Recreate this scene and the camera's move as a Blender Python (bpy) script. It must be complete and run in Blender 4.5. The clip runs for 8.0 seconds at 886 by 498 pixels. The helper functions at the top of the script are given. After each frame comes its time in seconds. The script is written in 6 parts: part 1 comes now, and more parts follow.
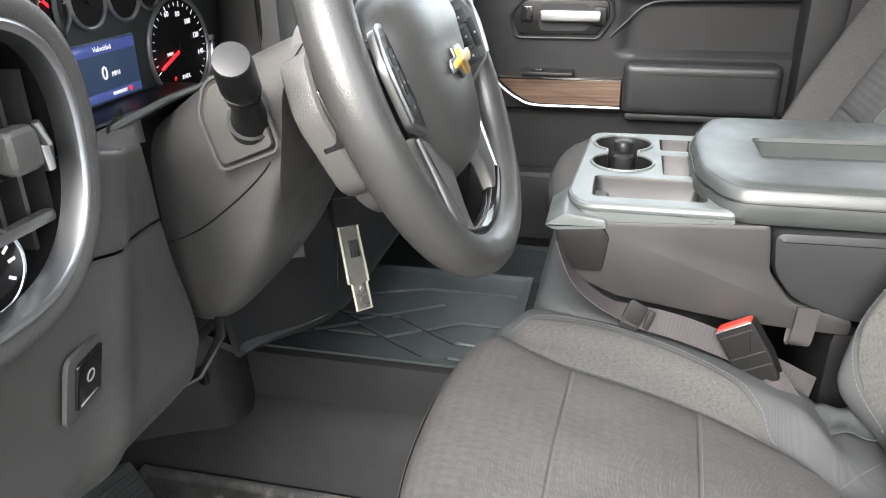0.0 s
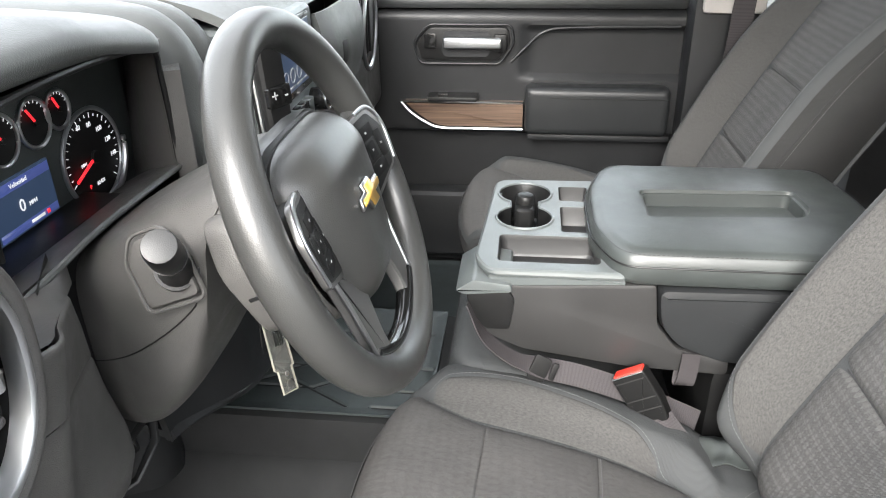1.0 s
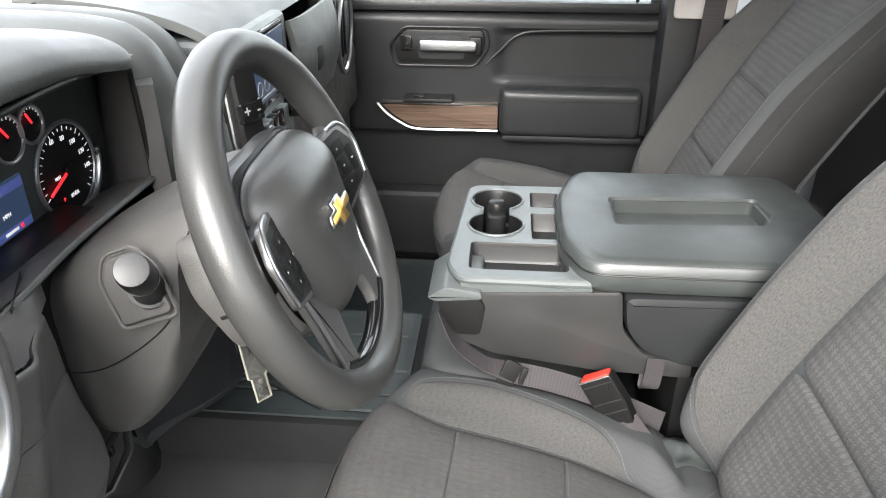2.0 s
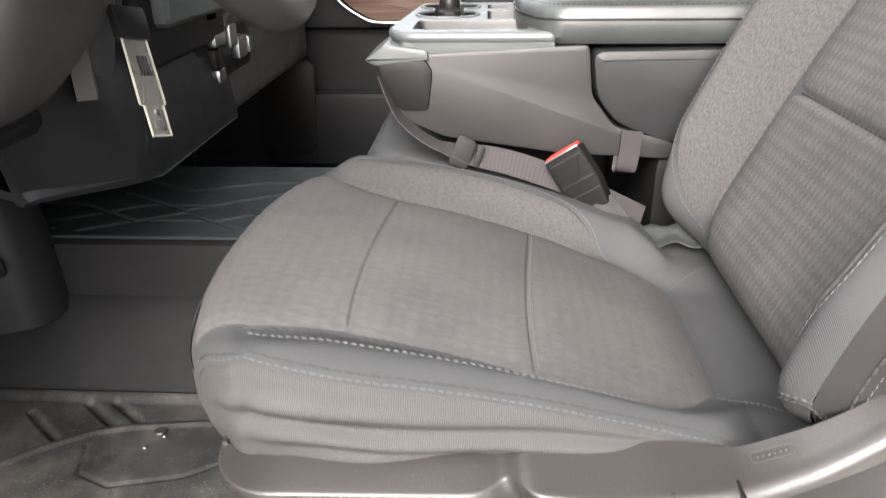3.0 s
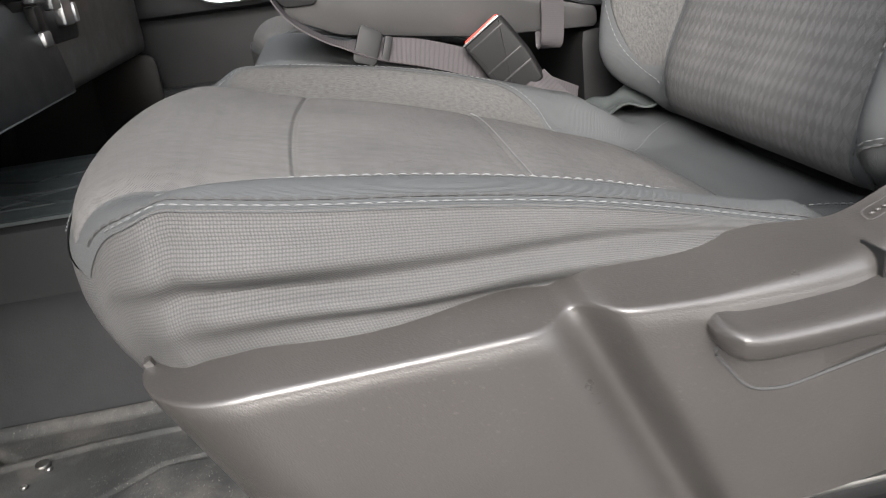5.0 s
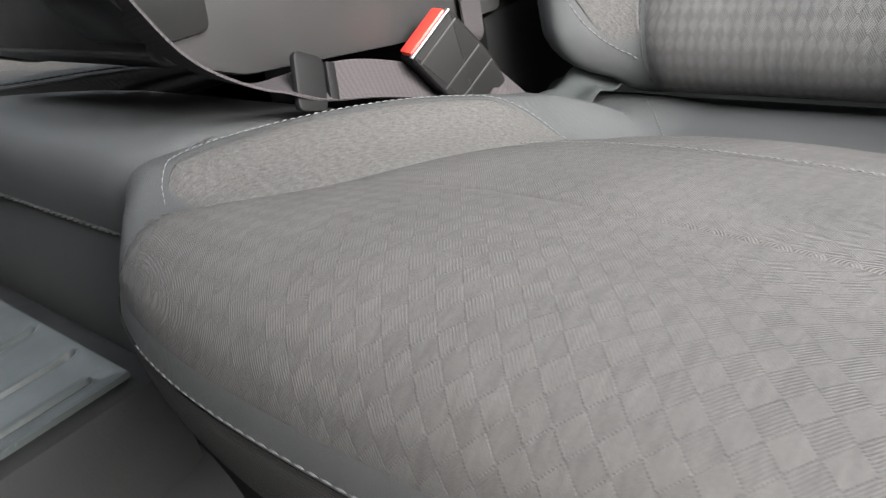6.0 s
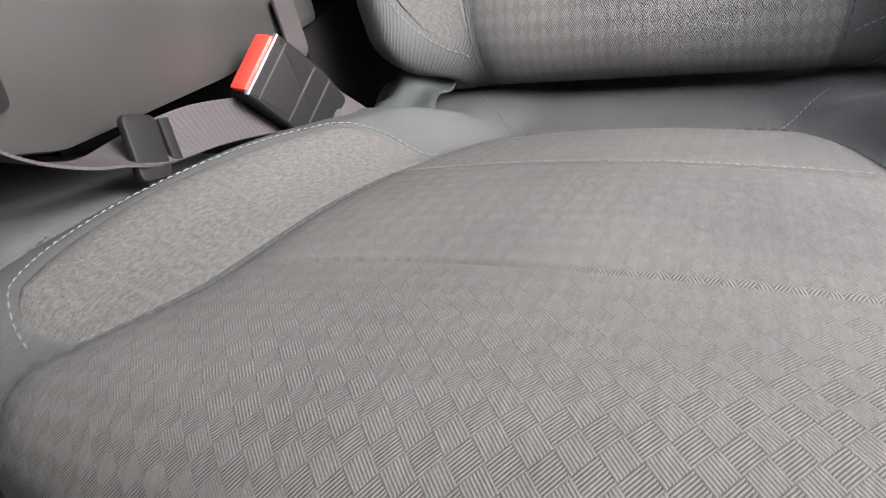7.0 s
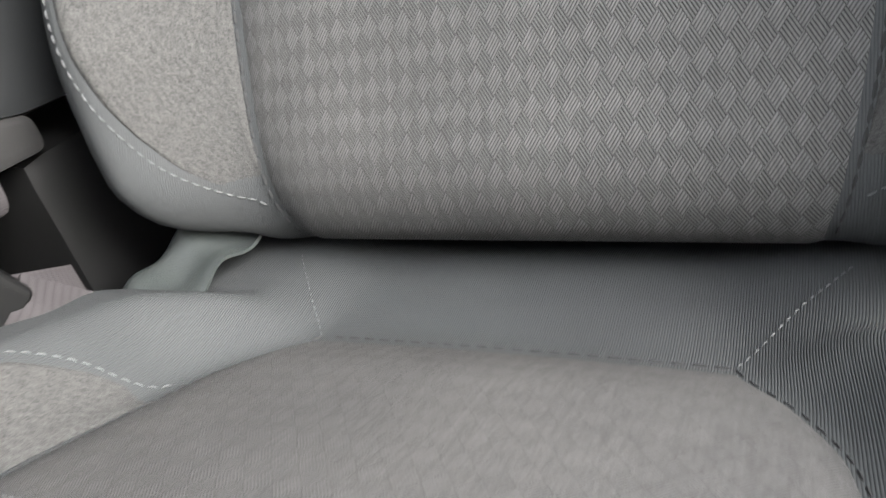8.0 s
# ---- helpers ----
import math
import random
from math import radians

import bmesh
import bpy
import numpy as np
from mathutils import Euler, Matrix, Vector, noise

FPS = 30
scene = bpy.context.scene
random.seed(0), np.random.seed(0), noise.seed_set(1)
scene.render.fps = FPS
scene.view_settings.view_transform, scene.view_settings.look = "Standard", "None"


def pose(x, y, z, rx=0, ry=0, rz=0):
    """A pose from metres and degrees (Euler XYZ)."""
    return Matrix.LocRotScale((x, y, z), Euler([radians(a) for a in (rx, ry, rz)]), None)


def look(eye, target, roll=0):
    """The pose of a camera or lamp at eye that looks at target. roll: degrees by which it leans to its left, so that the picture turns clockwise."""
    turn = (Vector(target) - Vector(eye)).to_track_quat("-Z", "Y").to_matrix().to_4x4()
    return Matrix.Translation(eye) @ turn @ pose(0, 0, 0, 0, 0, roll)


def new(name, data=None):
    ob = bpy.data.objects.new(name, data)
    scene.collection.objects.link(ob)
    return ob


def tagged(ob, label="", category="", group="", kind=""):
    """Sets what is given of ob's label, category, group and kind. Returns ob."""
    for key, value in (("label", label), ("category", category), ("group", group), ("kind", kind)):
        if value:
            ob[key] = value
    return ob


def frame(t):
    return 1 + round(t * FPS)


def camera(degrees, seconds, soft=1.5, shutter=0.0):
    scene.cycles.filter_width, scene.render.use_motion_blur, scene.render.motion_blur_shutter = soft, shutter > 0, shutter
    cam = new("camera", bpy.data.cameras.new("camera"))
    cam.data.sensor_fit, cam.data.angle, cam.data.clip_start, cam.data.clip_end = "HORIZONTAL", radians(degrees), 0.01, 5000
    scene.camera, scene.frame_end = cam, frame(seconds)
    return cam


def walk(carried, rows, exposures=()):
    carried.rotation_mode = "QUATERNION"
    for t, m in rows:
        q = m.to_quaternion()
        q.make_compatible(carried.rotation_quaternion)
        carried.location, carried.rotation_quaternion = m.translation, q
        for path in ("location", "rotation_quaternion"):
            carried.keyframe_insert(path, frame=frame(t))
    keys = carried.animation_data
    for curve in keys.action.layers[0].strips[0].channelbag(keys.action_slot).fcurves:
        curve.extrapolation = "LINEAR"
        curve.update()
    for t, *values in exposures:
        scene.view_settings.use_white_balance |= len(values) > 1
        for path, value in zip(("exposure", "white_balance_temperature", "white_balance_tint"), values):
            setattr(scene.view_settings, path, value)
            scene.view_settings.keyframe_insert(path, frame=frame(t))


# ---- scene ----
cam = camera(62.1, 8.0, soft=1.0, shutter=0.15)
PATH = [
    (0, (-0.315, -0.541, 0.913), (-0.746, 1.228, 0.086), -1.0),
    (0.5, (-0.314, -0.551, 0.987), (-0.607, 1.224, 0.114), -1.0),
    (1, (-0.31, -0.539, 1.051), (-0.514, 1.232, 0.144), -0.8),
    (2.3, (-0.289, -0.553, 1.08), (-0.426, 1.213, 0.151), -0.3),
    (2.5, (-0.28, -0.567, 1.017), (-0.416, 1.21, 0.11), -1.0),
    (3, (-0.247, -0.565, 0.721), (-0.367, 1.254, -0.102), -0.8),
    (3.5, (-0.233, -0.565, 0.594), (-0.357, 1.272, -0.187), -1.1),
    (4, (-0.229, -0.57, 0.547), (-0.354, 1.277, -0.209), -2.2),
    (4.2, (-0.229, -0.573, 0.549), (-0.34, 1.277, -0.203), -2.8),
    (4.5, (-0.235, -0.568, 0.55), (-0.25, 1.294, -0.179), -4.1),
    (5.8, (-0.537, -0.185, 0.572), (0.486, 1.277, -0.332), -10.7),
    (6, (-0.564, -0.102, 0.581), (0.714, 1.121, -0.352), -10.8),
    (6.5, (-0.578, -0.031, 0.601), (0.914, 0.764, -0.468), -11.5),
    (7, (-0.549, -0.035, 0.612), (0.947, 0.712, -0.486), -13.2),
    (7.5, (-0.424, -0.073, 0.578), (1.077, 0.769, -0.44), -14.6),
    (8, (-0.279, -0.079, 0.563), (1.212, 0.792, -0.447), -15.5),
]
SIZE = 1.1
EXPOSURES = [
    (0.0, 2.66, 6480, 10.0), (0.6, 2.58, 6480, 9.5), (1.2, 2.50, 6450, 9.0), (2.3, 2.45, 6500, 10.0), (3.0, 2.60, 6700, 14.5), (3.5, 2.51, 6700, 16.0),
    (4.7, 2.40, 6550, 12.0), (5.8, 2.68, 6400, 10.0), (6.5, 2.87, 6430, 12.0), (7.2, 2.76, 6480, 13.0), (7.6, 2.64, 6480, 12.5), (8.0, 2.70, 6400, 9.0),
]
walk(cam, [(t, look(Vector(eye) * SIZE, Vector(target) * SIZE, roll)) for t, eye, target, roll in PATH], EXPOSURES)

# ---- light ----
# x points to the tail of the truck, y to the passenger side, z up
world = bpy.data.worlds.new("overcast_sky")
scene.world = world
world.use_nodes = True
wn = world.node_tree.nodes
sky = wn.new("ShaderNodeTexSky")
sky.sky_type, sky.sun_disc = "NISHITA", False
sky.sun_elevation, sky.sun_rotation = radians(33), radians(189)
sky.air_density, sky.dust_density, sky.ozone_density = 1.0, 4.0, 1.0
soft_white = wn.new("ShaderNodeMixRGB")
soft_white.inputs["Fac"].default_value = 0.65
soft_white.inputs["Color2"].default_value = (9.0, 9.2, 9.4, 1)
world.node_tree.links.new(sky.outputs["Color"], soft_white.inputs["Color1"])
world.node_tree.links.new(soft_white.outputs["Color"], wn["Background"].inputs["Color"])
wn["Background"].inputs["Strength"].default_value = 0.125
sun = new("sun", bpy.data.lights.new("sun", "SUN"))
sun.data.energy, sun.data.angle, sun.data.color = 2.2, radians(35), (1.0, 0.985, 0.97)
sun.matrix_world = look((-0.75, -4.8, 3.5), (0, 0, 0.4))

# ---- materials ----


def mat(name, color, rough=0.6, metal=0.0, spec=0.5):
    m = bpy.data.materials.new(name)
    m.use_nodes = True
    b = m.node_tree.nodes["Principled BSDF"]
    b.inputs["Base Color"].default_value = (*color, 1)
    b.inputs["Roughness"].default_value = rough
    b.inputs["Metallic"].default_value = metal
    b.inputs["Specular IOR Level"].default_value = spec
    return m


class Nodes:
    """Short words for building node trees."""

    def __init__(self, m):
        self.t, self.n, self.l = m.node_tree, m.node_tree.nodes, m.node_tree.links
        self.b = self.n["Principled BSDF"]

    def node(self, kind, **ins):
        k = self.n.new(kind)
        for key, v in ins.items():
            self.put(k.inputs[key.replace("_", " ")], v)
        return k

    def put(self, socket, v):
        if isinstance(v, bpy.types.NodeSocket):
            self.l.new(v, socket)
        else:
            socket.default_value = v

    def math(self, op, a, b=0.0):
        k = self.n.new("ShaderNodeMath")
        k.operation = op
        self.put(k.inputs[0], a)
        self.put(k.inputs[1], b)
        return k.outputs[0]

    def coords(self, kind="Object"):
        return self.n.new("ShaderNodeTexCoord").outputs[kind]

    def noise(self, vec, scale, detail=3.0, rough=0.55):
        return self.node("ShaderNodeTexNoise", Vector=vec, Scale=scale, Detail=detail, Roughness=rough).outputs["Fac"]

    def ramp(self, fac, stops):
        k = self.n.new("ShaderNodeValToRGB")
        self.put(k.inputs["Fac"], fac)
        e = k.color_ramp.elements
        while len(e) < len(stops):
            e.new(0.5)
        for el, (p, c) in zip(e, stops):
            el.position, el.color = p, (*c, 1)
        return k.outputs["Color"]

    def mix(self, fac, a, b, kind="MIX"):
        k = self.n.new("ShaderNodeMixRGB")
        k.blend_type = kind
        for s, v in zip(("Fac", "Color1", "Color2"), (fac, a, b)):
            self.put(k.inputs[s], (*v, 1) if isinstance(v, tuple) and len(v) == 3 else v)
        return k.outputs["Color"]

    def bump(self, height, dist, strength=1.0, normal=None):
        k = self.node("ShaderNodeBump", Height=height, Distance=dist, Strength=strength)
        if normal is not None:
            self.l.new(normal, k.inputs["Normal"])
        self.l.new(k.outputs["Normal"], self.b.inputs["Normal"])
        return k.outputs["Normal"]


def grained(name, color, rough=0.5, scale=900.0, depth=0.0004, wear=0.35, dust=0.0, spec=0.32, film=0.0):
    """Moulded plastic or vinyl with a leather grain, uneven gloss, dust and the sheen of worn skin."""
    m = mat(name, color, rough, 0.0, spec)
    k = Nodes(m)
    c = k.coords()
    big = k.noise(c, 9.0, 4.0)
    tint = k.ramp(big, [(0.3, tuple(v * (1 - wear * 0.5) for v in color)), (0.7, tuple(v * (1 + wear * 0.5) for v in color))])
    if dust:
        speck = k.noise(c, 420.0, 2.0, 0.7)
        patch = k.noise(c, 5.0, 5.0, 0.65)
        fac = k.math("MULTIPLY", k.ramp(speck, [(0.62, (0, 0, 0)), (0.74, (1, 1, 1))]), k.ramp(patch, [(0.4, (0, 0, 0)), (0.65, (dust, dust, dust))]))
        tint = k.mix(fac, tint, (0.32, 0.29, 0.25))
    if film:
        smear = k.noise(c, 11.0, 6.0, 0.68)
        tint = k.mix(k.ramp(smear, [(0.47, (0, 0, 0)), (0.68, (film, film, film))]), tint, (0.17, 0.155, 0.138))
    k.put(k.b.inputs["Base Color"], tint)
    k.put(k.b.inputs["Roughness"], k.math("ADD", k.math("MULTIPLY", k.noise(c, 30.0, 5.0), 0.30), rough - 0.15))
    v = k.node("ShaderNodeTexVoronoi", Vector=c, Scale=scale)
    v.feature = "DISTANCE_TO_EDGE"
    h = k.math("ADD", k.math("MINIMUM", v.outputs["Distance"], 0.25), k.math("MULTIPLY", k.noise(c, scale * 0.6, 2.0), 0.5))
    first = k.bump(k.noise(c, 16.0, 1.0), 0.0003, 0.3)
    k.bump(h, depth * 0.25, 0.9, first)
    return m


def weave_cloth(name, dark, light, cell=0.0073, lines=8.0, yarn_sheen=0.08, long=0.80, plain=0.0):
    """Basket weave: squares standing on their corners, hatched one way and the other. UV is in metres."""
    m = mat(name, dark, 0.85, spec=0.12)
    k = Nodes(m)
    uv = k.node("ShaderNodeMapping", Vector=k.coords("UV"), Rotation=(0, 0, radians(45)), Scale=(1 / cell, long / cell, 1)).outputs["Vector"]
    wob = k.node("ShaderNodeTexNoise", Vector=uv, Scale=0.35, Detail=2.0).outputs["Color"]
    uv2 = k.node("ShaderNodeVectorMath")
    uv2.operation = "MULTIPLY_ADD"
    k.put(uv2.inputs[0], wob)
    uv2.inputs[1].default_value = (0.07, 0.07, 0)
    k.put(uv2.inputs[2], uv)
    xyz = k.node("ShaderNodeSeparateXYZ", Vector=uv2.outputs[0])
    u, v = xyz.outputs[0], xyz.outputs[1]
    check = k.math("MODULO", k.math("ADD", k.math("ADD", k.math("FLOOR", u), k.math("FLOOR", v)), 2000.0), 2.0)
    sel = k.math("GREATER_THAN", check, 0.5)
    along = k.math("ADD", k.math("MULTIPLY", u, sel), k.math("MULTIPLY", v, k.math("SUBTRACT", 1.0, sel)))
    stripe = k.math("ABSOLUTE", k.math("SINE", k.math("MULTIPLY", along, math.pi * lines)))
    fu, fv = k.math("FRACT", u), k.math("FRACT", v)
    edge = k.math("MINIMUM", k.math("MINIMUM", fu, k.math("SUBTRACT", 1.0, fu)), k.math("MINIMUM", fv, k.math("SUBTRACT", 1.0, fv)))
    rim = k.math("ADD", k.math("MULTIPLY", k.math("MINIMUM", k.math("MULTIPLY", edge, 22.0), 1.0), 0.35), 0.65)
    height = k.math("MULTIPLY", k.math("POWER", stripe, 1.1), rim)
    height = k.math("MULTIPLY", height, k.math("SUBTRACT", 1.0, k.math("MULTIPLY", sel, plain)))
    fuzz = k.noise(uv, 6.0, 4.0, 0.75)
    stain = k.noise(uv, 0.09, 4.0)
    col = k.mix(k.math("ADD", k.math("MULTIPLY", height, 0.65), k.math("MULTIPLY", fuzz, 0.35)), dark, light)
    # every other square is lightened, as if its yarn caught the light
    col = k.mix(k.math("MULTIPLY", k.math("SUBTRACT", 1.0, sel), yarn_sheen), col, light)
    col = k.mix(0.35, col, k.ramp(stain, [(0.3, (0.6, 0.6, 0.6)), (0.7, (1.3, 1.28, 1.25))]), "MULTIPLY")
    yarn = k.noise(k.node("ShaderNodeMapping", Vector=k.coords("UV"), Scale=(520, 75, 1)).outputs["Vector"], 1.0, 3.0, 0.65)
    col = k.mix(0.26, col, k.ramp(yarn, [(0.36, (0.62, 0.62, 0.62)), (0.64, (1.36, 1.36, 1.36))]), "MULTIPLY")
    k.put(k.b.inputs["Base Color"], col)
    k.bump(k.math("ADD", height, k.math("MULTIPLY", fuzz, 0.25)), 0.0003, 0.8)
    return m


def knit_cloth(name, dark, light, stretch=(1, 1, 1), scale=700.0, depth=0.0005):
    """Heathered knit with short fibres."""
    m = mat(name, dark, 0.9, spec=0.1)
    k = Nodes(m)
    uv = k.node("ShaderNodeMapping", Vector=k.coords("UV"), Scale=stretch).outputs["Vector"]
    fine, mid, big = k.noise(uv, scale, 3.0, 0.7), k.noise(uv, scale * 0.3, 3.0, 0.6), k.noise(uv, 14.0, 3.0)
    fac = k.ramp(k.math("ADD", k.math("MULTIPLY", fine, 0.6), k.math("MULTIPLY", mid, 0.4)), [(0.36, (0, 0, 0)), (0.64, (1, 1, 1))])
    col = k.mix(fac, dark, light)
    col = k.mix(0.3, col, k.ramp(big, [(0.3, (0.7, 0.7, 0.7)), (0.7, (1.2, 1.2, 1.2))]), "MULTIPLY")
    k.put(k.b.inputs["Base Color"], col)
    k.bump(k.math("ADD", fine, mid), depth, 0.8)
    return m


def ribbed_cloth(name, dark, light, pitch=0.0011, cross=0.0):
    """Fine ribs (cross: a canvas with ribs both ways)."""
    m = mat(name, dark, 0.7, spec=0.2)
    k = Nodes(m)
    xyz = k.node("ShaderNodeSeparateXYZ", Vector=k.coords("UV"))
    a = k.math("ABSOLUTE", k.math("SINE", k.math("MULTIPLY", xyz.outputs[0], math.pi / pitch)))
    h = a
    if cross:
        b = k.math("ABSOLUTE", k.math("SINE", k.math("MULTIPLY", xyz.outputs[1], math.pi / cross)))
        h = k.math("MULTIPLY", k.math("POWER", a, 0.6), k.math("POWER", b, 0.6))
    uv = k.coords("UV")
    fuzz, big = k.noise(uv, 900.0, 2.0), k.noise(uv, 11.0, 4.0)
    col = k.mix(k.math("ADD", k.math("MULTIPLY", h, 0.6), k.math("MULTIPLY", fuzz, 0.4)), dark, light)
    col = k.mix(0.3, col, k.ramp(big, [(0.3, (0.75, 0.75, 0.75)), (0.7, (1.2, 1.2, 1.2))]), "MULTIPLY")
    k.put(k.b.inputs["Base Color"], col)
    k.bump(h, 0.00035, 0.6)
    return m


def emitting(name, color, strength):
    m = mat(name, color, 0.3)
    b = m.node_tree.nodes["Principled BSDF"]
    b.inputs["Emission Color"].default_value = (*color, 1)
    b.inputs["Emission Strength"].default_value = strength
    return m


DASH = grained("dash_grain", (0.069, 0.0665, 0.0635), 0.38, 520, 0.0016, dust=0.06)
DASH_TOP = grained("dash_top_vinyl", (0.064, 0.067, 0.065), 0.40, 420, 0.0022, spec=0.4)
SIDE = grained("seat_side_plastic", (0.0265, 0.0243, 0.0226), 0.34, 760, 0.0008, 0.2, 0.10, 0.55)
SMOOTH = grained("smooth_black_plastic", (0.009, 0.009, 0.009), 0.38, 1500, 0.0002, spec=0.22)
RIM = grained("wheel_rim_skin", (0.034, 0.034, 0.0325), 0.34, 620, 0.0009, spec=0.55)
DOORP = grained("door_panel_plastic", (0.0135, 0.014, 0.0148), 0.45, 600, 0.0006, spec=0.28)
DOORV = grained("door_vinyl", (0.0150, 0.0158, 0.0165), 0.40, 600, 0.0006)
VINYL = grained("console_vinyl", (0.033, 0.037, 0.0358), 0.36, 520, 0.0012, spec=0.5)
TRAY = grained("tray_satin", (0.084, 0.093, 0.092), 0.38, 1500, 0.0003, 0.06, spec=0.45)
CONSOLE = grained("console_side_plastic", (0.022, 0.0216, 0.0214), 0.40, 800, 0.0006, 0.3, 0.05, 0.35)
RUBBER = grained("mat_rubber", (0.027, 0.033, 0.0335), 0.45, 420, 0.0006, 0.5, 0.3, 0.25)
MAT = grained("dusty_mat_rubber", (0.022, 0.023, 0.0225), 0.6, 320, 0.0014, 0.9, 0.6, 0.3, 0.28)
FLOOR = grained("floor_vinyl", (0.0145, 0.0150, 0.0155), 0.7, 300, 0.0010, spec=0.12)
SILL = grained("dusty_sill_plastic", (0.017, 0.017, 0.0172), 0.5, 420, 0.0016, 0.4, 0.7, 0.4)
CARPET = knit_cloth("carpet_pile", (0.008, 0.008, 0.009), (0.036, 0.037, 0.038), (1, 1, 1), 420, 0.002)
WEAVE = weave_cloth("weave_insert", (0.018, 0.0176, 0.0172), (0.102, 0.0995, 0.097), yarn_sheen=0.14)
WEAVE_BACK = weave_cloth("weave_back_insert", (0.005, 0.0050, 0.0049), (0.128, 0.126, 0.123), 0.0060, 5.5, 0.12, 0.62, 0.2)
KNIT = knit_cloth("knit_bolster", (0.031, 0.0305, 0.0297), (0.080, 0.0785, 0.0752), (1, 0.4, 1), 1700)
BORDER = ribbed_cloth("border_twill", (0.031, 0.0326, 0.0330), (0.051, 0.0532, 0.0537))
FLANK = ribbed_cloth("flank_cloth", (0.0095, 0.0095, 0.0095), (0.030, 0.0298, 0.0295), 0.0014)
CANVAS = ribbed_cloth("canvas_skirt", (0.011, 0.011, 0.011), (0.068, 0.067, 0.0655), 0.0015, 0.0015)
THREAD = mat("grey_thread", (0.085, 0.087, 0.087), 0.8)
THREAD_DARK = mat("dark_thread", (0.034, 0.034, 0.034), 0.9, spec=0.1)
WEB = ribbed_cloth("belt_webbing", (0.020, 0.0178, 0.0185), (0.050, 0.0450, 0.0468), 0.0012, 0.004)
BUCKLE = mat("matte_black_plastic", (0.007, 0.007, 0.007), 0.5, spec=0.15)
RED = mat("red_plastic", (0.62, 0.035, 0.022), 0.4)
CHROME = mat("satin_chrome", (0.55, 0.56, 0.57), 0.30, 1.0)
SILVER = mat("silver_paint", (0.36, 0.37, 0.38), 0.32, 0.85)
STEEL = mat("bare_steel", (0.42, 0.41, 0.39), 0.35, 1.0)
GOLD = mat("gold_badge", (0.70, 0.42, 0.10), 0.35, 0.6)
GLOSS = mat("piano_black", (0.008, 0.008, 0.008), 0.12)
SCREEN = emitting("lit_screen", (0.012, 0.020, 0.038), 0.4)
SCREEN_BLUE = emitting("screen_blue", (0.03, 0.042, 0.13), 0.32)
INK = emitting("white_marks", (0.60, 0.60, 0.62), 0.18)
MARK = mat("printed_marks", (0.28, 0.28, 0.28), 0.6)
NEEDLE = emitting("red_needle", (0.85, 0.02, 0.03), 0.3)
PLASTIC_CLEAR = mat("clear_tag", (0.22, 0.22, 0.20), 0.12)
PLASTIC_CLEAR.node_tree.nodes["Principled BSDF"].inputs["Alpha"].default_value = 0.28
PLASTIC_EDGE = mat("clear_tag_edge", (0.34, 0.33, 0.27), 0.25)
LINER = knit_cloth("headliner_cloth", (0.40, 0.39, 0.37), (0.5, 0.49, 0.47), (1, 1, 1), 400)
PILLAR = grained("pillar_trim", (0.36, 0.34, 0.32), 0.6, 900, 0.0002)


def wood_trim():
    m = mat("wood_grain_trim", (0.12, 0.08, 0.06), 0.3)
    k = Nodes(m)
    g = k.node("ShaderNodeMapping", Vector=k.coords(), Scale=(3.0, 60.0, 160.0)).outputs["Vector"]
    n = k.noise(g, 2.0, 4.0, 0.6)
    k.put(k.b.inputs["Base Color"], k.ramp(n, [(0.3, (0.045, 0.030, 0.023)), (0.7, (0.16, 0.108, 0.078))]))
    k.b.inputs["Coat Weight"].default_value = 0.5
    return m


WOOD = wood_trim()


def clear_glass():
    m = mat("window_glass", (0.9, 0.93, 0.92), 0.02)
    b = m.node_tree.nodes["Principled BSDF"]
    b.inputs["Transmission Weight"].default_value = 1.0
    b.inputs["IOR"].default_value = 1.02
    return m


GLASS = clear_glass()

# ---- builders ----


def mesh_of(bm, name, material, smooth=True):
    me = bpy.data.meshes.new(name)
    bmesh.ops.recalc_face_normals(bm, faces=bm.faces)
    for e in bm.edges:
        if len(e.link_faces) == 2 and e.calc_face_angle(0.0) > 0.6:
            e.smooth = False
    bm.to_mesh(me)
    bm.free()
    me.materials.append(material)
    me.polygons.foreach_set("use_smooth", [smooth] * len(me.polygons))
    return me


def part(name, bm, material, parent=None, label="", smooth=True):
    ob = new(name, mesh_of(bm, name, material, smooth) if isinstance(bm, bmesh.types.BMesh) else bm)
    if parent is not None:
        ob.parent = parent
    if label:
        ob["label"] = label
    return ob


def thing(name, label, category, group="", kind="", at=(0, 0, 0)):
    ob = new(name)
    ob.location = at
    ob.empty_display_size = 0.02
    return tagged(ob, label, category, group, kind)


def xf(bm, m):
    bmesh.ops.transform(bm, matrix=m, verts=bm.verts)
    return bm


def box(x0, x1, y0, y1, z0, z1, r=0.004, seg=2):
    bm = bmesh.new()
    bmesh.ops.create_cube(bm, size=1.0)
    for v in bm.verts:
        v.co = Vector(((x0 + x1) / 2 + v.co.x * (x1 - x0), (y0 + y1) / 2 + v.co.y * (y1 - y0), (z0 + z1) / 2 + v.co.z * (z1 - z0)))
    if r:
        bmesh.ops.bevel(bm, geom=bm.edges[:], offset=r, segments=seg, affect="EDGES", profile=0.6)
    return bm


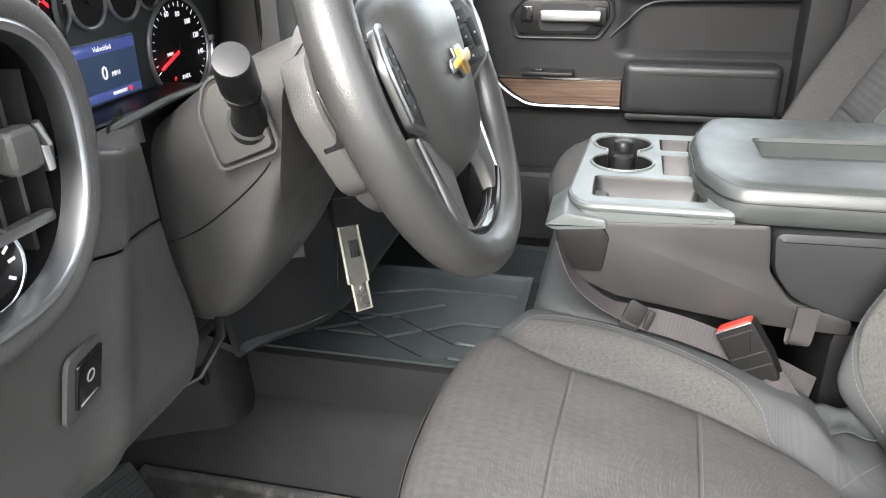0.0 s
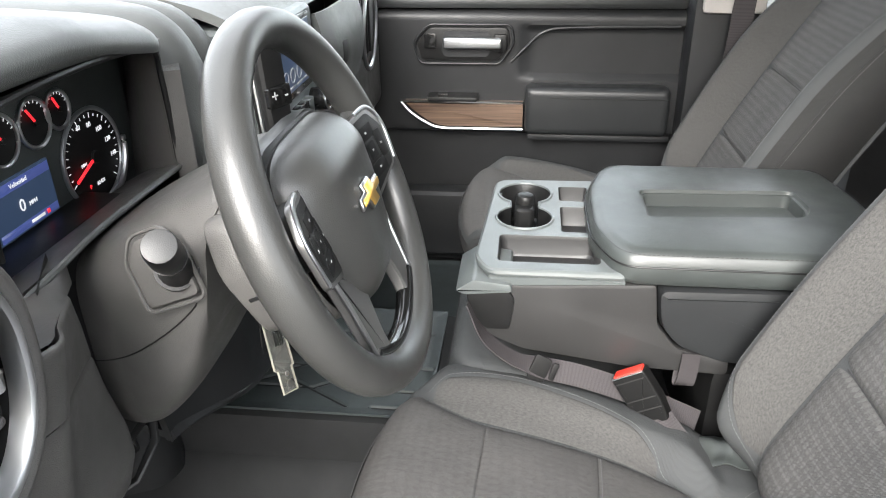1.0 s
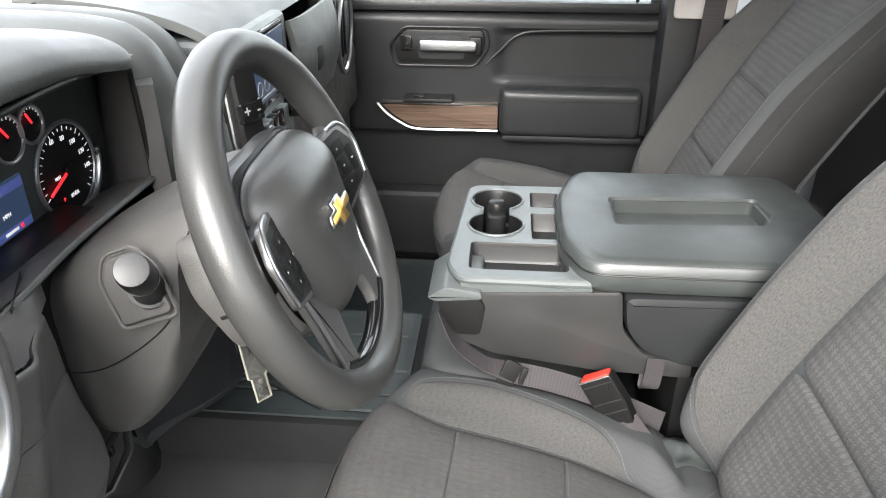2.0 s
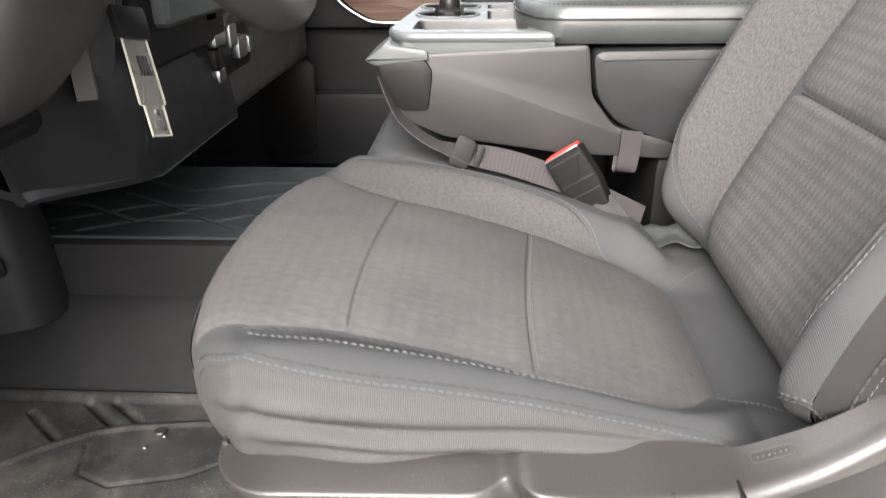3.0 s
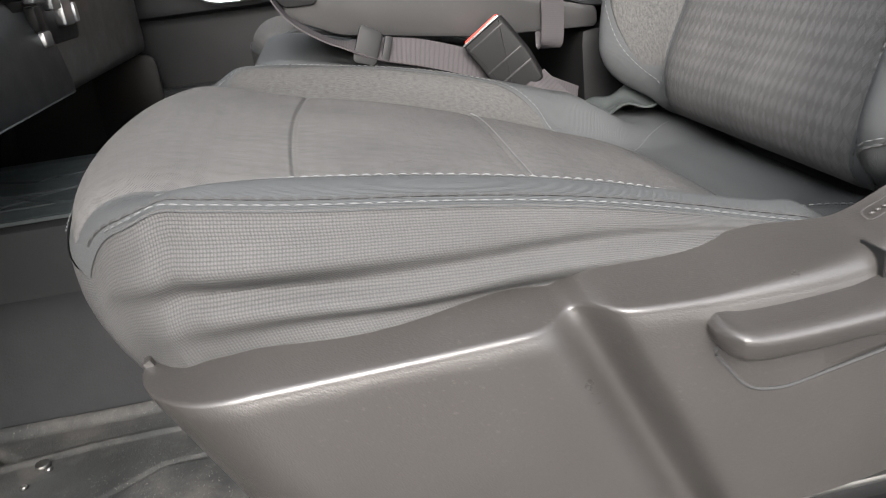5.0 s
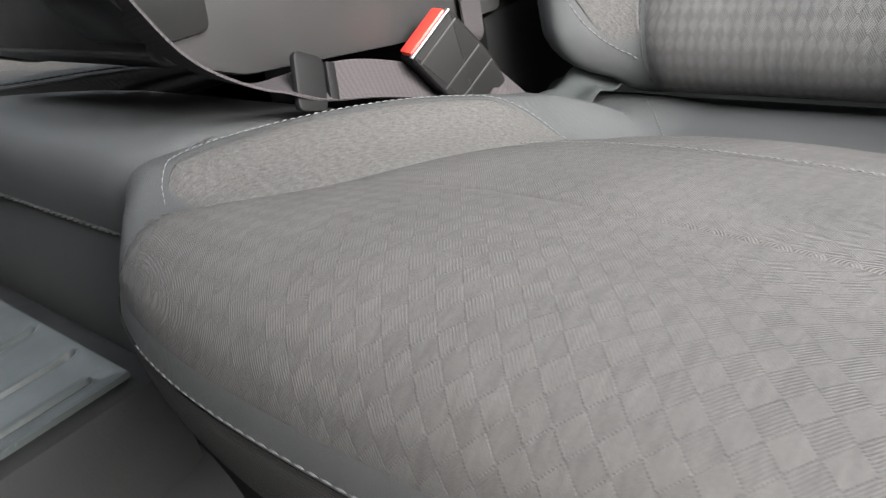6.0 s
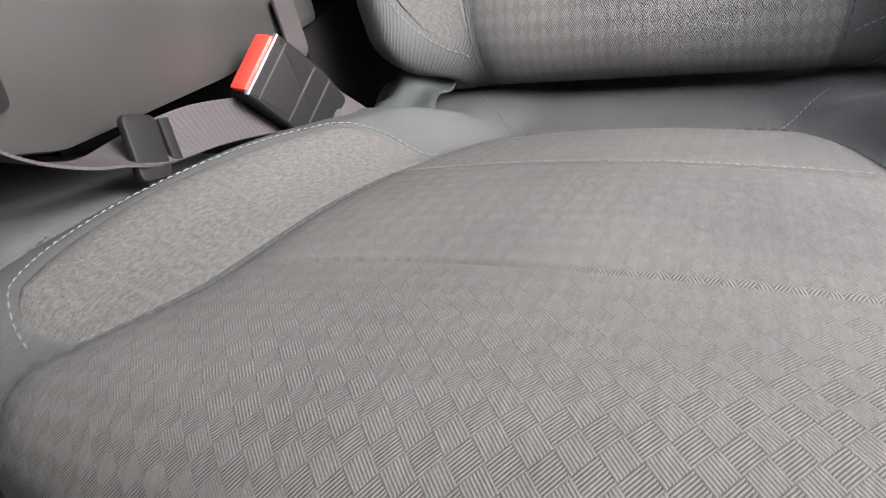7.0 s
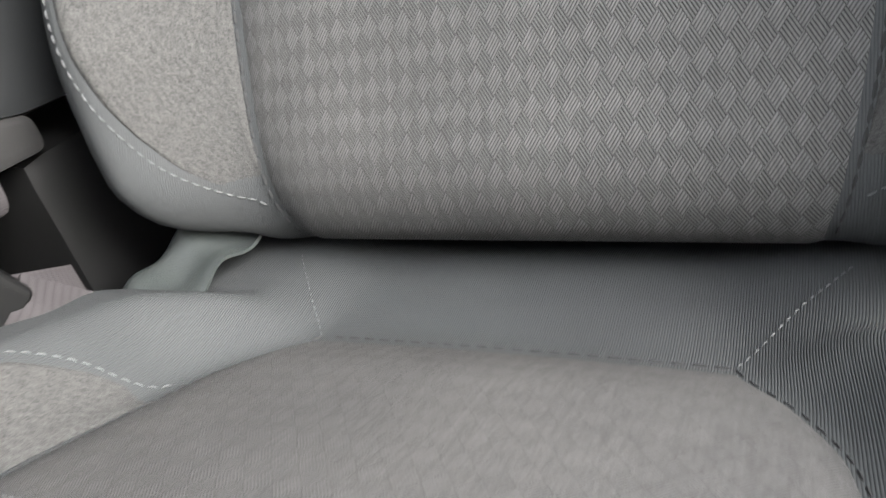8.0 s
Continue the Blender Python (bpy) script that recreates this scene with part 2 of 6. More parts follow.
def prism(points, depth, r=0.003, seg=2, m=None):
    """A flat outline (x, y) raised to depth along z with rounded rims."""
    bm = bmesh.new()
    low = [bm.verts.new((x, y, 0)) for x, y in points]
    f = bm.faces.new(low)
    up = bmesh.ops.extrude_face_region(bm, geom=[f])
    bmesh.ops.translate(bm, vec=(0, 0, depth), verts=[v for v in up["geom"] if isinstance(v, bmesh.types.BMVert)])
    bmesh.ops.recalc_face_normals(bm, faces=bm.faces)
    if r:
        rims = [e for e in bm.edges if abs(e.verts[0].co.z - e.verts[1].co.z) < 1e-7]
        bmesh.ops.bevel(bm, geom=rims, offset=r, segments=seg, affect="EDGES", profile=0.6)
    return xf(bm, m) if m is not None else bm


def rounded(points, r, n=5):
    """Round off the corners of an outline."""
    out, count = [], len(points)
    for i in range(count):
        p = Vector(points[i]).to_2d()
        a, b = Vector(points[i - 1]).to_2d() - p, Vector(points[(i + 1) % count]).to_2d() - p
        rad = r[i] if isinstance(r, (list, tuple)) else r
        d = min(rad, a.length * 0.48, b.length * 0.48)
        s, e = p + a.normalized() * d, p + b.normalized() * d
        for j in range(n + 1):
            t = j / n
            out.append(tuple((1 - t) ** 2 * s + 2 * t * (1 - t) * p + t * t * e))
    return out


def smooth_line(points, n=8):
    """A curve through the points, n steps a stretch."""
    pts = [Vector(p) for p in points]
    out = []
    for i in range(len(pts) - 1):
        p0, p1, p2, p3 = pts[max(i - 1, 0)], pts[i], pts[i + 1], pts[min(i + 2, len(pts) - 1)]
        for j in range(n):
            t = j / n
            out.append(0.5 * (2 * p1 + (p2 - p0) * t + (2 * p0 - 5 * p1 + 4 * p2 - p3) * t * t + (3 * p1 - p0 - 3 * p2 + p3) * t**3))
    return out + [pts[-1]]


def tube(path, radius, sides=10, closed=False, flat=1.0, up=(0, 0, 1), radii=None):
    """A round or flattened bar along a path."""
    bm = bmesh.new()
    pts = [Vector(p) for p in path]
    n, rings = len(pts), []
    for i, p in enumerate(pts):
        a = pts[i - 1] if (i or closed) else p
        b = pts[(i + 1) % n] if (i < n - 1 or closed) else p
        t = (b - a).normalized()
        side = t.cross(Vector(up))
        side = side.normalized() if side.length > 1e-5 else Vector((1, 0, 0))
        top = side.cross(t)
        r = radii[i] if radii else radius
        rings.append([bm.verts.new(p + side * r * math.cos(2 * math.pi * k / sides) + top * r * flat * math.sin(2 * math.pi * k / sides)) for k in range(sides)])
    for i in range(n if closed else n - 1):
        a, b = rings[i], rings[(i + 1) % n]
        for k in range(sides):
            bm.faces.new((a[k], a[(k + 1) % sides], b[(k + 1) % sides], b[k]))
    if not closed:
        bm.faces.new(rings[0][::-1])
        bm.faces.new(rings[-1])
    return bm


def ribbon(path, across, width, thick=0.0015):
    """A flat strap along a path, wide in the given direction (one, or one for each point)."""
    bm = bmesh.new()
    pts = [Vector(p) for p in path]
    rings = []
    for i, p in enumerate(pts):
        t = (pts[min(i + 1, len(pts) - 1)] - pts[max(i - 1, 0)]).normalized()
        w = Vector(across[i] if isinstance(across, list) else across)
        w = (w - t * w.dot(t)).normalized()
        n = t.cross(w)
        rings.append([bm.verts.new(p + w * sx * width / 2 + n * sn * thick / 2) for sx, sn in ((-1, -1), (1, -1), (1, 1), (-1, 1))])
    for a, b in zip(rings, rings[1:]):
        for k in range(4):
            bm.faces.new((a[k], a[(k + 1) % 4], b[(k + 1) % 4], b[k]))
    bm.faces.new(rings[0][::-1])
    bm.faces.new(rings[-1])
    uv_by_length(bm, pts, width)
    return bm


def uv_by_length(bm, pts, width):
    lay = bm.loops.layers.uv.new("UVMap")
    for f in bm.faces:
        for lp in f.loops:
            co = lp.vert.co
            i = min(range(len(pts)), key=lambda j: (pts[j] - co).length_squared)
            lp[lay].uv = (((co - pts[i]).length) * (1 if co.y > pts[i].y else -1), i * 0.01)


def sheet(fun, us, vs, uv=True, thick=0.0, closed_u=False):
    """A surface fun(u, v) -> (x, y, z) over two lists of numbers, with UV in metres; thick gives it a back."""
    us, vs = list(us), list(vs)
    grid = [[Vector(fun(u, v)) for u in us] for v in vs]
    nu, nv = len(us), len(vs)
    verts = [p for row in grid for p in row]
    faces = [(j * nu + i, j * nu + i + 1, (j + 1) * nu + i + 1, (j + 1) * nu + i) for j in range(nv - 1) for i in range(nu - 1)]
    me = bpy.data.meshes.new("sheet")
    me.from_pydata([tuple(p) for p in verts], [], faces)
    if uv:
        mid_u = nu // 2
        ul = [[0.0] * nu for _ in range(nv)]
        for j in range(nv):
            for i in range(mid_u + 1, nu):
                ul[j][i] = ul[j][i - 1] + (grid[j][i] - grid[j][i - 1]).length
            for i in range(mid_u - 1, -1, -1):
                ul[j][i] = ul[j][i + 1] - (grid[j][i] - grid[j][i + 1]).length
        vl = [0.0] * nv
        for j in range(1, nv):
            vl[j] = vl[j - 1] + (grid[j][mid_u] - grid[j - 1][mid_u]).length
        lay = me.uv_layers.new(name="UVMap")
        for lp in me.loops:
            j, i = divmod(lp.vertex_index, nu)
            lay.data[lp.index].uv = (ul[j][i], vl[j])
    bm = bmesh.new()
    bm.from_mesh(me)
    bpy.data.meshes.remove(me)
    if thick:
        bmesh.ops.recalc_face_normals(bm, faces=bm.faces)
        bmesh.ops.solidify(bm, geom=bm.faces[:], thickness=thick)
    return bm


def span(a, b, n):
    return [a + (b - a) * i / (n - 1) for i in range(n)]


def ease(points):
    """A smooth function through (x, value) knots."""
    xs, ys = [p[0] for p in points], [p[1] for p in points]
    n = len(xs)
    d = [(ys[i + 1] - ys[i]) / (xs[i + 1] - xs[i]) for i in range(n - 1)]
    s = [d[0]] + [0.0 if d[i - 1] * d[i] <= 0 else 2 * d[i - 1] * d[i] / (d[i - 1] + d[i]) for i in range(1, n - 1)] + [d[-1]]

    def f(x):
        if x <= xs[0]:
            return ys[0] + s[0] * (x - xs[0]) * 0
        if x >= xs[-1]:
            return ys[-1]
        i = max(j for j in range(n - 1) if xs[j] <= x)
        h = xs[i + 1] - xs[i]
        t = (x - xs[i]) / h
        return (1 + 2 * t) * (1 - t) ** 2 * ys[i] + t * (1 - t) ** 2 * h * s[i] + t * t * (3 - 2 * t) * ys[i + 1] + t * t * (t - 1) * h * s[i + 1]

    return f


def stitches(name, path, material, parent, length=0.0042, gap=0.0016, r=0.00045, normal=(0, 0, 1), lift=0.0003):
    """A row of single stitches along a path, joined into one mesh."""
    pts = [Vector(p) for p in path]
    acc = [0.0]
    for a, b in zip(pts, pts[1:]):
        acc.append(acc[-1] + (b - a).length)

    def at(s):
        i = max(j for j in range(len(acc) - 1) if acc[j] <= s)
        return pts[i].lerp(pts[i + 1], (s - acc[i]) / max(acc[i + 1] - acc[i], 1e-9))

    verts, faces, s = [], [], 0.0
    nrm = Vector(normal).normalized()
    while s + length < acc[-1]:
        a, b = at(s), at(s + length)
        t = (b - a).normalized()
        side = t.cross(nrm).normalized()
        up = side.cross(t)
        k = len(verts)
        for p, q, h in ((a, 0.35, -0.4), (a.lerp(b, 0.3), 1, 1), (a.lerp(b, 0.7), 1, 1), (b, 0.35, -0.4)):
            for c, d in ((-1, 0), (0, 1), (1, 0), (0, -1)):
                verts.append(tuple(p + side * c * r * q + up * (d * r * q + lift * h)))
        for ring in range(3):
            for e in range(4):
                faces.append((k + ring * 4 + e, k + ring * 4 + (e + 1) % 4, k + ring * 4 + 4 + (e + 1) % 4, k + ring * 4 + 4 + e))
        faces += [(k + 3, k + 2, k + 1, k), (k + 12, k + 13, k + 14, k + 15)]
        s += length + gap
    me = bpy.data.meshes.new(name)
    me.from_pydata(verts, [], faces)
    me.materials.append(material)
    ob = part(name, me, None, parent)
    ob["kind"] = "stuff"
    return ob


def frame_at(origin, right, up):
    """A local frame: x to the right, y up, z out of the face."""
    r, u = Vector(right).normalized(), Vector(up).normalized()
    n = r.cross(u)
    m = Matrix((r, u, n)).transposed().to_4x4()
    m.translation = Vector(origin)
    return m


def text_on(name, words, size, m, material, parent, depth=0.0003):
    cu = bpy.data.curves.new(name, "FONT")
    cu.body, cu.size, cu.extrude, cu.align_x, cu.align_y = words, size, depth, "CENTER", "CENTER"
    cu.resolution_u = 2
    tmp = bpy.data.objects.new(name, cu)
    scene.collection.objects.link(tmp)
    dg = bpy.context.evaluated_depsgraph_get()
    me = bpy.data.meshes.new_from_object(tmp.evaluated_get(dg))
    bpy.data.objects.remove(tmp)
    me.transform(m)
    me.materials.clear()
    me.materials.append(material)
    return part(name, me, None, parent)

# ---- the cab ----


def slab(name, x0, x1, y0, y1, z0, z1, material, label, category, r=0.006):
    ob = part(name, box(x0, x1, y0, y1, z0, z1, r), material)
    uv_box(ob.data)
    return tagged(ob, label, category, kind="structure")


def uv_box(me):
    lay = me.uv_layers.new(name="UVMap") if not me.uv_layers else me.uv_layers[0]
    for p in me.polygons:
        n = p.normal
        ax = max(range(3), key=lambda i: abs(n[i]))
        for li in p.loop_indices:
            co = me.vertices[me.loops[li].vertex_index].co
            lay.data[li].uv = [(co.y, co.z), (co.x, co.z), (co.x, co.y)][ax]


def smoothstep(t):
    t = min(max(t, 0.0), 1.0)
    return t * t * (3 - 2 * t)


def ring_pts(r, n=16):
    return [(r * math.cos(2 * math.pi * i / n), r * math.sin(2 * math.pi * i / n)) for i in range(n)]


ground_mat = grained("asphalt", (0.05, 0.05, 0.05), 0.85, 60, 0.004)
slab("ground", -400, 400, -400, 400, -1.2, -0.62, ground_mat, "grey asphalt lot around the truck", "ground", 0)
slab("floor", -1.45, 1.55, -0.30, 1.22, 0.04, 0.128, FLOOR, "black vinyl cab floor", "floor")
slab("floor_riser", -0.385, 1.5, -0.30, 1.21, 0.129, 0.243, FLOOR, "black vinyl riser under the front seats", "floor", 0.012)
slab("floor_hump", -1.25, -0.41, 0.288, 0.60, 0.129, 0.337, FLOOR, "black rubber covered tunnel hump", "floor", 0.018)


def groove_sheet(x0, x1, y0, y1, height, lines, nx, ny, rim=0.0, depth=0.005, width=0.006):
    """A rubber sheet with grooves along the given lines and a raised rim."""
    segs = [(Vector(a), Vector(b)) for ln in lines for a, b in zip(ln, ln[1:])]

    def f(u, v):
        x, y = x0 + (x1 - x0) * u, y0 + (y1 - y0) * v
        p = Vector((x, y))
        d = 9.0
        for a, b in segs:
            ab = b - a
            t = min(max((p - a).dot(ab) / ab.length_squared, 0), 1)
            d = min(d, (p - a - ab * t).length)
        e = min(x - x0, x1 - x, y - y0, y1 - y)
        return (x, y, height(x, y) - depth * math.exp(-((d / width) ** 4)) + rim * smoothstep(1 - e / 0.018))

    return sheet(f, span(0, 1, nx), span(0, 1, ny), thick=0.004)


side = part("tunnel_side", sheet(lambda u, v: (-1.25 + 0.84 * u, 0.225 + 0.075 * v, 0.130 + 0.135 * math.sin(v * 1.5) ** 0.8), span(0, 1, 12), span(0, 1, 14), thick=0.01), FLOOR)
tagged(side, "dark vinyl floor rising to the tunnel hump", "floor", kind="structure")
duct_plan = rounded([(-0.815, 0.300), (-0.806, 0.262), (-0.822, 0.222), (-0.90, 0.190), (-0.99, 0.13), (-1.10, 0.10), (-1.10, 0.300)], [0.01, 0.03, 0.035, 0.05, 0.05, 0.01, 0.01], 6)
duct = part("duct_cover", sheet(lambda u, v: (lambda p, k: (-0.98 + (p[0] + 0.98) * k - 0.04 * (1 - k), 0.26 + (p[1] - 0.26) * k, 0.245 + 0.275 * v))(duct_plan[int(u) % len(duct_plan)], 1.0 - 0.16 * v ** 1.5), range(len(duct_plan) + 1), span(0, 1, 14), uv=False), DOORP)
tagged(duct, "dark moulded duct cover beside the tunnel hump", "floor duct", kind="structure")
part("duct_hole", xf(prism(ring_pts(0.0135), 0.006, 0.0012, 1), frame_at((-0.842, 0.2125, 0.338), (0.92, -0.38, 0), (0, 0, 1))), SMOOTH, duct)


def mat_sheet(x0, x1, y0, y1, z, lines, nx, ny, rim):
    """A moulded rubber tray: lines are (path, depth, width), raised where depth is negative."""
    segs = [(Vector(a), Vector(b), dp, w) for ln, dp, w in lines for a, b in zip(ln, ln[1:])]

    def f(u, v):
        x, y = x0 + (x1 - x0) * u, y0 + (y1 - y0) * v
        p, h = Vector((x, y)), 0.0
        for a, b, dp, w in segs:
            ab = b - a
            t = min(max((p - a).dot(ab) / ab.length_squared, 0), 1)
            q = -dp * math.exp(-(((p - a - ab * t).length / w) ** 4))
            h = q if abs(q) > abs(h) else h
        e = min(x - x0, x1 - x, y - y0, y1 - y)
        return (x, y, z + h + rim * smoothstep(1 - e / 0.016) + 0.0012 * noise.noise((x * 9, y * 9, 0.0)))

    return sheet(f, span(0, 1, nx), span(0, 1, ny), thick=0.004)


MAT_LINES = [
    ([(-0.88, -0.05), (-0.84, 0.06), (-0.785, 0.112), (-0.735, 0.146), (-0.69, 0.160), (-0.61, 0.170), (-0.42, 0.172)], -0.0030, 0.0045),
    ([(-0.835, 0.185), (-0.775, 0.135)], 0.0050, 0.0055),
    ([(-0.765, 0.205), (-0.715, 0.165)], 0.0050, 0.0065),
    ([(-0.730, 0.208), (-0.685, 0.172)], 0.0050, 0.0055),
    ([(-0.73, 0.125), (-0.715, 0.075), (-0.67, 0.055), (-0.59, 0.075), (-0.53, 0.115), (-0.43, 0.120)], 0.0022, 0.0030),
    ([(-0.80, 0.030), (-0.62, 0.030), (-0.42, 0.036)], -0.0020, 0.0028),
    ([(-0.80, 0.010), (-0.62, 0.010), (-0.42, 0.016)], -0.0020, 0.0028),
    ([(-0.585, 0.030), (-0.535, -0.06), (-0.50, -0.22)], 0.0020, 0.0030),
    ([(-0.66, 0.050), (-0.64, 0.0), (-0.58, -0.03)], 0.0016, 0.0028),
    ([(-0.82, -0.02), (-0.72, -0.04), (-0.66, -0.10), (-0.64, -0.22)], -0.0022, 0.0035),
    ([(-0.54, 0.0), (-0.44, -0.06)], 0.0018, 0.0026),
    ([(-0.76, -0.10), (-0.72, -0.14), (-0.71, -0.23)], 0.0020, 0.0030),
]
mat_d = part("driver_floor_mat", mat_sheet(-0.98, -0.40, -0.27, 0.222, 0.142, MAT_LINES, 230, 210, 0.008), MAT)
tagged(mat_d, "dusty black rubber floor mat with grooves on the driver side", "floor mat")
rivet = part("mat_rivet", xf(prism(ring_pts(0.007), 0.004, 0.0015, 2), Matrix.Translation((-0.648, 0.150, 0.1425))), STEEL, mat_d, "small steel rivet")
for px, py in ((-0.640, 0.142), (-0.655, 0.120)):
    part("mat_rivet", xf(prism(ring_pts(0.003), 0.003, 0.001, 1), Matrix.Translation((px, py, 0.1425))), STEEL, mat_d)
mat_h = part("hump_floor_mat", groove_sheet(-1.05, -0.432, 0.300, 0.595, lambda x, y: 0.3405, [[(-1.0, 0.42), (-0.84, 0.42), (-0.74, 0.36), (-0.62, 0.36), (-0.52, 0.42), (-0.44, 0.42)], [(-1.0, 0.36), (-0.84, 0.36), (-0.74, 0.42), (-0.62, 0.42), (-0.52, 0.36), (-0.44, 0.36)], [(-0.80, 0.32), (-0.68, 0.39), (-0.56, 0.32)], [(-0.80, 0.47), (-0.68, 0.40), (-0.56, 0.47)], [(-0.95, 0.52), (-0.78, 0.52), (-0.70, 0.48), (-0.6, 0.52), (-0.45, 0.52)], [(-0.92, 0.33), (-0.84, 0.33)], [(-0.52, 0.32), (-0.45, 0.32)]], 260, 140, 0.002, 0.0050, 0.0030), RUBBER)
tagged(mat_h, "black rubber mat with branching grooves over the hump", "floor mat")
mat_p = part("passenger_floor_mat", groove_sheet(-1.05, -0.40, 0.66, 1.16, lambda x, y: 0.142, [[(-1.0, 0.9), (-0.8, 0.9), (-0.7, 0.8), (-0.5, 0.8)], [(-1.0, 0.8), (-0.8, 0.8), (-0.7, 0.9), (-0.5, 0.9)]], 60, 50, 0.006), RUBBER)
tagged(mat_p, "black rubber floor mat on the passenger side", "floor mat")
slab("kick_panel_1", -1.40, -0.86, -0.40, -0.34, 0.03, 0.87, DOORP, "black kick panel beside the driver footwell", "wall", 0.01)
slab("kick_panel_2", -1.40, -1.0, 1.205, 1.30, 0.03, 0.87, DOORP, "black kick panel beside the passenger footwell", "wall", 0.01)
slab("sill", -1.1, 1.5, -0.40, -0.302, 0.03, 0.235, SILL, "black plastic door sill beside the seat", "door sill", 0.015)
slab("firewall", -1.46, -1.30, -0.40, 1.30, 0.03, 0.85, CARPET, "dark carpeted firewall under the dash", "wall")
# Ceiling and rear wall stay out of view; added to shade the cab.
slab("ceiling", -0.45, 1.75, -0.22, 1.14, 1.36, 1.40, LINER, "unseen light grey cloth headliner", "ceiling")
slab("wall_rear", 1.60, 1.70, -0.36, 1.27, 0.03, 0.86, DOORP, "unseen dark rear cab wall below the window", "wall")
# the driver-side B pillar is unseen too, set forward to shade the seat
for i, (y0, y1) in enumerate(((-0.36, -0.24), (1.15, 1.27))):
    slab(f"pillar_b_{i + 1}" if y0 < 0 else "pillar_b_2", 0.24 if y0 < 0 else 0.046, 0.46 if y0 < 0 else 0.20, y0, y1, 0.03, 1.38, DOORP, "dark plastic trimmed door pillar", "pillar", 0.02)
    slab(f"pillar_c_{i + 1}", 1.45, 1.62, y0, y1, 0.03, 1.38, PILLAR, "grey trimmed rear cab pillar", "pillar", 0.02)
    a = part(f"pillar_a_{i + 1}", tube([(-1.22, (y0 + y1) / 2, 0.86), (-0.95, (y0 + y1) / 2 + (0.02 if y0 < 0 else -0.02), 1.06), (-0.42, (y0 + y1) / 2 + (0.06 if y0 < 0 else -0.06), 1.38)], 0.045, 10, flat=0.8), PILLAR)
    tagged(a, "pale grey windscreen pillar trim", "pillar", kind="structure")
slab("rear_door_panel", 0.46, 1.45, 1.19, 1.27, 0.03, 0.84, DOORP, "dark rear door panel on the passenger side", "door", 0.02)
# This door panel and the opaque panes below are added to keep light out.
slab("rear_door_panel_1", 0.46, 1.45, -0.36, -0.29, 0.03, 0.84, DOORP, "dark rear door panel on the driver side, added to block light", "door", 0.02)
TINT = mat("privacy_glass", (0.02, 0.022, 0.022), 0.05)
slab("window_rear_1", 0.46, 1.45, -0.345, -0.335, 0.84, 1.36, TINT, "dark privacy glass of the rear door, added opaque to block light", "window", 0)
slab("window_rear_2", 0.46, 1.45, 1.245, 1.255, 0.84, 1.36, TINT, "dark privacy glass of the rear door, added opaque to block light", "window", 0)
slab("window_rear_3", 1.64, 1.65, -0.36, 1.27, 0.86, 1.38, TINT, "dark privacy glass behind the rear bench, added opaque to block light", "window", 0)
slab("pillar_upper_trim", 0.06, 0.19, 1.128, 1.149, 0.78, 1.36, PILLAR, "light grey upper pillar trim", "pillar", 0.012)

# ---- front seats ----
SEAT_Y = 0.034


class Line:
    """A side profile with its arc length."""

    def __init__(self, points, n=10):
        self.p = smooth_line([(x, 0, z) for x, z in points], n)
        self.s = [0.0]
        for a, b in zip(self.p, self.p[1:]):
            self.s.append(self.s[-1] + (b - a).length)
        self.end = self.s[-1]

    def at(self, s):
        s = min(max(s, 0.0), self.end - 1e-6)
        lo, hi = 0, len(self.s) - 1
        while hi - lo > 1:
            mid = (lo + hi) // 2
            lo, hi = (mid, hi) if self.s[mid] <= s else (lo, mid)
        t = (s - self.s[lo]) / (self.s[hi] - self.s[lo])
        d = (self.p[hi] - self.p[lo]).normalized()
        return self.p[lo].lerp(self.p[hi], t), d

    def where(self, x=None, z=None):
        """Arc length at which the line first passes the given x (falling) or z (rising)."""
        for i in range(len(self.p) - 1):
            a, b = self.p[i], self.p[i + 1]
            if x is not None and a.x >= x >= b.x and a.x > b.x:
                return self.s[i] + (a.x - x) / (a.x - b.x) * (self.s[i + 1] - self.s[i])
            if z is not None and a.z <= z <= b.z and a.z < b.z:
                return self.s[i] + (z - a.z) / (b.z - a.z) * (self.s[i + 1] - self.s[i])
        return self.end


CUSH = Line([(0.09, 0.30), (0.05, 0.345), (0.01, 0.366), (-0.03, 0.364), (-0.06, 0.363), (-0.115, 0.376), (-0.196, 0.404), (-0.27, 0.426), (-0.344, 0.443), (-0.41, 0.458), (-0.442, 0.459), (-0.464, 0.448), (-0.476, 0.425), (-0.474, 0.392), (-0.460, 0.355), (-0.435, 0.325)])
SX = CUSH.where
C_E = ease([(SX(0.0), 0.006), (SX(-0.04), 0.014), (SX(-0.10), 0.034), (SX(-0.20), 0.031), (SX(-0.27), 0.026), (SX(-0.40), 0.015), (SX(-0.44), 0.004), (CUSH.end, 0.0)])
C_V = ease([(SX(0.05), 0.06), (SX(-0.06), 0.092), (SX(-0.085), 0.115), (SX(-0.115), 0.130), (SX(-0.196), 0.139), (SX(-0.344), 0.141), (SX(-0.42), 0.161), (SX(-0.44), 0.170), (SX(-0.44) + 0.03, 0.168), (SX(-0.44) + 0.06, 0.164), (CUSH.end, 0.16)])
C_S = ease([(SX(0.05), 0.13), (SX(-0.115), 0.131), (SX(-0.137), 0.158), (SX(-0.17), 0.182), (SX(-0.243), 0.206), (SX(-0.317), 0.218), (SX(-0.355), 0.214), (SX(-0.393), 0.201), (SX(-0.415), 0.184), (SX(-0.428), 0.167), (SX(-0.438), 0.167), (CUSH.end, 0.163)])
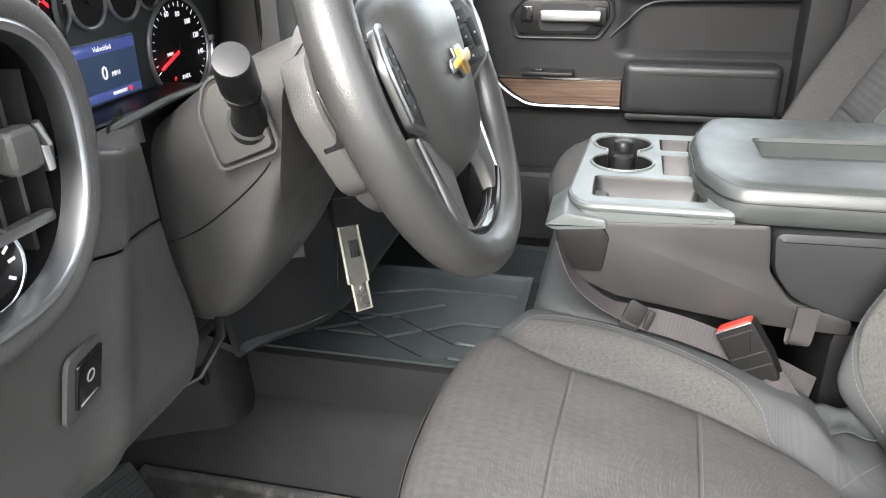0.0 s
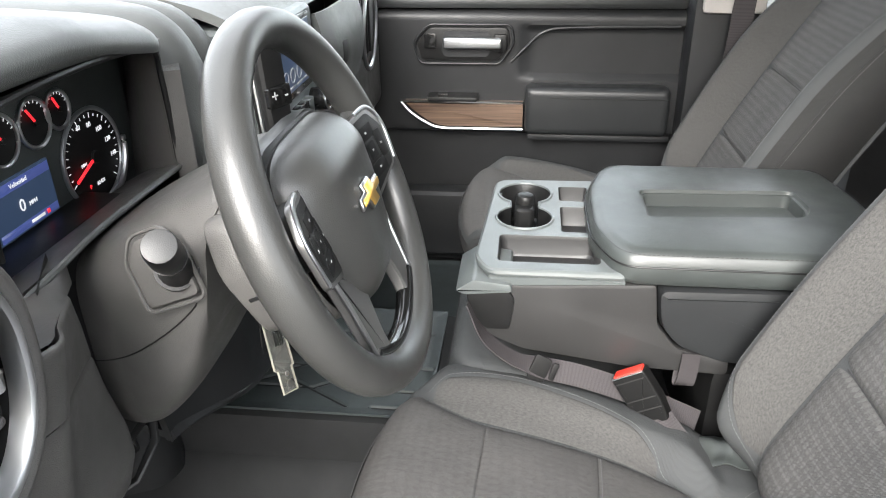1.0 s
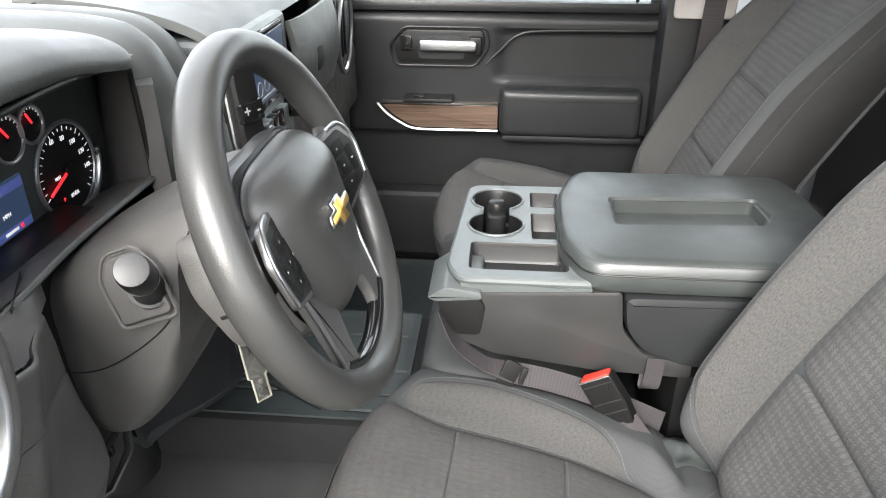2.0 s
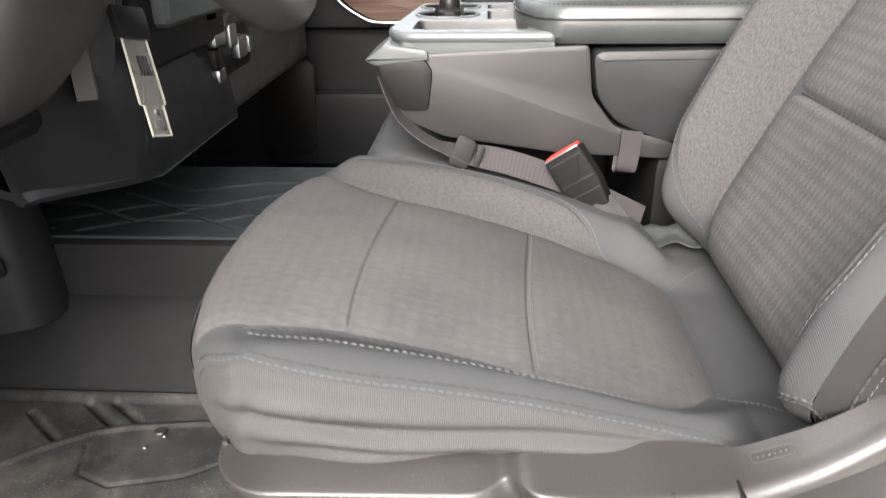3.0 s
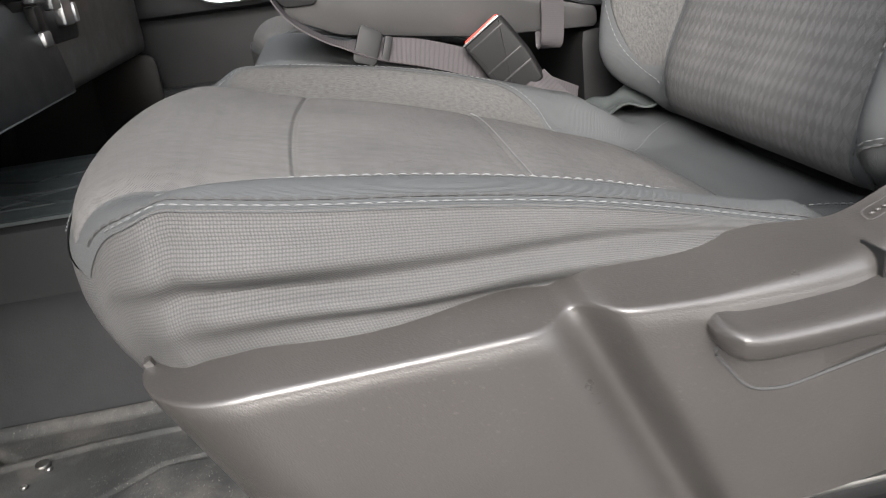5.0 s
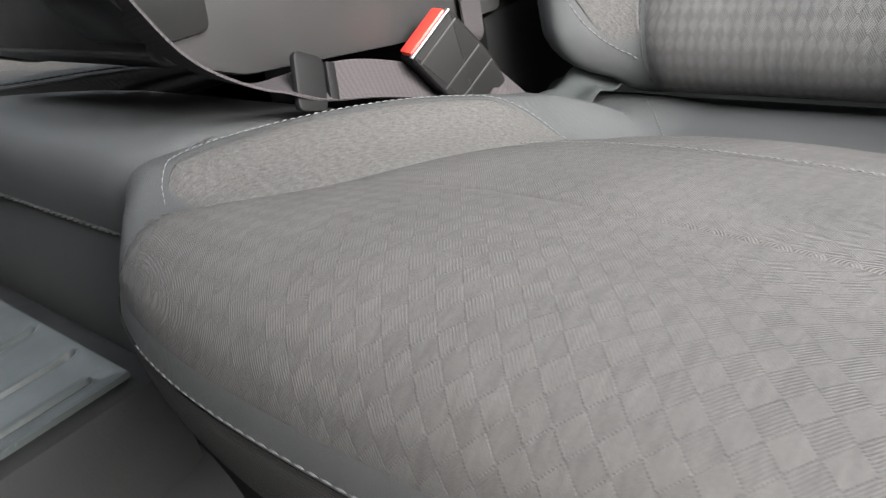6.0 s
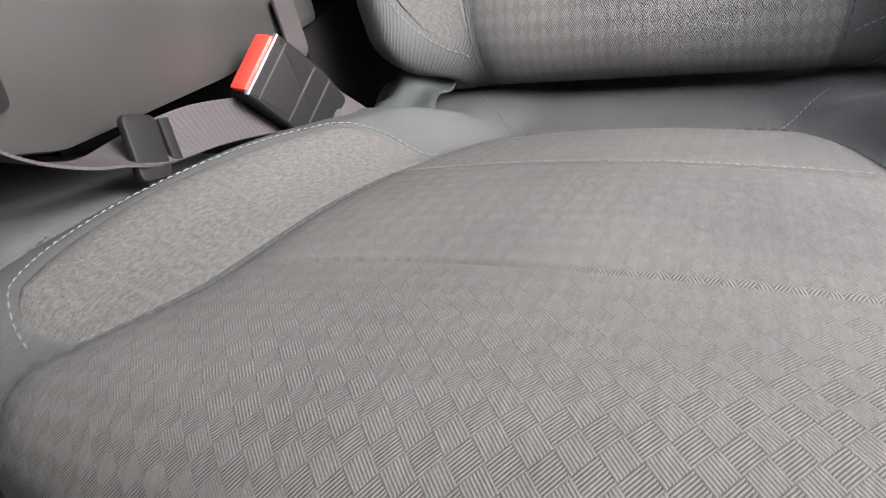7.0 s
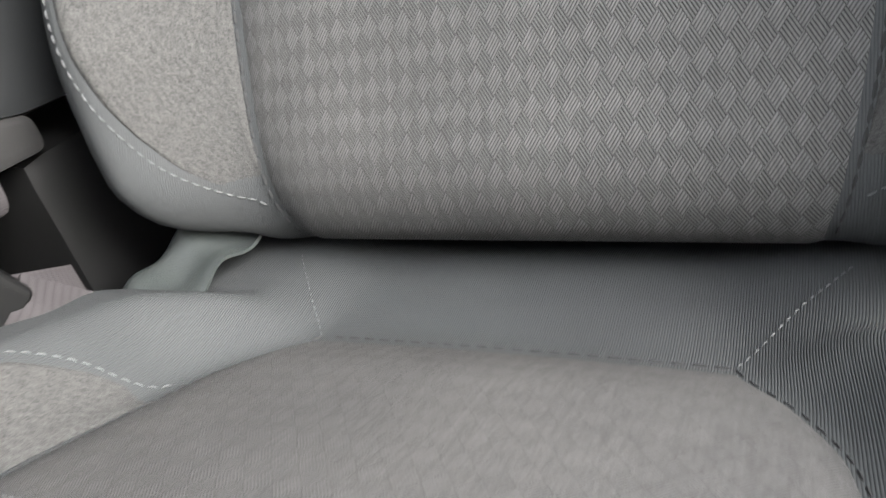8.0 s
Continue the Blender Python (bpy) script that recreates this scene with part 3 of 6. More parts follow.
C_W = ease([(0.0, 0.222), (SX(-0.15), 0.228), (SX(-0.25), 0.236), (SX(-0.34), 0.241), (SX(-0.39), 0.236), (SX(-0.42), 0.224), (SX(-0.44), 0.210), (SX(-0.44) + 0.03, 0.192), (SX(-0.44) + 0.07, 0.178), (CUSH.end, 0.175)])
NOSE = SX(-0.385)
D_S = ease([(SX(0.05), 0.13), (SX(-0.10), 0.131), (SX(-0.125), 0.150), (SX(-0.16), 0.171), (SX(-0.212), 0.181), (SX(-0.30), 0.179), (SX(-0.36), 0.174), (SX(-0.40), 0.168), (SX(-0.425), 0.163), (CUSH.end, 0.163)])


def half_width(s, d):
    """The cushion ends closer in on the door side."""
    if d > 0:
        return C_W(s)
    return max(C_W(s) - 0.022 * (1 - 0.7 * smoothstep((s - SX(-0.40)) / 0.05)) - 0.006 * smoothstep((SX(-0.20) - s) / 0.10), D_S(s) + 0.016)


def insert_half(s, d):
    """Half the width of the woven insert."""
    return C_V(s) if d > 0 else min(C_V(s), D_S(s) - 0.004)






def side_s(s, d):
    """Where the bolster's outer seam runs: closer in on the worn door side."""
    return C_S(s) if d > 0 else D_S(s)


def cushion_at(s, d, lift=0.0):
    """The cushion's skin at arc length s (from the rear), d metres off its middle."""
    p, t = CUSH.at(s)
    n = Vector((-t.z, 0, t.x)) * -1
    n = n if n.z > 0 or t.z < 0 else -n
    e, v, w = C_E(s), insert_half(s, d), half_width(s, d)
    a = abs(d)
    up = e * smoothstep((a - v) / max(side_s(s, d) - v, 0.045) * 0.9)
    up += 0.010 * (1 - min(a / max(v, 0.01), 1.0) ** 2) * smoothstep((s - SX(-0.05)) / 0.06)
    if a > w - 0.028:
        k = (a - w + 0.028) / 0.028
        up -= 0.007 * k * k
    back = 0.030 * (a / 0.2) ** 3 * smoothstep((s - NOSE) / 0.10)
    q = p + n * (up + lift)
    return Vector((q.x + back, d, q.z))


def seam_dip(s, knots, depth=0.0045, width=0.005):
    return -sum(depth * math.exp(-(((s - k) / width) ** 2)) for k in knots)


def pillow(u, v, rise, edge):
    """Raised in the middle, tucked in at the rims; u and v run from 0 to 1."""
    k = min(u, 1 - u, v, 1 - v)
    return rise * (1 - math.exp(-max(k, 0) / edge)) - 0.0016


def seat(name, label, group, dx, cy, detail):
    root = thing(name, label, "car seat", group, at=(dx, cy, 0.243))
    lift = Vector((0, 0, -0.243))
    n1 = 2

    def put(nm, bm, material, lab=""):
        bmesh.ops.translate(bm, vec=lift, verts=bm.verts)
        return part(nm, bm, material, root, lab)

    def sew(nm, path, material, **k):
        return stitches(nm, [p + lift for p in path], material, root, **k)

    # cushion
    cols = [-1 + 2 * i / (60 * n1) for i in range(60 * n1 + 1)]
    def border(q, s):
        p = cushion_at(s, max(min(q, 1.0), -1.0) * half_width(s, q))
        if q > 1.0:
            k = (q - 1.0) / 0.15 * math.pi / 2
            p += Vector((0, 0.009 * math.sin(k), -0.028 * (1 - math.cos(k)) - 0.004 * k))
        return p

    put("cushion_border", sheet(border, cols + [1.02, 1.04, 1.06, 1.08, 1.10, 1.12, 1.135, 1.15], span(0.0, SX(-0.44) + 0.047, 70 * n1)), BORDER, "smooth dark grey cloth cushion border")
    s0, s1 = SX(-0.06), SX(-0.44) + 0.042
    seams = (SX(-0.205), SX(-0.344))

    def seam_at(k, d):
        """The cross seams bow forward in the middle."""
        return seams[k] + (0.006 if k else 0.010) * (1 - (d / 0.15) ** 2) - 0.004 * math.sin(d * 14)

    def insert(u, v):
        s = s0 + (s1 - s0) * v
        d = (u * 2 - 1) * insert_half(s, u - 0.5)
        dip = 0.0
        for k in (0, 1):
            off = abs(s - seam_at(k, d))
            dip += 0.0019 * math.exp(-((off / 0.0017) ** 2)) + (0.0012 if k == 0 else 0.0006) * math.exp(-((off / 0.009) ** 2))
        return cushion_at(s, d, pillow(u, v, 0.006, 0.03) - dip * smoothstep(min(u, 1 - u) * 14))

    rows = sorted(span(0, 1, 170) + [(seams[k] + 0.004 + 0.022 * (i / 40 - 0.5) - s0) / (s1 - s0) for k in (0, 1) for i in range(41)])
    put("cushion_insert", sheet(insert, span(0, 1, 140), rows), WEAVE, "dark grey basket weave cloth insert")
    b0, b1 = SX(-0.1155), SX(-0.427)
    for sg in (1, -1):

        b1 = SX(-0.427) if sg > 0 else SX(-0.423)

        def bolster(u, v):
            s = b0 + (b1 - b0) * v
            a, b = insert_half(s, sg), max(side_s(s, sg), insert_half(s, sg) + 0.001)
            return cushion_at(s, sg * (a + (b - a) * u), pillow(u, v, 0.005 if sg > 0 else 0.0026, 0.10) - 0.0002)

        put("cushion_bolster", sheet(bolster, span(0, 1, 16 * n1), span(0, 1, 60 * n1)), KNIT, "lighter grey heathered knit bolster")
        edge = [cushion_at(s, sg * (side_s(s, sg) + 0.0035), 0.0004) for s in span(b0, b1, 120)]
        if detail or sg < 0:
            sew("bolster_stitching", edge, THREAD)
    if detail:
        sew("seam_stitching", [cushion_at(seam_at(0, d) - 0.002, d, 0.0044) for d in span(-0.13, 0.13, 40)], THREAD, length=0.003, gap=0.0012, r=0.0004)
    for sg in (1, -1):
        sew("corner_stitching", [cushion_at(SX(-0.06 + 0.06 * t), sg * (0.093 + 0.045 * t), 0.0005) for t in span(0, 0.9, 20)], THREAD, length=0.003, gap=0.0015, r=0.0004)

    for sg in (1, -1):
        sew("insert_piping", [cushion_at(s, sg * insert_half(s, sg), -0.0004) for s in span(s0, s1, 90)], THREAD_DARK, length=0.008, gap=0.0001, r=0.0009)
    sew("insert_piping", [cushion_at(s0, d, -0.0004) for d in span(-C_V(s0), C_V(s0), 30)], THREAD_DARK, length=0.008, gap=0.0001, r=0.0009)

    # cloth skirt round the cushion, with loose folds on the sides
    tops, feet = [], []
    low = s1 + 0.004
    for s in span(SX(0.02), low, 90):
        p = cushion_at(s, -half_width(s, -1))
        k = smoothstep((s - SX(-0.34)) / (low - SX(-0.34)))
        tops.append(p + Vector((0, 0.0008, 0.001)))
        feet.append(Vector((p.x + 0.012 * k, p.y - 0.003 + 0.001 * k, min(0.392 - 0.016 * k, p.z - 0.004))))
    for d in span(-half_width(low, -1) + 0.01, 0.0, 24):
        p = cushion_at(low, d)
        tops.append(p + Vector((-0.0012, 0, 0)))
        feet.append(Vector((p.x + 0.016, d, 0.365)))
    for d in span(0.0, half_width(low, 1) - 0.008, 24)[1:]:
        p = cushion_at(low, d)
        tops.append(p + Vector((-0.0012, 0, 0)))
        feet.append(Vector((p.x + 0.016, d - 0.004 * smoothstep(d / 0.15), 0.365)))
    for i, s in enumerate(span(low, SX(0.02), 90)):
        p = border(1.0 + 0.15 * smoothstep((i + 1) / 12), s)
        k = smoothstep((s - SX(-0.34)) / (low - SX(-0.34)))
        tops.append(p + Vector((0, -0.0012, 0.0008)))
        feet.append(Vector((p.x + 0.012 * k, p.y - 0.004, min(0.392 - 0.016 * k, p.z - 0.01))))
    n = len(tops)

    def skirt(u, v):
        """Cloth drawn tight at the front corner, with long folds that run back and die out."""
        i = int(round(u * (n - 1)))
        t, f = tops[i], feet[i]
        d = (tops[min(i + 1, n - 1)] - tops[max(i - 1, 0)])
        out = Vector((-d.y, d.x, 0)).normalized() * (1 if d.length else 0)
        k = min(u, 1 - u)
        hill = lambda c, w: math.exp(-(((v - c) / w) ** 2))  # noqa: E731
        mid = math.exp(-(((k - 0.20) / 0.13) ** 2))
        fold = mid * (-0.0052 * hill(0.42 + 0.9 * (k - 0.2) + 0.04 * math.sin(k * 31), 0.10) + 0.0045 * hill(0.62 + 0.5 * (k - 0.2), 0.12) - 0.0040 * hill(0.82 - 0.4 * (k - 0.2), 0.07)) * (0.75 + 0.25 * math.sin(k * 23 + 1.0))
        fold += math.exp(-(((k - 0.31) / 0.06) ** 2)) * (0.0030 * hill(0.35, 0.10) - 0.0028 * hill(0.52 - 1.4 * (k - 0.31), 0.07))
        fold += 0.0016 * math.sin(k * 70 - v * 5) * math.exp(-(((k - 0.26) / 0.12) ** 2)) * v
        puff = 0.0050 * math.sin(math.pi * min(v * 1.05, 1.0))
        return t.lerp(f, v) + out * (puff + 1.25 * fold) * smoothstep(k * 9) * smoothstep(v * 9)

    put("cushion_skirt", sheet(skirt, span(0, 1, n), span(0, 1, 44)), CANVAS, "grey canvas cushion skirt with loose folds")
    rim = [t + Vector((0, 0, 0.002)) for t in tops]
    for stretch in (rim[10:85], rim[97:-97], rim[-85:-10]):
        sew("skirt_stitching", stretch, THREAD, r=0.00036, lift=0.0001)
    # Dark thread laid as the shade of the fold above the stitching.
    sew("skirt_crease_shade", [cushion_at(s, -(half_width(s, -1) - 0.0075), 0.0002) for s in span(SX(-0.02), low - 0.012, 110)], THREAD_DARK, length=0.008, gap=0.0001, r=0.0010)

    # backrest
    back = Line([(0.08, 0.368), (0.04, 0.368), (0.012, 0.375), (-0.007, 0.387), (-0.0150, 0.405), (-0.012, 0.432), (0.010, 0.478), (0.063, 0.583), (0.10, 0.652), (0.15, 0.74), (0.205, 0.83), (0.262, 0.92), (0.30, 0.975), (0.335, 0.995), (0.37, 0.985)])
    SZ = lambda z: back.where(z=z)  # noqa: E731
    b_v = ease([(0, 0.120), (SZ(0.393), 0.126), (SZ(0.412), 0.130), (SZ(0.48), 0.140), (SZ(0.6), 0.147), (SZ(0.9), 0.15), (back.end, 0.15)])
    b_s = ease([(0, 0.13), (SZ(0.4105), 0.131), (SZ(0.421), 0.146), (SZ(0.438), 0.166), (SZ(0.462), 0.183), (SZ(0.50), 0.195), (SZ(0.6), 0.200), (SZ(0.9), 0.195), (back.end, 0.19)])
    b_e = ease([(0, 0.003), (SZ(0.393), 0.011), (SZ(0.43), 0.045), (SZ(0.50), 0.062), (SZ(0.7), 0.066), (SZ(0.88), 0.035), (SZ(0.96), 0.01), (back.end, 0.0)])
    b_w = ease([(0, 0.140), (SZ(0.393), 0.165), (SZ(0.41), 0.190), (SZ(0.43), 0.205), (SZ(0.50), 0.216), (SZ(0.75), 0.22), (SZ(0.93), 0.20), (back.end, 0.16)])

    def back_at(s, d, off=0.0):
        p, t = back.at(s)
        n = Vector((-t.z, 0, t.x))
        a, v, w = abs(d), b_v(s), b_w(s)
        up = b_e(s) * smoothstep((a - v) / max(b_s(s) - v, 0.05) * 0.95)
        up += -0.006 * (1 - min(a / v, 1.0) ** 2) * smoothstep((s - SZ(0.405)) / 0.06)
        if a > w - 0.022:
            k = (a - w + 0.022) / 0.022
            up -= 0.014 * k * k
        q = p + n * (up + off)
        return Vector((q.x, d, q.z))

    put("back_border", sheet(lambda q, s: back_at(s, q * b_w(s)), cols, span(0.0, back.end, 80 * n1)), BORDER, "smooth dark grey cloth backrest border")
    t0, t1 = SZ(0.393) - 0.034, SZ(0.93)
    cross = (SZ(0.563), SZ(0.70))

    def back_insert(u, v):
        s = t0 + (t1 - t0) * v
        return back_at(s, (u * 2 - 1) * b_v(s), pillow(u, v, 0.006, 0.045) + seam_dip(s, cross))

    put("back_insert", sheet(back_insert, span(0, 1, 60 * n1), span(0, 1, 100 * n1)), WEAVE_BACK, "dark grey basket weave backrest insert")
    for k in cross:
        sew("cross_seam", [back_at(k, d, 0.0004) for d in span(-0.13, 0.13, 30)], THREAD_DARK, length=0.008, gap=0.0001, r=0.0011, normal=(-1, 0, 0.3))
    k0, k1 = SZ(0.411), SZ(0.93)
    for sg in (1, -1):

        def back_bolster(u, v):
            s = k0 + (k1 - k0) * v
            a, b = b_v(s), max(b_s(s), b_v(s) + 0.001)
            return back_at(s, sg * (a + (b - a) * u), pillow(u, v, 0.006, 0.08))

        put("back_bolster", sheet(back_bolster, span(0, 1, 16 * n1), span(0, 1, 90 * n1)), KNIT, "lighter grey heathered knit backrest bolster")
        sew("back_stitching", [back_at(s, sg * (b_s(s) + 0.0035), 0.0004) for s in span(k0, k1, 150)], THREAD, normal=(-1, 0, 0.3))
        sew("insert_seam", [back_at(s, sg * b_v(s), -0.0002) for s in span(t0 + 0.03, t1, 90)], THREAD_DARK, length=0.008, gap=0.0001, r=0.0008, normal=(-1, 0, 0.3))
        rear = lambda s: back.at(s)[0] + Vector((0.10, 0, 0.02))  # noqa: E731

        def flank(u, v):
            s = SZ(0.3705) + (back.end - 0.01 - SZ(0.3705)) * v
            a = back_at(s, sg * b_w(s))
            r = rear(s)
            return a.lerp(Vector((r.x, sg * (b_w(s) - 0.02), r.z)), u) + Vector((0, sg * 0.014 * math.sin(math.pi * u), 0))

        put("back_flank", sheet(flank, span(0, 1, 10), span(0, 1, 50)), FLANK, "dark cloth side of the backrest")
        patch = [back_at(SZ(z), sg * (b_v(SZ(z)) + (b_w(SZ(z)) - b_v(SZ(z))) * q), 0.0008) for q, z in [(0.56, 0.388), (0.55, 0.405), (0.60, 0.417), (0.72, 0.422), (0.86, 0.425), (1.0, 0.428)]]
        patch += [Vector(flank(u, 0.085 + 0.02 * u)) + Vector((0, sg * 0.0012, 0)) for u in (0.1, 0.3, 0.5, 0.75, 1.0)]
        if sg < 0:
            sew("corner_seam", smooth_line(patch, 8), THREAD_DARK, length=0.006, gap=0.0001, r=0.0011, normal=(-0.4, sg, 0.2))
            sew("corner_stitching", [p + Vector((0.0, 0, 0.0035)) for p in smooth_line(patch, 8)], THREAD, normal=(-0.4, sg, 0.2))
        sew("flank_seam", [Vector(flank(0.17, v)) + Vector((0, sg * 0.0004, 0)) for v in span(0.02, 0.9, 90)], THREAD_DARK, length=0.008, gap=0.0001, r=0.0013, normal=(0, sg, 0))
        sew("flank_stitching", [Vector(flank(0.22, v)) + Vector((0, sg * 0.0005, 0)) for v in span(0.02, 0.9, 90)], THREAD, normal=(0, sg, 0))
    put("back_shell", sheet(lambda d, v: (rear(SZ(0.3705) + (back.end - 0.01 - SZ(0.3705)) * v).x + 0.02 * (1 - d * d), d * 0.2, rear(SZ(0.3705) + (back.end - 0.01 - SZ(0.3705)) * v).z), span(-1, 1, 16), span(0, 1, 30), thick=0.006), BORDER, "dark cloth back of the seat")
    put("seat_base", box(-0.34, 0.10, -0.19, 0.19, 0.262, 0.345, 0.02), SMOOTH)
    return root, put, sew


driver, put, sew = seat("driver_car_seat", "grey cloth driver seat with woven insert and stitched bolsters", "front seats", 0.0, SEAT_Y, True)

# plastic side cover of the driver seat
SIDE_Y = -0.214 - SEAT_Y
TOP = ease([(-0.44, 0.393), (-0.30, 0.402), (-0.247, 0.403), (-0.222, 0.407), (-0.16, 0.404), (-0.094, 0.402), (-0.055, 0.418), (-0.032, 0.431), (0.0, 0.452), (0.05, 0.494), (0.16, 0.585)])
LEDGE = ease([(-0.44, 0.386), (-0.255, 0.391), (-0.238, 0.392), (-0.224, 0.397), (-0.164, 0.394), (-0.092, 0.3935), (-0.054, 0.403), (-0.032, 0.415), (0.0, 0.438), (0.05, 0.480), (0.16, 0.570)])



def cover(u, v):
    """u runs along the side from the front corner to the rear, v from the foot to the inner top edge."""
    kz = min(v / 0.8, 1.0)
    front = -0.372 - 0.058 * kz
    x = front + (0.16 - front) * u
    foot = 0.263 + 0.012 * smoothstep((x + 0.178) / 0.012)
    led = LEDGE(x)
    y = SIDE_Y
    if v < 0.8:
        z = foot + (led - foot) * kz
        k = (kz - 0.93) / 0.07
        y += 0.0015 * k * k if k > 0 else 0
    else:
        k = (v - 0.8) / 0.2
        a = min(k / 0.35, 1.0) * math.pi / 2
        t = max((k - 0.35) / 0.65, 0.0)
        round_off = smoothstep((x - front) / 0.06)
        roll = 0.0032 + 0.0075 * smoothstep((x + 0.20) / 0.15)
        reach = 0.046 - 0.030 * smoothstep((x + 0.16) / 0.14)
        z = led + roll * math.sin(a) * (0.3 + 0.7 * round_off) + (TOP(x) + 0.004 - led - roll) * t * round_off
        y += 0.0015 + roll * (1 - math.cos(a)) + reach * t
    y += 0.022 * smoothstep((x + 0.14) / 0.30)
    low = (z - 0.263) / 0.135
    # slanted channel
    xc = -0.171 - 0.063 * low
    g = (x - xc) / 0.013
    y += 0.014 * math.exp(-g * g) * smoothstep((1.25 - v) * 3) - 0.0055 * smoothstep((x - xc) / 0.02) * smoothstep((-0.03 - x) / 0.1)
    # front corner rolls inward
    c = 1 - (x - front) / 0.050
    if c > 0:
        y += 0.050 * (1 - math.sqrt(max(1 - c * c, 0.0)))
    return (x, y, z)


put("side_cover", sheet(cover, [0.0, 0.001, 0.003, 0.006, 0.01, 0.015, 0.022] + span(0.03, 1, 330), [0.0] + span(0.02, 0.72, 30) + span(0.735, 0.8, 10) + span(0.81, 1, 12)), SIDE, "grained dark plastic seat side cover")
front_cover = put("front_cover", sheet(lambda u, v: (-0.430 + 0.058 * (1 - v) - 0.004 * math.sin(math.pi * u), SIDE_Y + 0.050 + u * 0.385, 0.263 + 0.126 * v), span(0, 1, 20), span(0, 1, 8), thick=0.004), SIDE)
mark = box(-0.0925, -0.091, SIDE_Y - 0.0045, SIDE_Y + 0.012, 0.3905, 0.4045, 0.0004)
# recline lever
lever_line = smooth_line([(-0.178, 0, 0.385), (-0.16, 0, 0.3805), (-0.12, 0, 0.381), (-0.08, 0, 0.383), (-0.04, 0, 0.393), (0.0, 0, 0.412), (0.05, 0, 0.45), (0.12, 0, 0.53)], 6)
tall = [0.002, 0.005, 0.0075, 0.0085] + [0.0092] * (len(lever_line) - 4)


def lever_mesh():
    bm, rings = bmesh.new(), []
    sec = rounded([(0.7, 1.05), (-1.15, 0.75), (-0.85, -1.0), (0.7, -1.0)], [0.1, 0.55, 0.55, 0.1], 5)
    for i, p in enumerate(lever_line):
        k = min(1.0, 0.35 + i / 5)
        rings.append([bm.verts.new((p.x, SIDE_Y - 0.008 + 0.022 * smoothstep((p.x + 0.14) / 0.30) + sy * 0.017 * k, p.z + sz * (tall[i] + 0.0006 * max(i - 14, 0)))) for sy, sz in sec])
    for a, b in zip(rings, rings[1:]):
        for k in range(len(sec)):
            bm.faces.new((a[k], a[(k + 1) % len(sec)], b[(k + 1) % len(sec)], b[k]))
    bm.faces.new(rings[0][::-1])
    bm.faces.new(rings[-1])
    return bm


put("recline_lever", lever_mesh(), SIDE, "long grained plastic recline lever")
put("lever_pocket", prism(rounded([(-0.174, 0.376), (-0.155, 0.350), (-0.138, 0.3465), (-0.06, 0.362), (0.02, 0.392), (0.0, 0.398)], 0.008), 0.006, 0.0025, 2, Matrix.Translation((0, SIDE_Y + 0.001, 0)) @ Matrix.Rotation(radians(90), 4, "X")), SIDE)
put("cover_notch", mark, SMOOTH)
TAGM = frame_at((-0.0680, SIDE_Y + 0.0260, 0.4140), (0.93, 0.0, 0.37), (-0.22, 0.82, 0.53)) @ Matrix.Scale(0.8, 4)
put("embossed_tag", xf(tube([(x, y, 0) for x, y in rounded([(-0.0165, -0.0042), (0.0165, -0.0042), (0.0165, 0.0042), (-0.0165, 0.0042)], 0.004)], 0.0003, 6, True), TAGM), SIDE, "raised lozenge on the cover")
for i in range(6):
    put("embossed_bar", xf(box(-0.0125 + i * 0.0044, -0.0098 + i * 0.0044, -0.0009, 0.0009, -0.0008, 0.0001, 0.0), TAGM), SIDE)
put("pocket_gap", tube([(x, SIDE_Y - 0.0055, z) for x, z in rounded([(-0.1765, 0.374), (-0.157, 0.348), (-0.139, 0.3445), (-0.06, 0.360), (0.02, 0.390)], 0.008)[:-6]], 0.0011, 6), THREAD_DARK)
# seat track
put("lower_track", box(-0.372, 0.20, SIDE_Y - 0.006, SIDE_Y + 0.035, 0.245, 0.2555, 0.003), SMOOTH, "black steel lower seat track")
put("upper_track", box(-0.165, 0.20, SIDE_Y + 0.002, SIDE_Y + 0.03, 0.256, 0.2665, 0.003), SMOOTH, "black upper seat track")
put("track_flange", box(-0.165, 0.20, SIDE_Y + 0.001, SIDE_Y + 0.028, 0.2667, 0.2715, 0.002), STEEL, "bare steel track flange")
put("track_end", box(-0.384, -0.362, SIDE_Y - 0.006, SIDE_Y + 0.04, 0.2445, 0.270, 0.004), SMOOTH)
put("track_cap", box(-0.012, 0.022, SIDE_Y - 0.009, SIDE_Y + 0.03, 0.2445, 0.279, 0.003), SMOOTH)

passenger, _, _ = seat("passenger_car_seat", "dark grey cloth passenger seat beside the folded console", "front seats", 0.05, 0.862, False)

# ---- centre seat and folded console ----
centre = thing("centre_bench", "dark grey centre seat base under the folded console", "car seat", at=(-0.2, 0.44, 0.243))
base_line = Line([(-0.10, 0.34), (-0.13, 0.385), (-0.17, 0.41), (-0.24, 0.437), (-0.33, 0.462), (-0.378, 0.467), (-0.398, 0.452), (-0.405, 0.41), (-0.415, 0.345), (-0.405, 0.300)])


def centre_at(q, s):
    p, t = base_line.at(s)
    a = abs(q)
    w = 0.205
    drop = 0.0 if a < 0.8 else 0.05 * ((a - 0.8) / 0.2) ** 2
    return (p.x + 0.2 + (0.03 * max(a - 0.7, 0) / 0.3 if s > base_line.end * 0.6 else 0), q * w, p.z - 0.243 - drop)


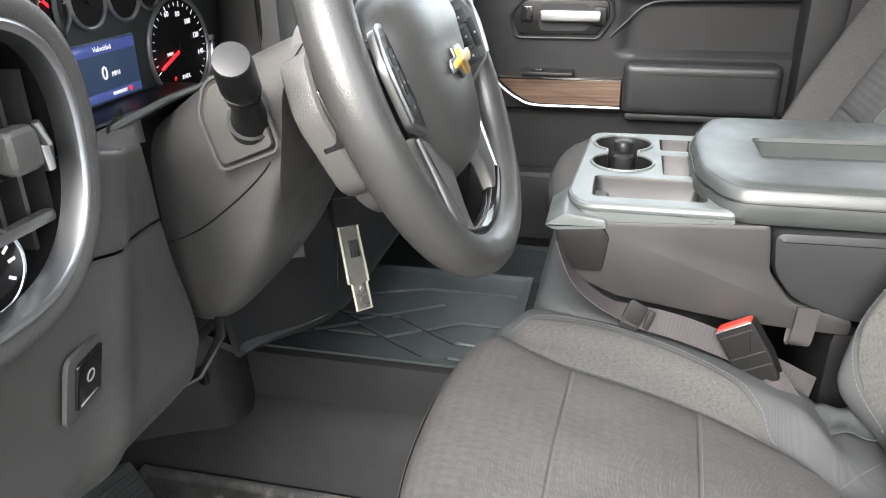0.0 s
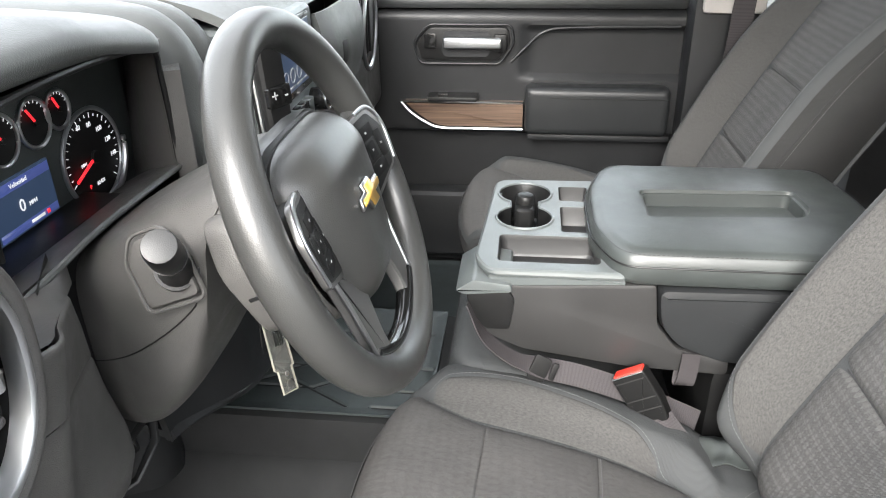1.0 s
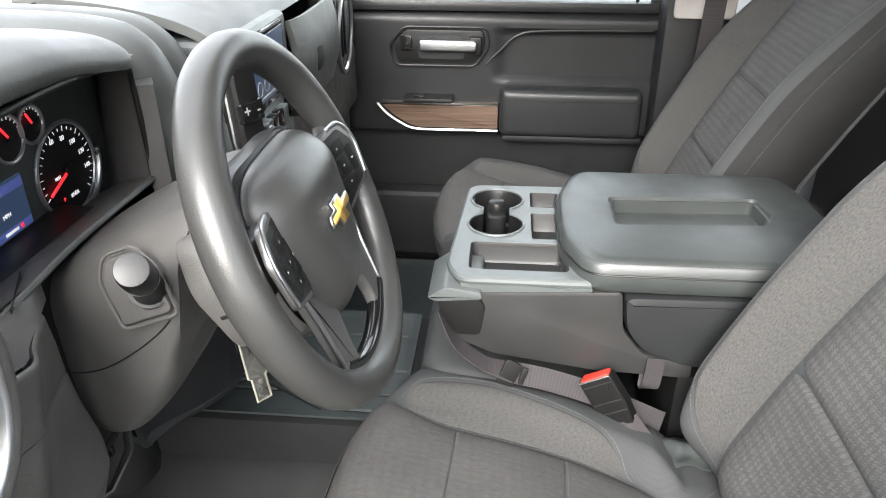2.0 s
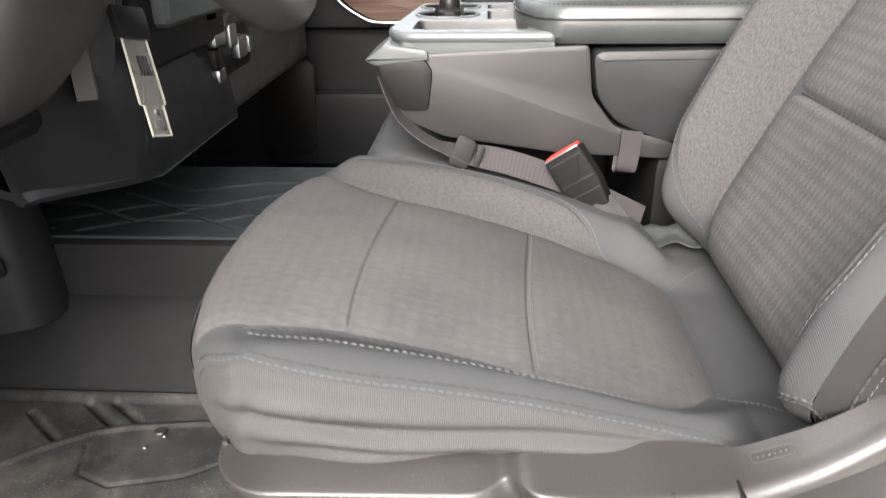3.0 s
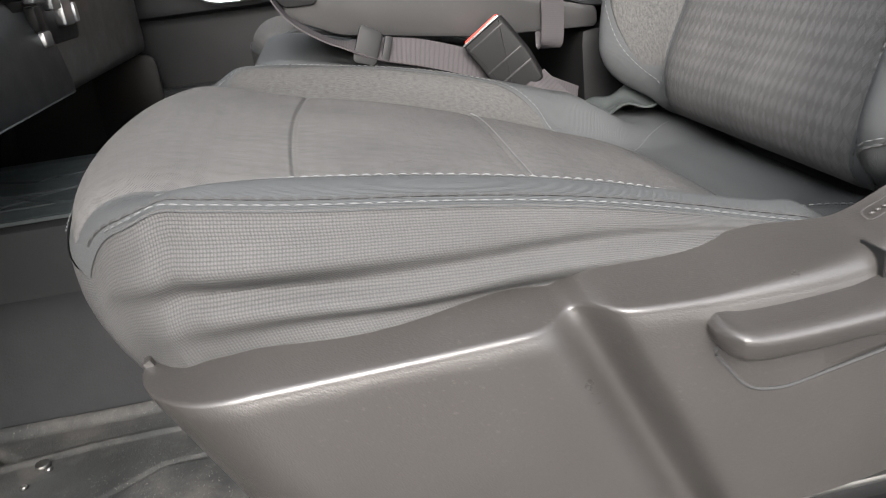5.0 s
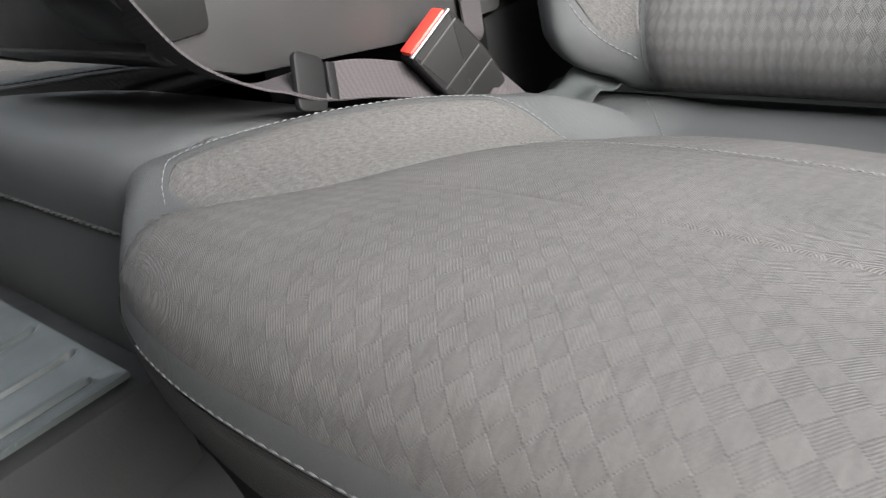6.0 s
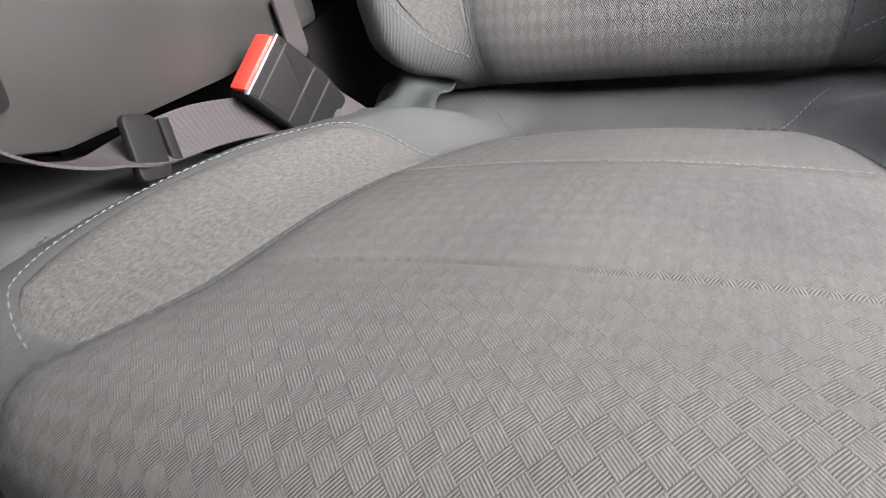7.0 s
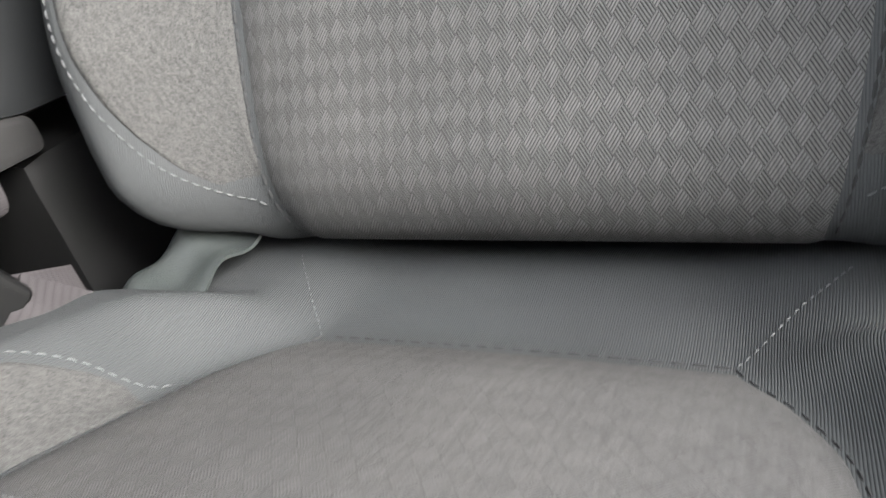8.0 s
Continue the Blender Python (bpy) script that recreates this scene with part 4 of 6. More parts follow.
part("cushion", sheet(centre_at, span(-1, 1, 40), span(0, base_line.end, 60)), BORDER, centre, "smooth dark grey cloth centre cushion")
for sg in (-1, 1):
    part("cushion_side", sheet(lambda s, v: Vector(centre_at(sg, s)).lerp(Vector((centre_at(sg, s)[0], sg * 0.20, 0.02)), v), span(0, base_line.end, 30), span(0, 1, 5)), BORDER, centre)
stitches("cushion_stitching", [Vector(centre_at(-0.86, s)) + Vector((0, 0, 0.001)) for s in span(0.02, base_line.end * 0.9, 60)], THREAD_DARK, centre)
front_s = base_line.where(x=-0.4035)
stitches("front_seam", [Vector(centre_at(q, front_s)) + Vector((-0.0006, 0, 0)) for q in span(-0.98, 0.98, 60)], THREAD_DARK, centre, length=0.008, gap=0.0001, r=0.0014, normal=(-1, 0, 0))

# Black box added for the unlit cavity around the frame and hinge.
part("frame_cavity_box", box(0.15, 0.36, -0.15, 0.19, 0.005, 0.215, 0.02), BUCKLE, centre, "black box for the seat frame, hinge and the shaded cavity round them")
console = thing("folding_console", "folded down grey console with cup holders and padded armrest lid", "console", at=(-0.2, 0.44, 0.46))


def cput(nm, bm, material, lab="", parent=None):
    bmesh.ops.translate(bm, vec=(0.2, -0.44, -0.46), verts=bm.verts)
    return part(nm, bm, material, parent or console, lab)


def side_prism(points, y0, y1, r=0.004, corner=0.008):
    """An outline in x and z, thick from y0 to y1."""
    m = Matrix(((1, 0, 0, 0), (0, 0, -1, y1), (0, 1, 0, 0), (0, 0, 0, 1)))
    return prism(rounded(points, corner), y1 - y0, r, 2, m)


BODY = [(-0.345, 0.578), (-0.135, 0.589), (-0.128, 0.53), (-0.10, 0.495), (-0.03, 0.478), (-0.03, 0.456), (-0.16, 0.462), (-0.30, 0.482), (-0.352, 0.505)]
cput("console_body", side_prism(BODY, 0.286, 0.302, 0.005), CONSOLE, "dark plastic console side with light scratches")
cput("console_far_side", side_prism(BODY, 0.586, 0.598, 0.004), CONSOLE)
cput("console_floor", side_prism([(-0.345, 0.515), (-0.13, 0.50), (-0.03, 0.476), (-0.03, 0.458), (-0.16, 0.464), (-0.30, 0.484), (-0.350, 0.507)], 0.303, 0.585, 0.003), CONSOLE)
cput("console_front", box(-0.349, -0.338, 0.303, 0.585, 0.51, 0.586, 0.003), CONSOLE)
cput("console_rear_cover", side_prism([(-0.133, 0.583), (0.14, 0.588), (0.14, 0.47), (-0.04, 0.476), (-0.10, 0.498), (-0.126, 0.53)], 0.282, 0.602, 0.012, 0.015), DOORV, "padded rear console side")
cput("console_boss", side_prism([(-0.372, 0.545), (-0.376, 0.569), (-0.320, 0.573), (-0.312, 0.56), (-0.318, 0.515), (-0.350, 0.515)], 0.281, 0.36, 0.003, 0.006), SMOOTH, "black plastic latch housing")
cput("console_boss_cap", side_prism([(-0.390, 0.573), (-0.366, 0.590), (-0.318, 0.584), (-0.316, 0.573), (-0.378, 0.567)], 0.278, 0.38, 0.003, 0.004), TRAY, "grey latch cap")


def cut_inside(bm, holes):
    """Remove the faces that lie inside the given outlines."""

    def within(x, y, pts):
        odd = False
        for i in range(len(pts)):
            (x0, y0), (x1, y1) = pts[i - 1], pts[i]
            if (y0 > y) != (y1 > y) and x < (x1 - x0) * (y - y0) / (y1 - y0) + x0:
                odd = not odd
        return odd

    gone = [f for f in bm.faces if any(within(*f.calc_center_median().to_2d(), h) for h in holes)]
    bmesh.ops.delete(bm, geom=gone, context="FACES_ONLY")


def plate_with_holes(outer, holes, z0, z1, m=None):
    """A flat plate with openings cut through."""
    bm = bmesh.new()

    def loop(pts, z):
        vs = [bm.verts.new((x, y, z)) for x, y in pts]
        return vs, [bm.edges.new((vs[i], vs[(i + 1) % len(vs)])) for i in range(len(vs))]

    loops, edges = [], []
    for pts in [outer] + holes:
        v, e = loop(pts, z1)
        loops.append(v)
        edges += e
    bmesh.ops.triangle_fill(bm, edges=edges, use_beauty=True, use_dissolve=False)
    cut_inside(bm, holes)
    for v in loops:
        low = [bm.verts.new((q.co.x, q.co.y, z0)) for q in v]
        for i in range(len(v)):
            j = (i + 1) % len(v)
            bm.faces.new((v[i], v[j], low[j], low[i]))
    return bm


def ring_of(cx, cy, r, n=28):
    return [(cx + r * math.cos(2 * math.pi * i / n), cy + r * math.sin(2 * math.pi * i / n)) for i in range(n)]


def cup(pts, z0, z1, shrink=0.9):
    """An open well below an outline."""
    bm = bmesh.new()
    cx, cy = sum(p[0] for p in pts) / len(pts), sum(p[1] for p in pts) / len(pts)
    rings = []
    for k, z in ((1.0, z1), (0.97, z1 - 0.004), (shrink, z0 + 0.004), (shrink * 0.93, z0)):
        rings.append([bm.verts.new((cx + (x - cx) * k, cy + (y - cy) * k, z)) for x, y in pts])
    for a, b in zip(rings, rings[1:]):
        for i in range(len(pts)):
            j = (i + 1) % len(pts)
            bm.faces.new((a[i], a[j], b[j], b[i]))
    bm.faces.new(rings[-1])
    return bm


def rect(x0, x1, y0, y1, r=0.008):
    return rounded([(x0, y0), (x1, y0), (x1, y1), (x0, y1)], r)


outer = rounded([(-0.362, 0.322), (-0.345, 0.290), (-0.176, 0.290), (-0.196, 0.36), (-0.196, 0.596), (-0.345, 0.592)], [0.02, 0.012, 0.004, 0.01, 0.004, 0.02])
CUP_N, CUP_F = (-0.303, 0.447), (-0.303, 0.537)


def two_cups(r, half):
    """The outline of two joined round cups."""
    a0 = math.asin(half / r)
    pts = []
    for i in range(25):
        a = math.pi / 2 + a0 + (2 * math.pi - 2 * a0) * i / 24
        pts.append((CUP_N[0] + r * math.cos(a), CUP_N[1] + r * math.sin(a)))
    for i in range(25):
        a = -math.pi / 2 + a0 + (2 * math.pi - 2 * a0) * i / 24
        pts.append((CUP_F[0] + r * math.cos(a), CUP_F[1] + r * math.sin(a)))
    return pts


wells = [two_cups(0.0395, 0.021), rect(-0.337, -0.203, 0.308, 0.388, 0.01), rect(-0.251, -0.206, 0.402, 0.49, 0.006), rect(-0.251, -0.206, 0.512, 0.57, 0.006)]
tray = cput("console_tray", plate_with_holes(outer, wells, 0.590, 0.603), TRAY, "satin grey cup holder tray")
cput("tray_lip", tube([(x, y, 0.5970) for x, y in outer], 0.0062, 10, True), TRAY, "rounded tray lip", tray)
cput("tray_apron", side_prism([(-0.340, 0.600), (-0.178, 0.600), (-0.172, 0.585), (-0.33, 0.577)], 0.2875, 0.300, 0.003, 0.005), TRAY)
cput("tray_nose", xf(prism(rounded([(-0.3635, 0.322), (-0.346, 0.2885), (-0.330, 0.2885), (-0.330, 0.303), (-0.344, 0.325), (-0.338, 0.590), (-0.3475, 0.592)], 0.004), 0.022, 0.002, 2), Matrix.Translation((0, 0, 0.578))), TRAY)
for nm, w, z0, k in (("cup_well", wells[0], 0.545, 0.92), ("open_tray", wells[1], 0.572, 0.95), ("coin_tray", wells[2], 0.575, 0.9), ("small_tray", wells[3], 0.58, 0.9)):
    cput(nm, cup(w, z0, 0.6025, k), SMOOTH if nm == "cup_well" else CONSOLE, "", tray)
cput("cup_rim", tube([(x, y, 0.6035) for x, y in two_cups(0.0412, 0.0215)], 0.0022, 6, True), TRAY, "", tray)
cput("cup_divider", prism(rounded([(-0.318, 0.462), (-0.288, 0.462), (-0.288, 0.522), (-0.318, 0.522)], 0.012), 0.062, 0.008, 3, Matrix.Translation((0, 0, 0.546))), SMOOTH, "", tray)
cput("cup_knob", xf(prism(ring_of(0, 0, 0.0145, 18), 0.03, 0.010, 4), Matrix.Translation((-0.303, 0.492, 0.592))), SMOOTH, "", tray)
cput("tray_label", box(-0.243, -0.207, 0.318, 0.352, 0.5735, 0.5745, 0.0003), TRAY, "", tray)

# armrest lid, hollowed on top
lid_out = rounded([(-0.215, 0.36), (-0.185, 0.280), (0.15, 0.280), (0.175, 0.46), (0.15, 0.600), (-0.185, 0.600), (-0.215, 0.50)], [0.03, 0.03, 0.03, 0.05, 0.03, 0.03, 0.03], 6)


def lid_mesh():
    bm, rings = bmesh.new(), []
    cx, cy = -0.02, 0.44
    inset = rounded([(-0.137, 0.398), (0.075, 0.412), (0.090, 0.44), (0.085, 0.505), (-0.137, 0.496)], 0.012, 8)
    for k, z in ((0.97, 0.590), (1.0, 0.597), (1.005, 0.612), (0.985, 0.627), (0.95, 0.634), (0.90, 0.6365)):
        rings.append([bm.verts.new((cx + (x - cx) * k, cy + (y - cy) * k, z)) for x, y in lid_out])
    for a, b in zip(rings, rings[1:]):
        for i in range(len(a)):
            j = (i + 1) % len(a)
            bm.faces.new((a[i], a[j], b[j], b[i]))
    bm.faces.new(rings[0][::-1])
    top = rings[-1]
    rim = [bm.verts.new((x, y, 0.6325)) for x, y in inset]
    e = [bm.edges.new((v[i], v[(i + 1) % len(v)])) if not bm.edges.get((v[i], v[(i + 1) % len(v)])) else bm.edges.get((v[i], v[(i + 1) % len(v)])) for v in (top, rim) for i in range(len(v))]
    old = set(bm.faces)
    bmesh.ops.triangle_fill(bm, edges=e, use_beauty=True)
    gone = [f for f in bm.faces if f not in old and all(v in set(rim) for v in f.verts)]
    bmesh.ops.delete(bm, geom=gone, context="FACES_ONLY")
    prev = rim
    for k, z in ((0.985, 0.6275), (0.955, 0.6265), (0.940, 0.6085), (0.92, 0.6075)):
        mx, my = -0.025, 0.452
        ring = [bm.verts.new((mx + (x - mx) * k, my + (y - my) * (k - (1 - k) * 0.35), z)) for x, y in inset]
        for i in range(len(ring)):
            j = (i + 1) % len(ring)
            bm.faces.new((prev[i], prev[j], ring[j], ring[i]))
        prev = ring
    bm.faces.new(prev)
    return bm


lid = cput("armrest_lid", lid_mesh(), VINYL, "padded dark vinyl armrest lid with a recess")
cput("lid_piping", tube([(-0.02 + (x + 0.02) * 1.004, 0.44 + (y - 0.44) * 1.004, 0.6165) for x, y in lid_out], 0.0013, 6, True), SMOOTH, "dark seam round the lid", lid)
lid_path = [Vector((-0.02 + (x + 0.02) * 0.975 + 0.2, 0.44 + (y - 0.44) * 0.975 - 0.44, 0.6318 - 0.46)) for x, y in lid_out]
stitches("lid_stitching", lid_path + lid_path[:1], THREAD_DARK, lid)

# ---- belts between the seats ----
buckle = thing("seat_belt_buckle", "black seat belt buckle with a red release button, driver side", "belt buckle", at=(-0.112, 0.262, 0.39))
axis = Vector((-0.54, 0.21, 0.81)).normalized()
BK = frame_at((0, 0, 0), Vector((0.78, -0.28, 0.55)) - axis * Vector((0.78, -0.28, 0.55)).dot(axis), axis)
BK.translation = Vector((0.004, -0.020, 0.002))
part("buckle_body", xf(prism(rounded([(-0.019, 0.0), (0.019, 0.0), (0.024, 0.03), (0.0235, 0.075), (-0.0235, 0.075), (-0.024, 0.03)], 0.004), 0.022, 0.004, 3, Matrix.Translation((0, 0.022, -0.011))), BK), BUCKLE, buckle)
part("release_button", xf(box(-0.0205, 0.0205, 0.094, 0.1005, -0.0085, 0.0085, 0.0025), BK), RED, buckle, "red release button")
part("button_frame", xf(box(-0.0225, 0.0225, 0.0965, 0.0985, 0.0072, 0.0112, 0.001), BK), SILVER, buckle)
for y in (0.044, 0.060, 0.0885):
    part("buckle_ridge", xf(box(-0.021, 0.021, y, y + 0.0016, 0.0105, 0.0119, 0.0005), BK), CONSOLE, buckle)
part("buckle_sleeve", xf(sheet(lambda u, v: ((u - 0.5) * (0.046 + 0.016 * v), 0.028 - 0.075 * v, 0.013 * math.sin(math.pi * u) + 0.004 * math.sin(9 * u + 5 * v) * math.sin(math.pi * u) * (0.4 + v)), span(0, 1, 22), span(0, 1, 14), thick=0.002), BK), WEB, buckle, "crumpled grey cloth sleeve")
part("buckle_stalk", xf(box(-0.017, 0.017, -0.035, 0.03, -0.007, 0.007, 0.004), BK), BUCKLE, buckle, "black plastic buckle stalk")

lap = thing("centre_lap_belt", "grey lap belt webbing lying along the centre seat", "seat belt", at=(-0.27, 0.27, 0.44))
web_path = smooth_line([(-0.372, 0.283, 0.555), (-0.352, 0.274, 0.512), (-0.32, 0.268, 0.485), (-0.285, 0.266, 0.471), (-0.22, 0.268, 0.456), (-0.15, 0.272, 0.43), (-0.10, 0.275, 0.405), (-0.06, 0.278, 0.385)], 6)
part("webbing", xf(ribbon(web_path, [Vector((0.0, 1, 0.1 + 1.6 * smoothstep((i / len(web_path) - 0.35) * 4))) for i in range(len(web_path))], 0.030), Matrix.Translation((0.27, -0.27, -0.44))), WEB, lap)
LC = Matrix.Translation((0.27, -0.27, -0.44)) @ frame_at((-0.277, 0.262, 0.473), (0.92, 0, -0.32), (0.32, 0.25, 0.92))
part("latch_plate", xf(prism(rounded([(-0.012, -0.02), (0.012, -0.02), (0.014, 0.014), (-0.010, 0.018)], 0.006), 0.005, 0.002, 2), LC), BUCKLE, lap, "black belt latch")
part("belt_slider", xf(box(0.016, 0.024, -0.013, 0.012, 0.0, 0.004, 0.0015), LC), BUCKLE, lap, "black belt slider")
strap = thing("console_strap", "grey woven pull strap hanging below the console", "strap", at=(-0.084, 0.281, 0.46))
part("strap_loop", xf(ribbon(smooth_line([(-0.081, 0.2805, 0.492), (-0.082, 0.279, 0.47), (-0.085, 0.277, 0.448), (-0.088, 0.284, 0.444), (-0.086, 0.29, 0.46)], 5), (1, 0, 0), 0.024, 0.002), Matrix.Translation((0.084, -0.281, -0.46))), WEB, strap)
bracket = thing("seat_anchor_cover", "grey plastic cover at the seat hinge", "seat bracket", at=(-0.05, 0.262, 0.36))
part("cover_shell", sheet(lambda u, v: (-0.095 + 0.115 * u + 0.05, 0.196 + 0.078 * v - 0.262 - 0.012 * u, 0.386 + 0.020 * math.sin(math.pi * min(v * 0.75 + 0.12, 1)) + 0.0045 * math.sin(11 * v + 5 * u) * (0.3 + u) + 0.003 * math.sin(17 * u - 6 * v) - 0.022 * (1 - u) ** 2 - 0.024 * v * v - 0.36), span(0, 1, 40), span(0, 1, 40), thick=0.002), VINYL, bracket, "grey glossy folded plastic shell")
part("cover_rib", tube(smooth_line([(-0.035, -0.058, 0.018), (-0.030, -0.030, 0.034), (-0.022, -0.006, 0.022)], 6), 0.0022, 6), TRAY, bracket)

shoulder = thing("shoulder_belt", "dark webbing of the passenger shoulder belt on the pillar", "seat belt", at=(0.134, 1.118, 0.652))
part("webbing", ribbon(smooth_line([(0.0, 0.0, -0.10), (0.0, 0.0, 0.0), (0.003, -0.004, 0.077), (0.005, -0.004, 0.154), (0.010, 0.0, 0.308)], 5), (1, 0, 0.1), 0.045, 0.002), WEB, shoulder)

# ---- steering wheel ----
HUB = Vector((-0.467, 0.035, 0.800))
UP = Vector((-0.381, 0, 0.9245)).normalized()
WM = frame_at((0, 0, 0), (0, 1, 0), UP)
wheel = thing("steering_wheel", "dark grey steering wheel with silver lower spokes and button pads", "steering wheel", at=HUB)
R0 = 0.155
part("rim", xf(tube([(R0 * math.cos(a), R0 * math.sin(a), 0.0) for a in span(0, 2 * math.pi, 129)[:-1]], 0.0168, 16, True, 1.08), WM), RIM, wheel, "grained dark rim")


def pad_surface(u, v):
    a = v * 2 * math.pi
    ex = 0.093 * (abs(math.cos(a)) ** 0.50) * (1 if math.cos(a) > 0 else -1)
    ey = (0.066 if math.sin(a) > 0 else 0.094) * (abs(math.sin(a)) ** 0.55) * (1 if math.sin(a) > 0 else -1)
    ex *= 1.0 - 0.42 * max(-ey / 0.094, 0) ** 1.1
    k = math.sin(u * math.pi / 2)
    z = 0.038 * (max(1 - k**3.4, 0)) ** 0.5 - 0.012
    crown = 0.004 * math.exp(-(((ey * k - 0.030) / 0.018) ** 2)) * (1 - k**6)
    return (ex * k, ey * k + 0.006, z + crown)


pad = part("airbag_pad", xf(sheet(pad_surface, span(0.0, 1, 24), span(0, 1, 81), uv=False), WM), RIM, wheel, "smooth grained airbag pad")
part("hub_shell", xf(prism(rounded([(-0.098, 0.048), (-0.070, 0.076), (0.070, 0.076), (0.098, 0.048), (0.062, -0.086), (-0.062, -0.086)], 0.03), 0.034, 0.012, 3, Matrix.Translation((0, 0, -0.040))), WM), SMOOTH, wheel)
part("hub_gap", xf(tube([(x, y, z + 0.0005) for x, y, z in (pad_surface(0.985, v) for v in span(0, 1, 65)[:-1])], 0.0032, 6, True), WM), SMOOTH, wheel, "dark gap round the airbag pad")


def spoke(sg):
    """A side spoke that swells into the rim."""

    def f(u, v):
        x = 0.062 + 0.090 * u
        top = 0.052 - 0.016 * math.sin(math.pi * u * 0.9) + 0.018 * u**4
        bot = -0.036 + 0.030 * math.sin(math.pi * u * 0.6) - 0.012 * u**5
        a = v * 2 * math.pi
        c, s = math.cos(a), math.sin(a)
        y = (top + bot) / 2 + (top - bot) / 2 * abs(c) ** 0.5 * (1 if c > 0 else -1)
        z = -0.004 + 0.0105 * abs(s) ** 0.7 * (1 if s > 0 else -1)
        return (sg * x, y, z)

    return sheet(f, span(0, 1, 18), span(0, 1, 41), uv=False)


SATIN = mat("satin_dark_metal", (0.22, 0.215, 0.21), 0.36, 0.85)
for sg in (1, -1):
    part("side_spoke", xf(spoke(sg), WM), RIM, wheel)
    bp = [(sg * 0.066, 0.038), (sg * 0.122, 0.040), (sg * 0.139, 0.020), (sg * 0.132, -0.018), (sg * 0.078, -0.032)]
    KP = WM @ Matrix.Translation((sg * 0.105, 0, 0.004)) @ Matrix.Rotation(radians(-13 * sg), 4, "Y") @ Matrix.Translation((-sg * 0.105, 0, 0.005))
    plate = part("pad_plate", xf(prism(rounded([(x * 1.035, y * 1.13) for x, y in (bp if sg > 0 else bp[::-1])], 0.007), 0.007, 0.002, 2, Matrix.Translation((0, 0, -0.0015))), KP), SATIN, wheel, "satin metal button surround")
    bz = part("button_pad", xf(prism(rounded(bp if sg > 0 else bp[::-1], 0.006), 0.008, 0.0012, 2, Matrix.Translation((0, 0, -0.0020))), KP), SMOOTH, wheel, "black button pad")
    part("pad_trim", xf(tube(smooth_line([(sg * 0.100, 0.045, 0.0055), (sg * 0.128, 0.043, 0.0055), (sg * 0.1435, 0.021, 0.0055), (sg * 0.1385, -0.016, 0.0055)], 6), 0.0024, 8, flat=0.6), KP), CHROME, bz, "bright button pad trim")
    for bx, by, bw, bh in ((0.104, 0.006, 0.0085, 0.0085), (0.104, 0.024, 0.016, 0.007), (0.124, 0.006, 0.007, 0.014), (0.104, -0.012, 0.016, 0.007), (0.084, 0.004, 0.007, 0.016)):
        part("button", xf(box(sg * bx - bw, sg * bx + bw, by - bh, by + bh, 0.0045, 0.0068, 0.0016), KP), BUCKLE, bz)
        part("button_mark", xf(box(sg * bx - 0.0016, sg * bx + 0.0016, by - 0.0010, by + 0.0010, 0.0067, 0.0071, 0), KP), MARK, bz)
    low = [(sg * 0.036, -0.060), (sg * 0.088, -0.030), (sg * 0.083, -0.066), (sg * 0.080, -0.108), (sg * 0.078, -0.146), (sg * 0.044, -0.150), (sg * 0.047, -0.108)]
    part("lower_spoke", xf(prism(rounded(low[::-1] if sg > 0 else low, 0.009), 0.013, 0.005, 3, Matrix.Translation((0, 0, -0.010))), WM), SATIN, wheel, "satin metal lower spoke")
    edge = smooth_line([(sg * 0.0895, -0.034, 0.003), (sg * 0.0845, -0.066, 0.0025), (sg * 0.0815, -0.108, 0.002), (sg * 0.080, -0.140, 0.001)], 8)
    part("spoke_trim", xf(tube(edge, 0.0024, 8), WM), CHROME, wheel, "chrome line along the spoke")
saddle = [(0.139 * math.cos(a), 0.139 * math.sin(a), -0.003) for a in span(radians(236), radians(304), 25)]
part("lower_bridge", xf(tube(saddle, 0.010, 12, flat=0.9), WM), GLOSS, wheel, "glossy black lower bridge")
badge = part("badge", xf(prism([(-0.027, -0.0035), (-0.010, -0.0035), (-0.007, -0.0105), (0.012, -0.0105), (0.0095, -0.0035), (0.024, -0.0035), (0.027, 0.0045), (0.010, 0.0045), (0.007, 0.0105), (-0.012, 0.0105), (-0.0095, 0.0045), (-0.024, 0.0045)], 0.003, 0.0008, 1, Matrix.Translation((0.003, -0.0035, 0.0265)) @ Matrix.Scale(1.2, 4)), WM), CHROME, wheel, "gold badge with a chrome rim")
part("badge_face", xf(prism([(-0.024, -0.0015), (-0.008, -0.0015), (-0.0055, -0.0085), (0.0095, -0.0085), (0.0075, -0.0015), (0.022, -0.0015), (0.0245, 0.0025), (0.008, 0.0025), (0.0055, 0.0085), (-0.0095, 0.0085), (-0.0075, 0.0025), (-0.022, 0.0025)], 0.001, 0, 1, Matrix.Translation((0.003, -0.0035, 0.0300)) @ Matrix.Scale(1.2, 4)), WM), GOLD, badge)


# ---- dashboard ----
dash = thing("dashboard", "dark grained dashboard with instrument cluster, vents and screen", "dashboard", at=(-0.75, 0.44, 0.5))
DM = Matrix.Translation((0.75, -0.44, -0.5))


def dput(nm, bm, material, lab="", parent=None):
    return part(nm, xf(bm, DM), material, parent or dash, lab)


def low_x(y):
    return -0.600 - 0.56 * max(y + 0.185, 0) * smoothstep((y + 0.20) / 0.05)


CREASE = ease([(0.52, -0.045), (0.597, -0.034), (0.632, -0.042), (0.664, -0.053), (0.708, -0.063), (0.733, -0.066), (0.765, -0.079), (0.80, -0.090)])


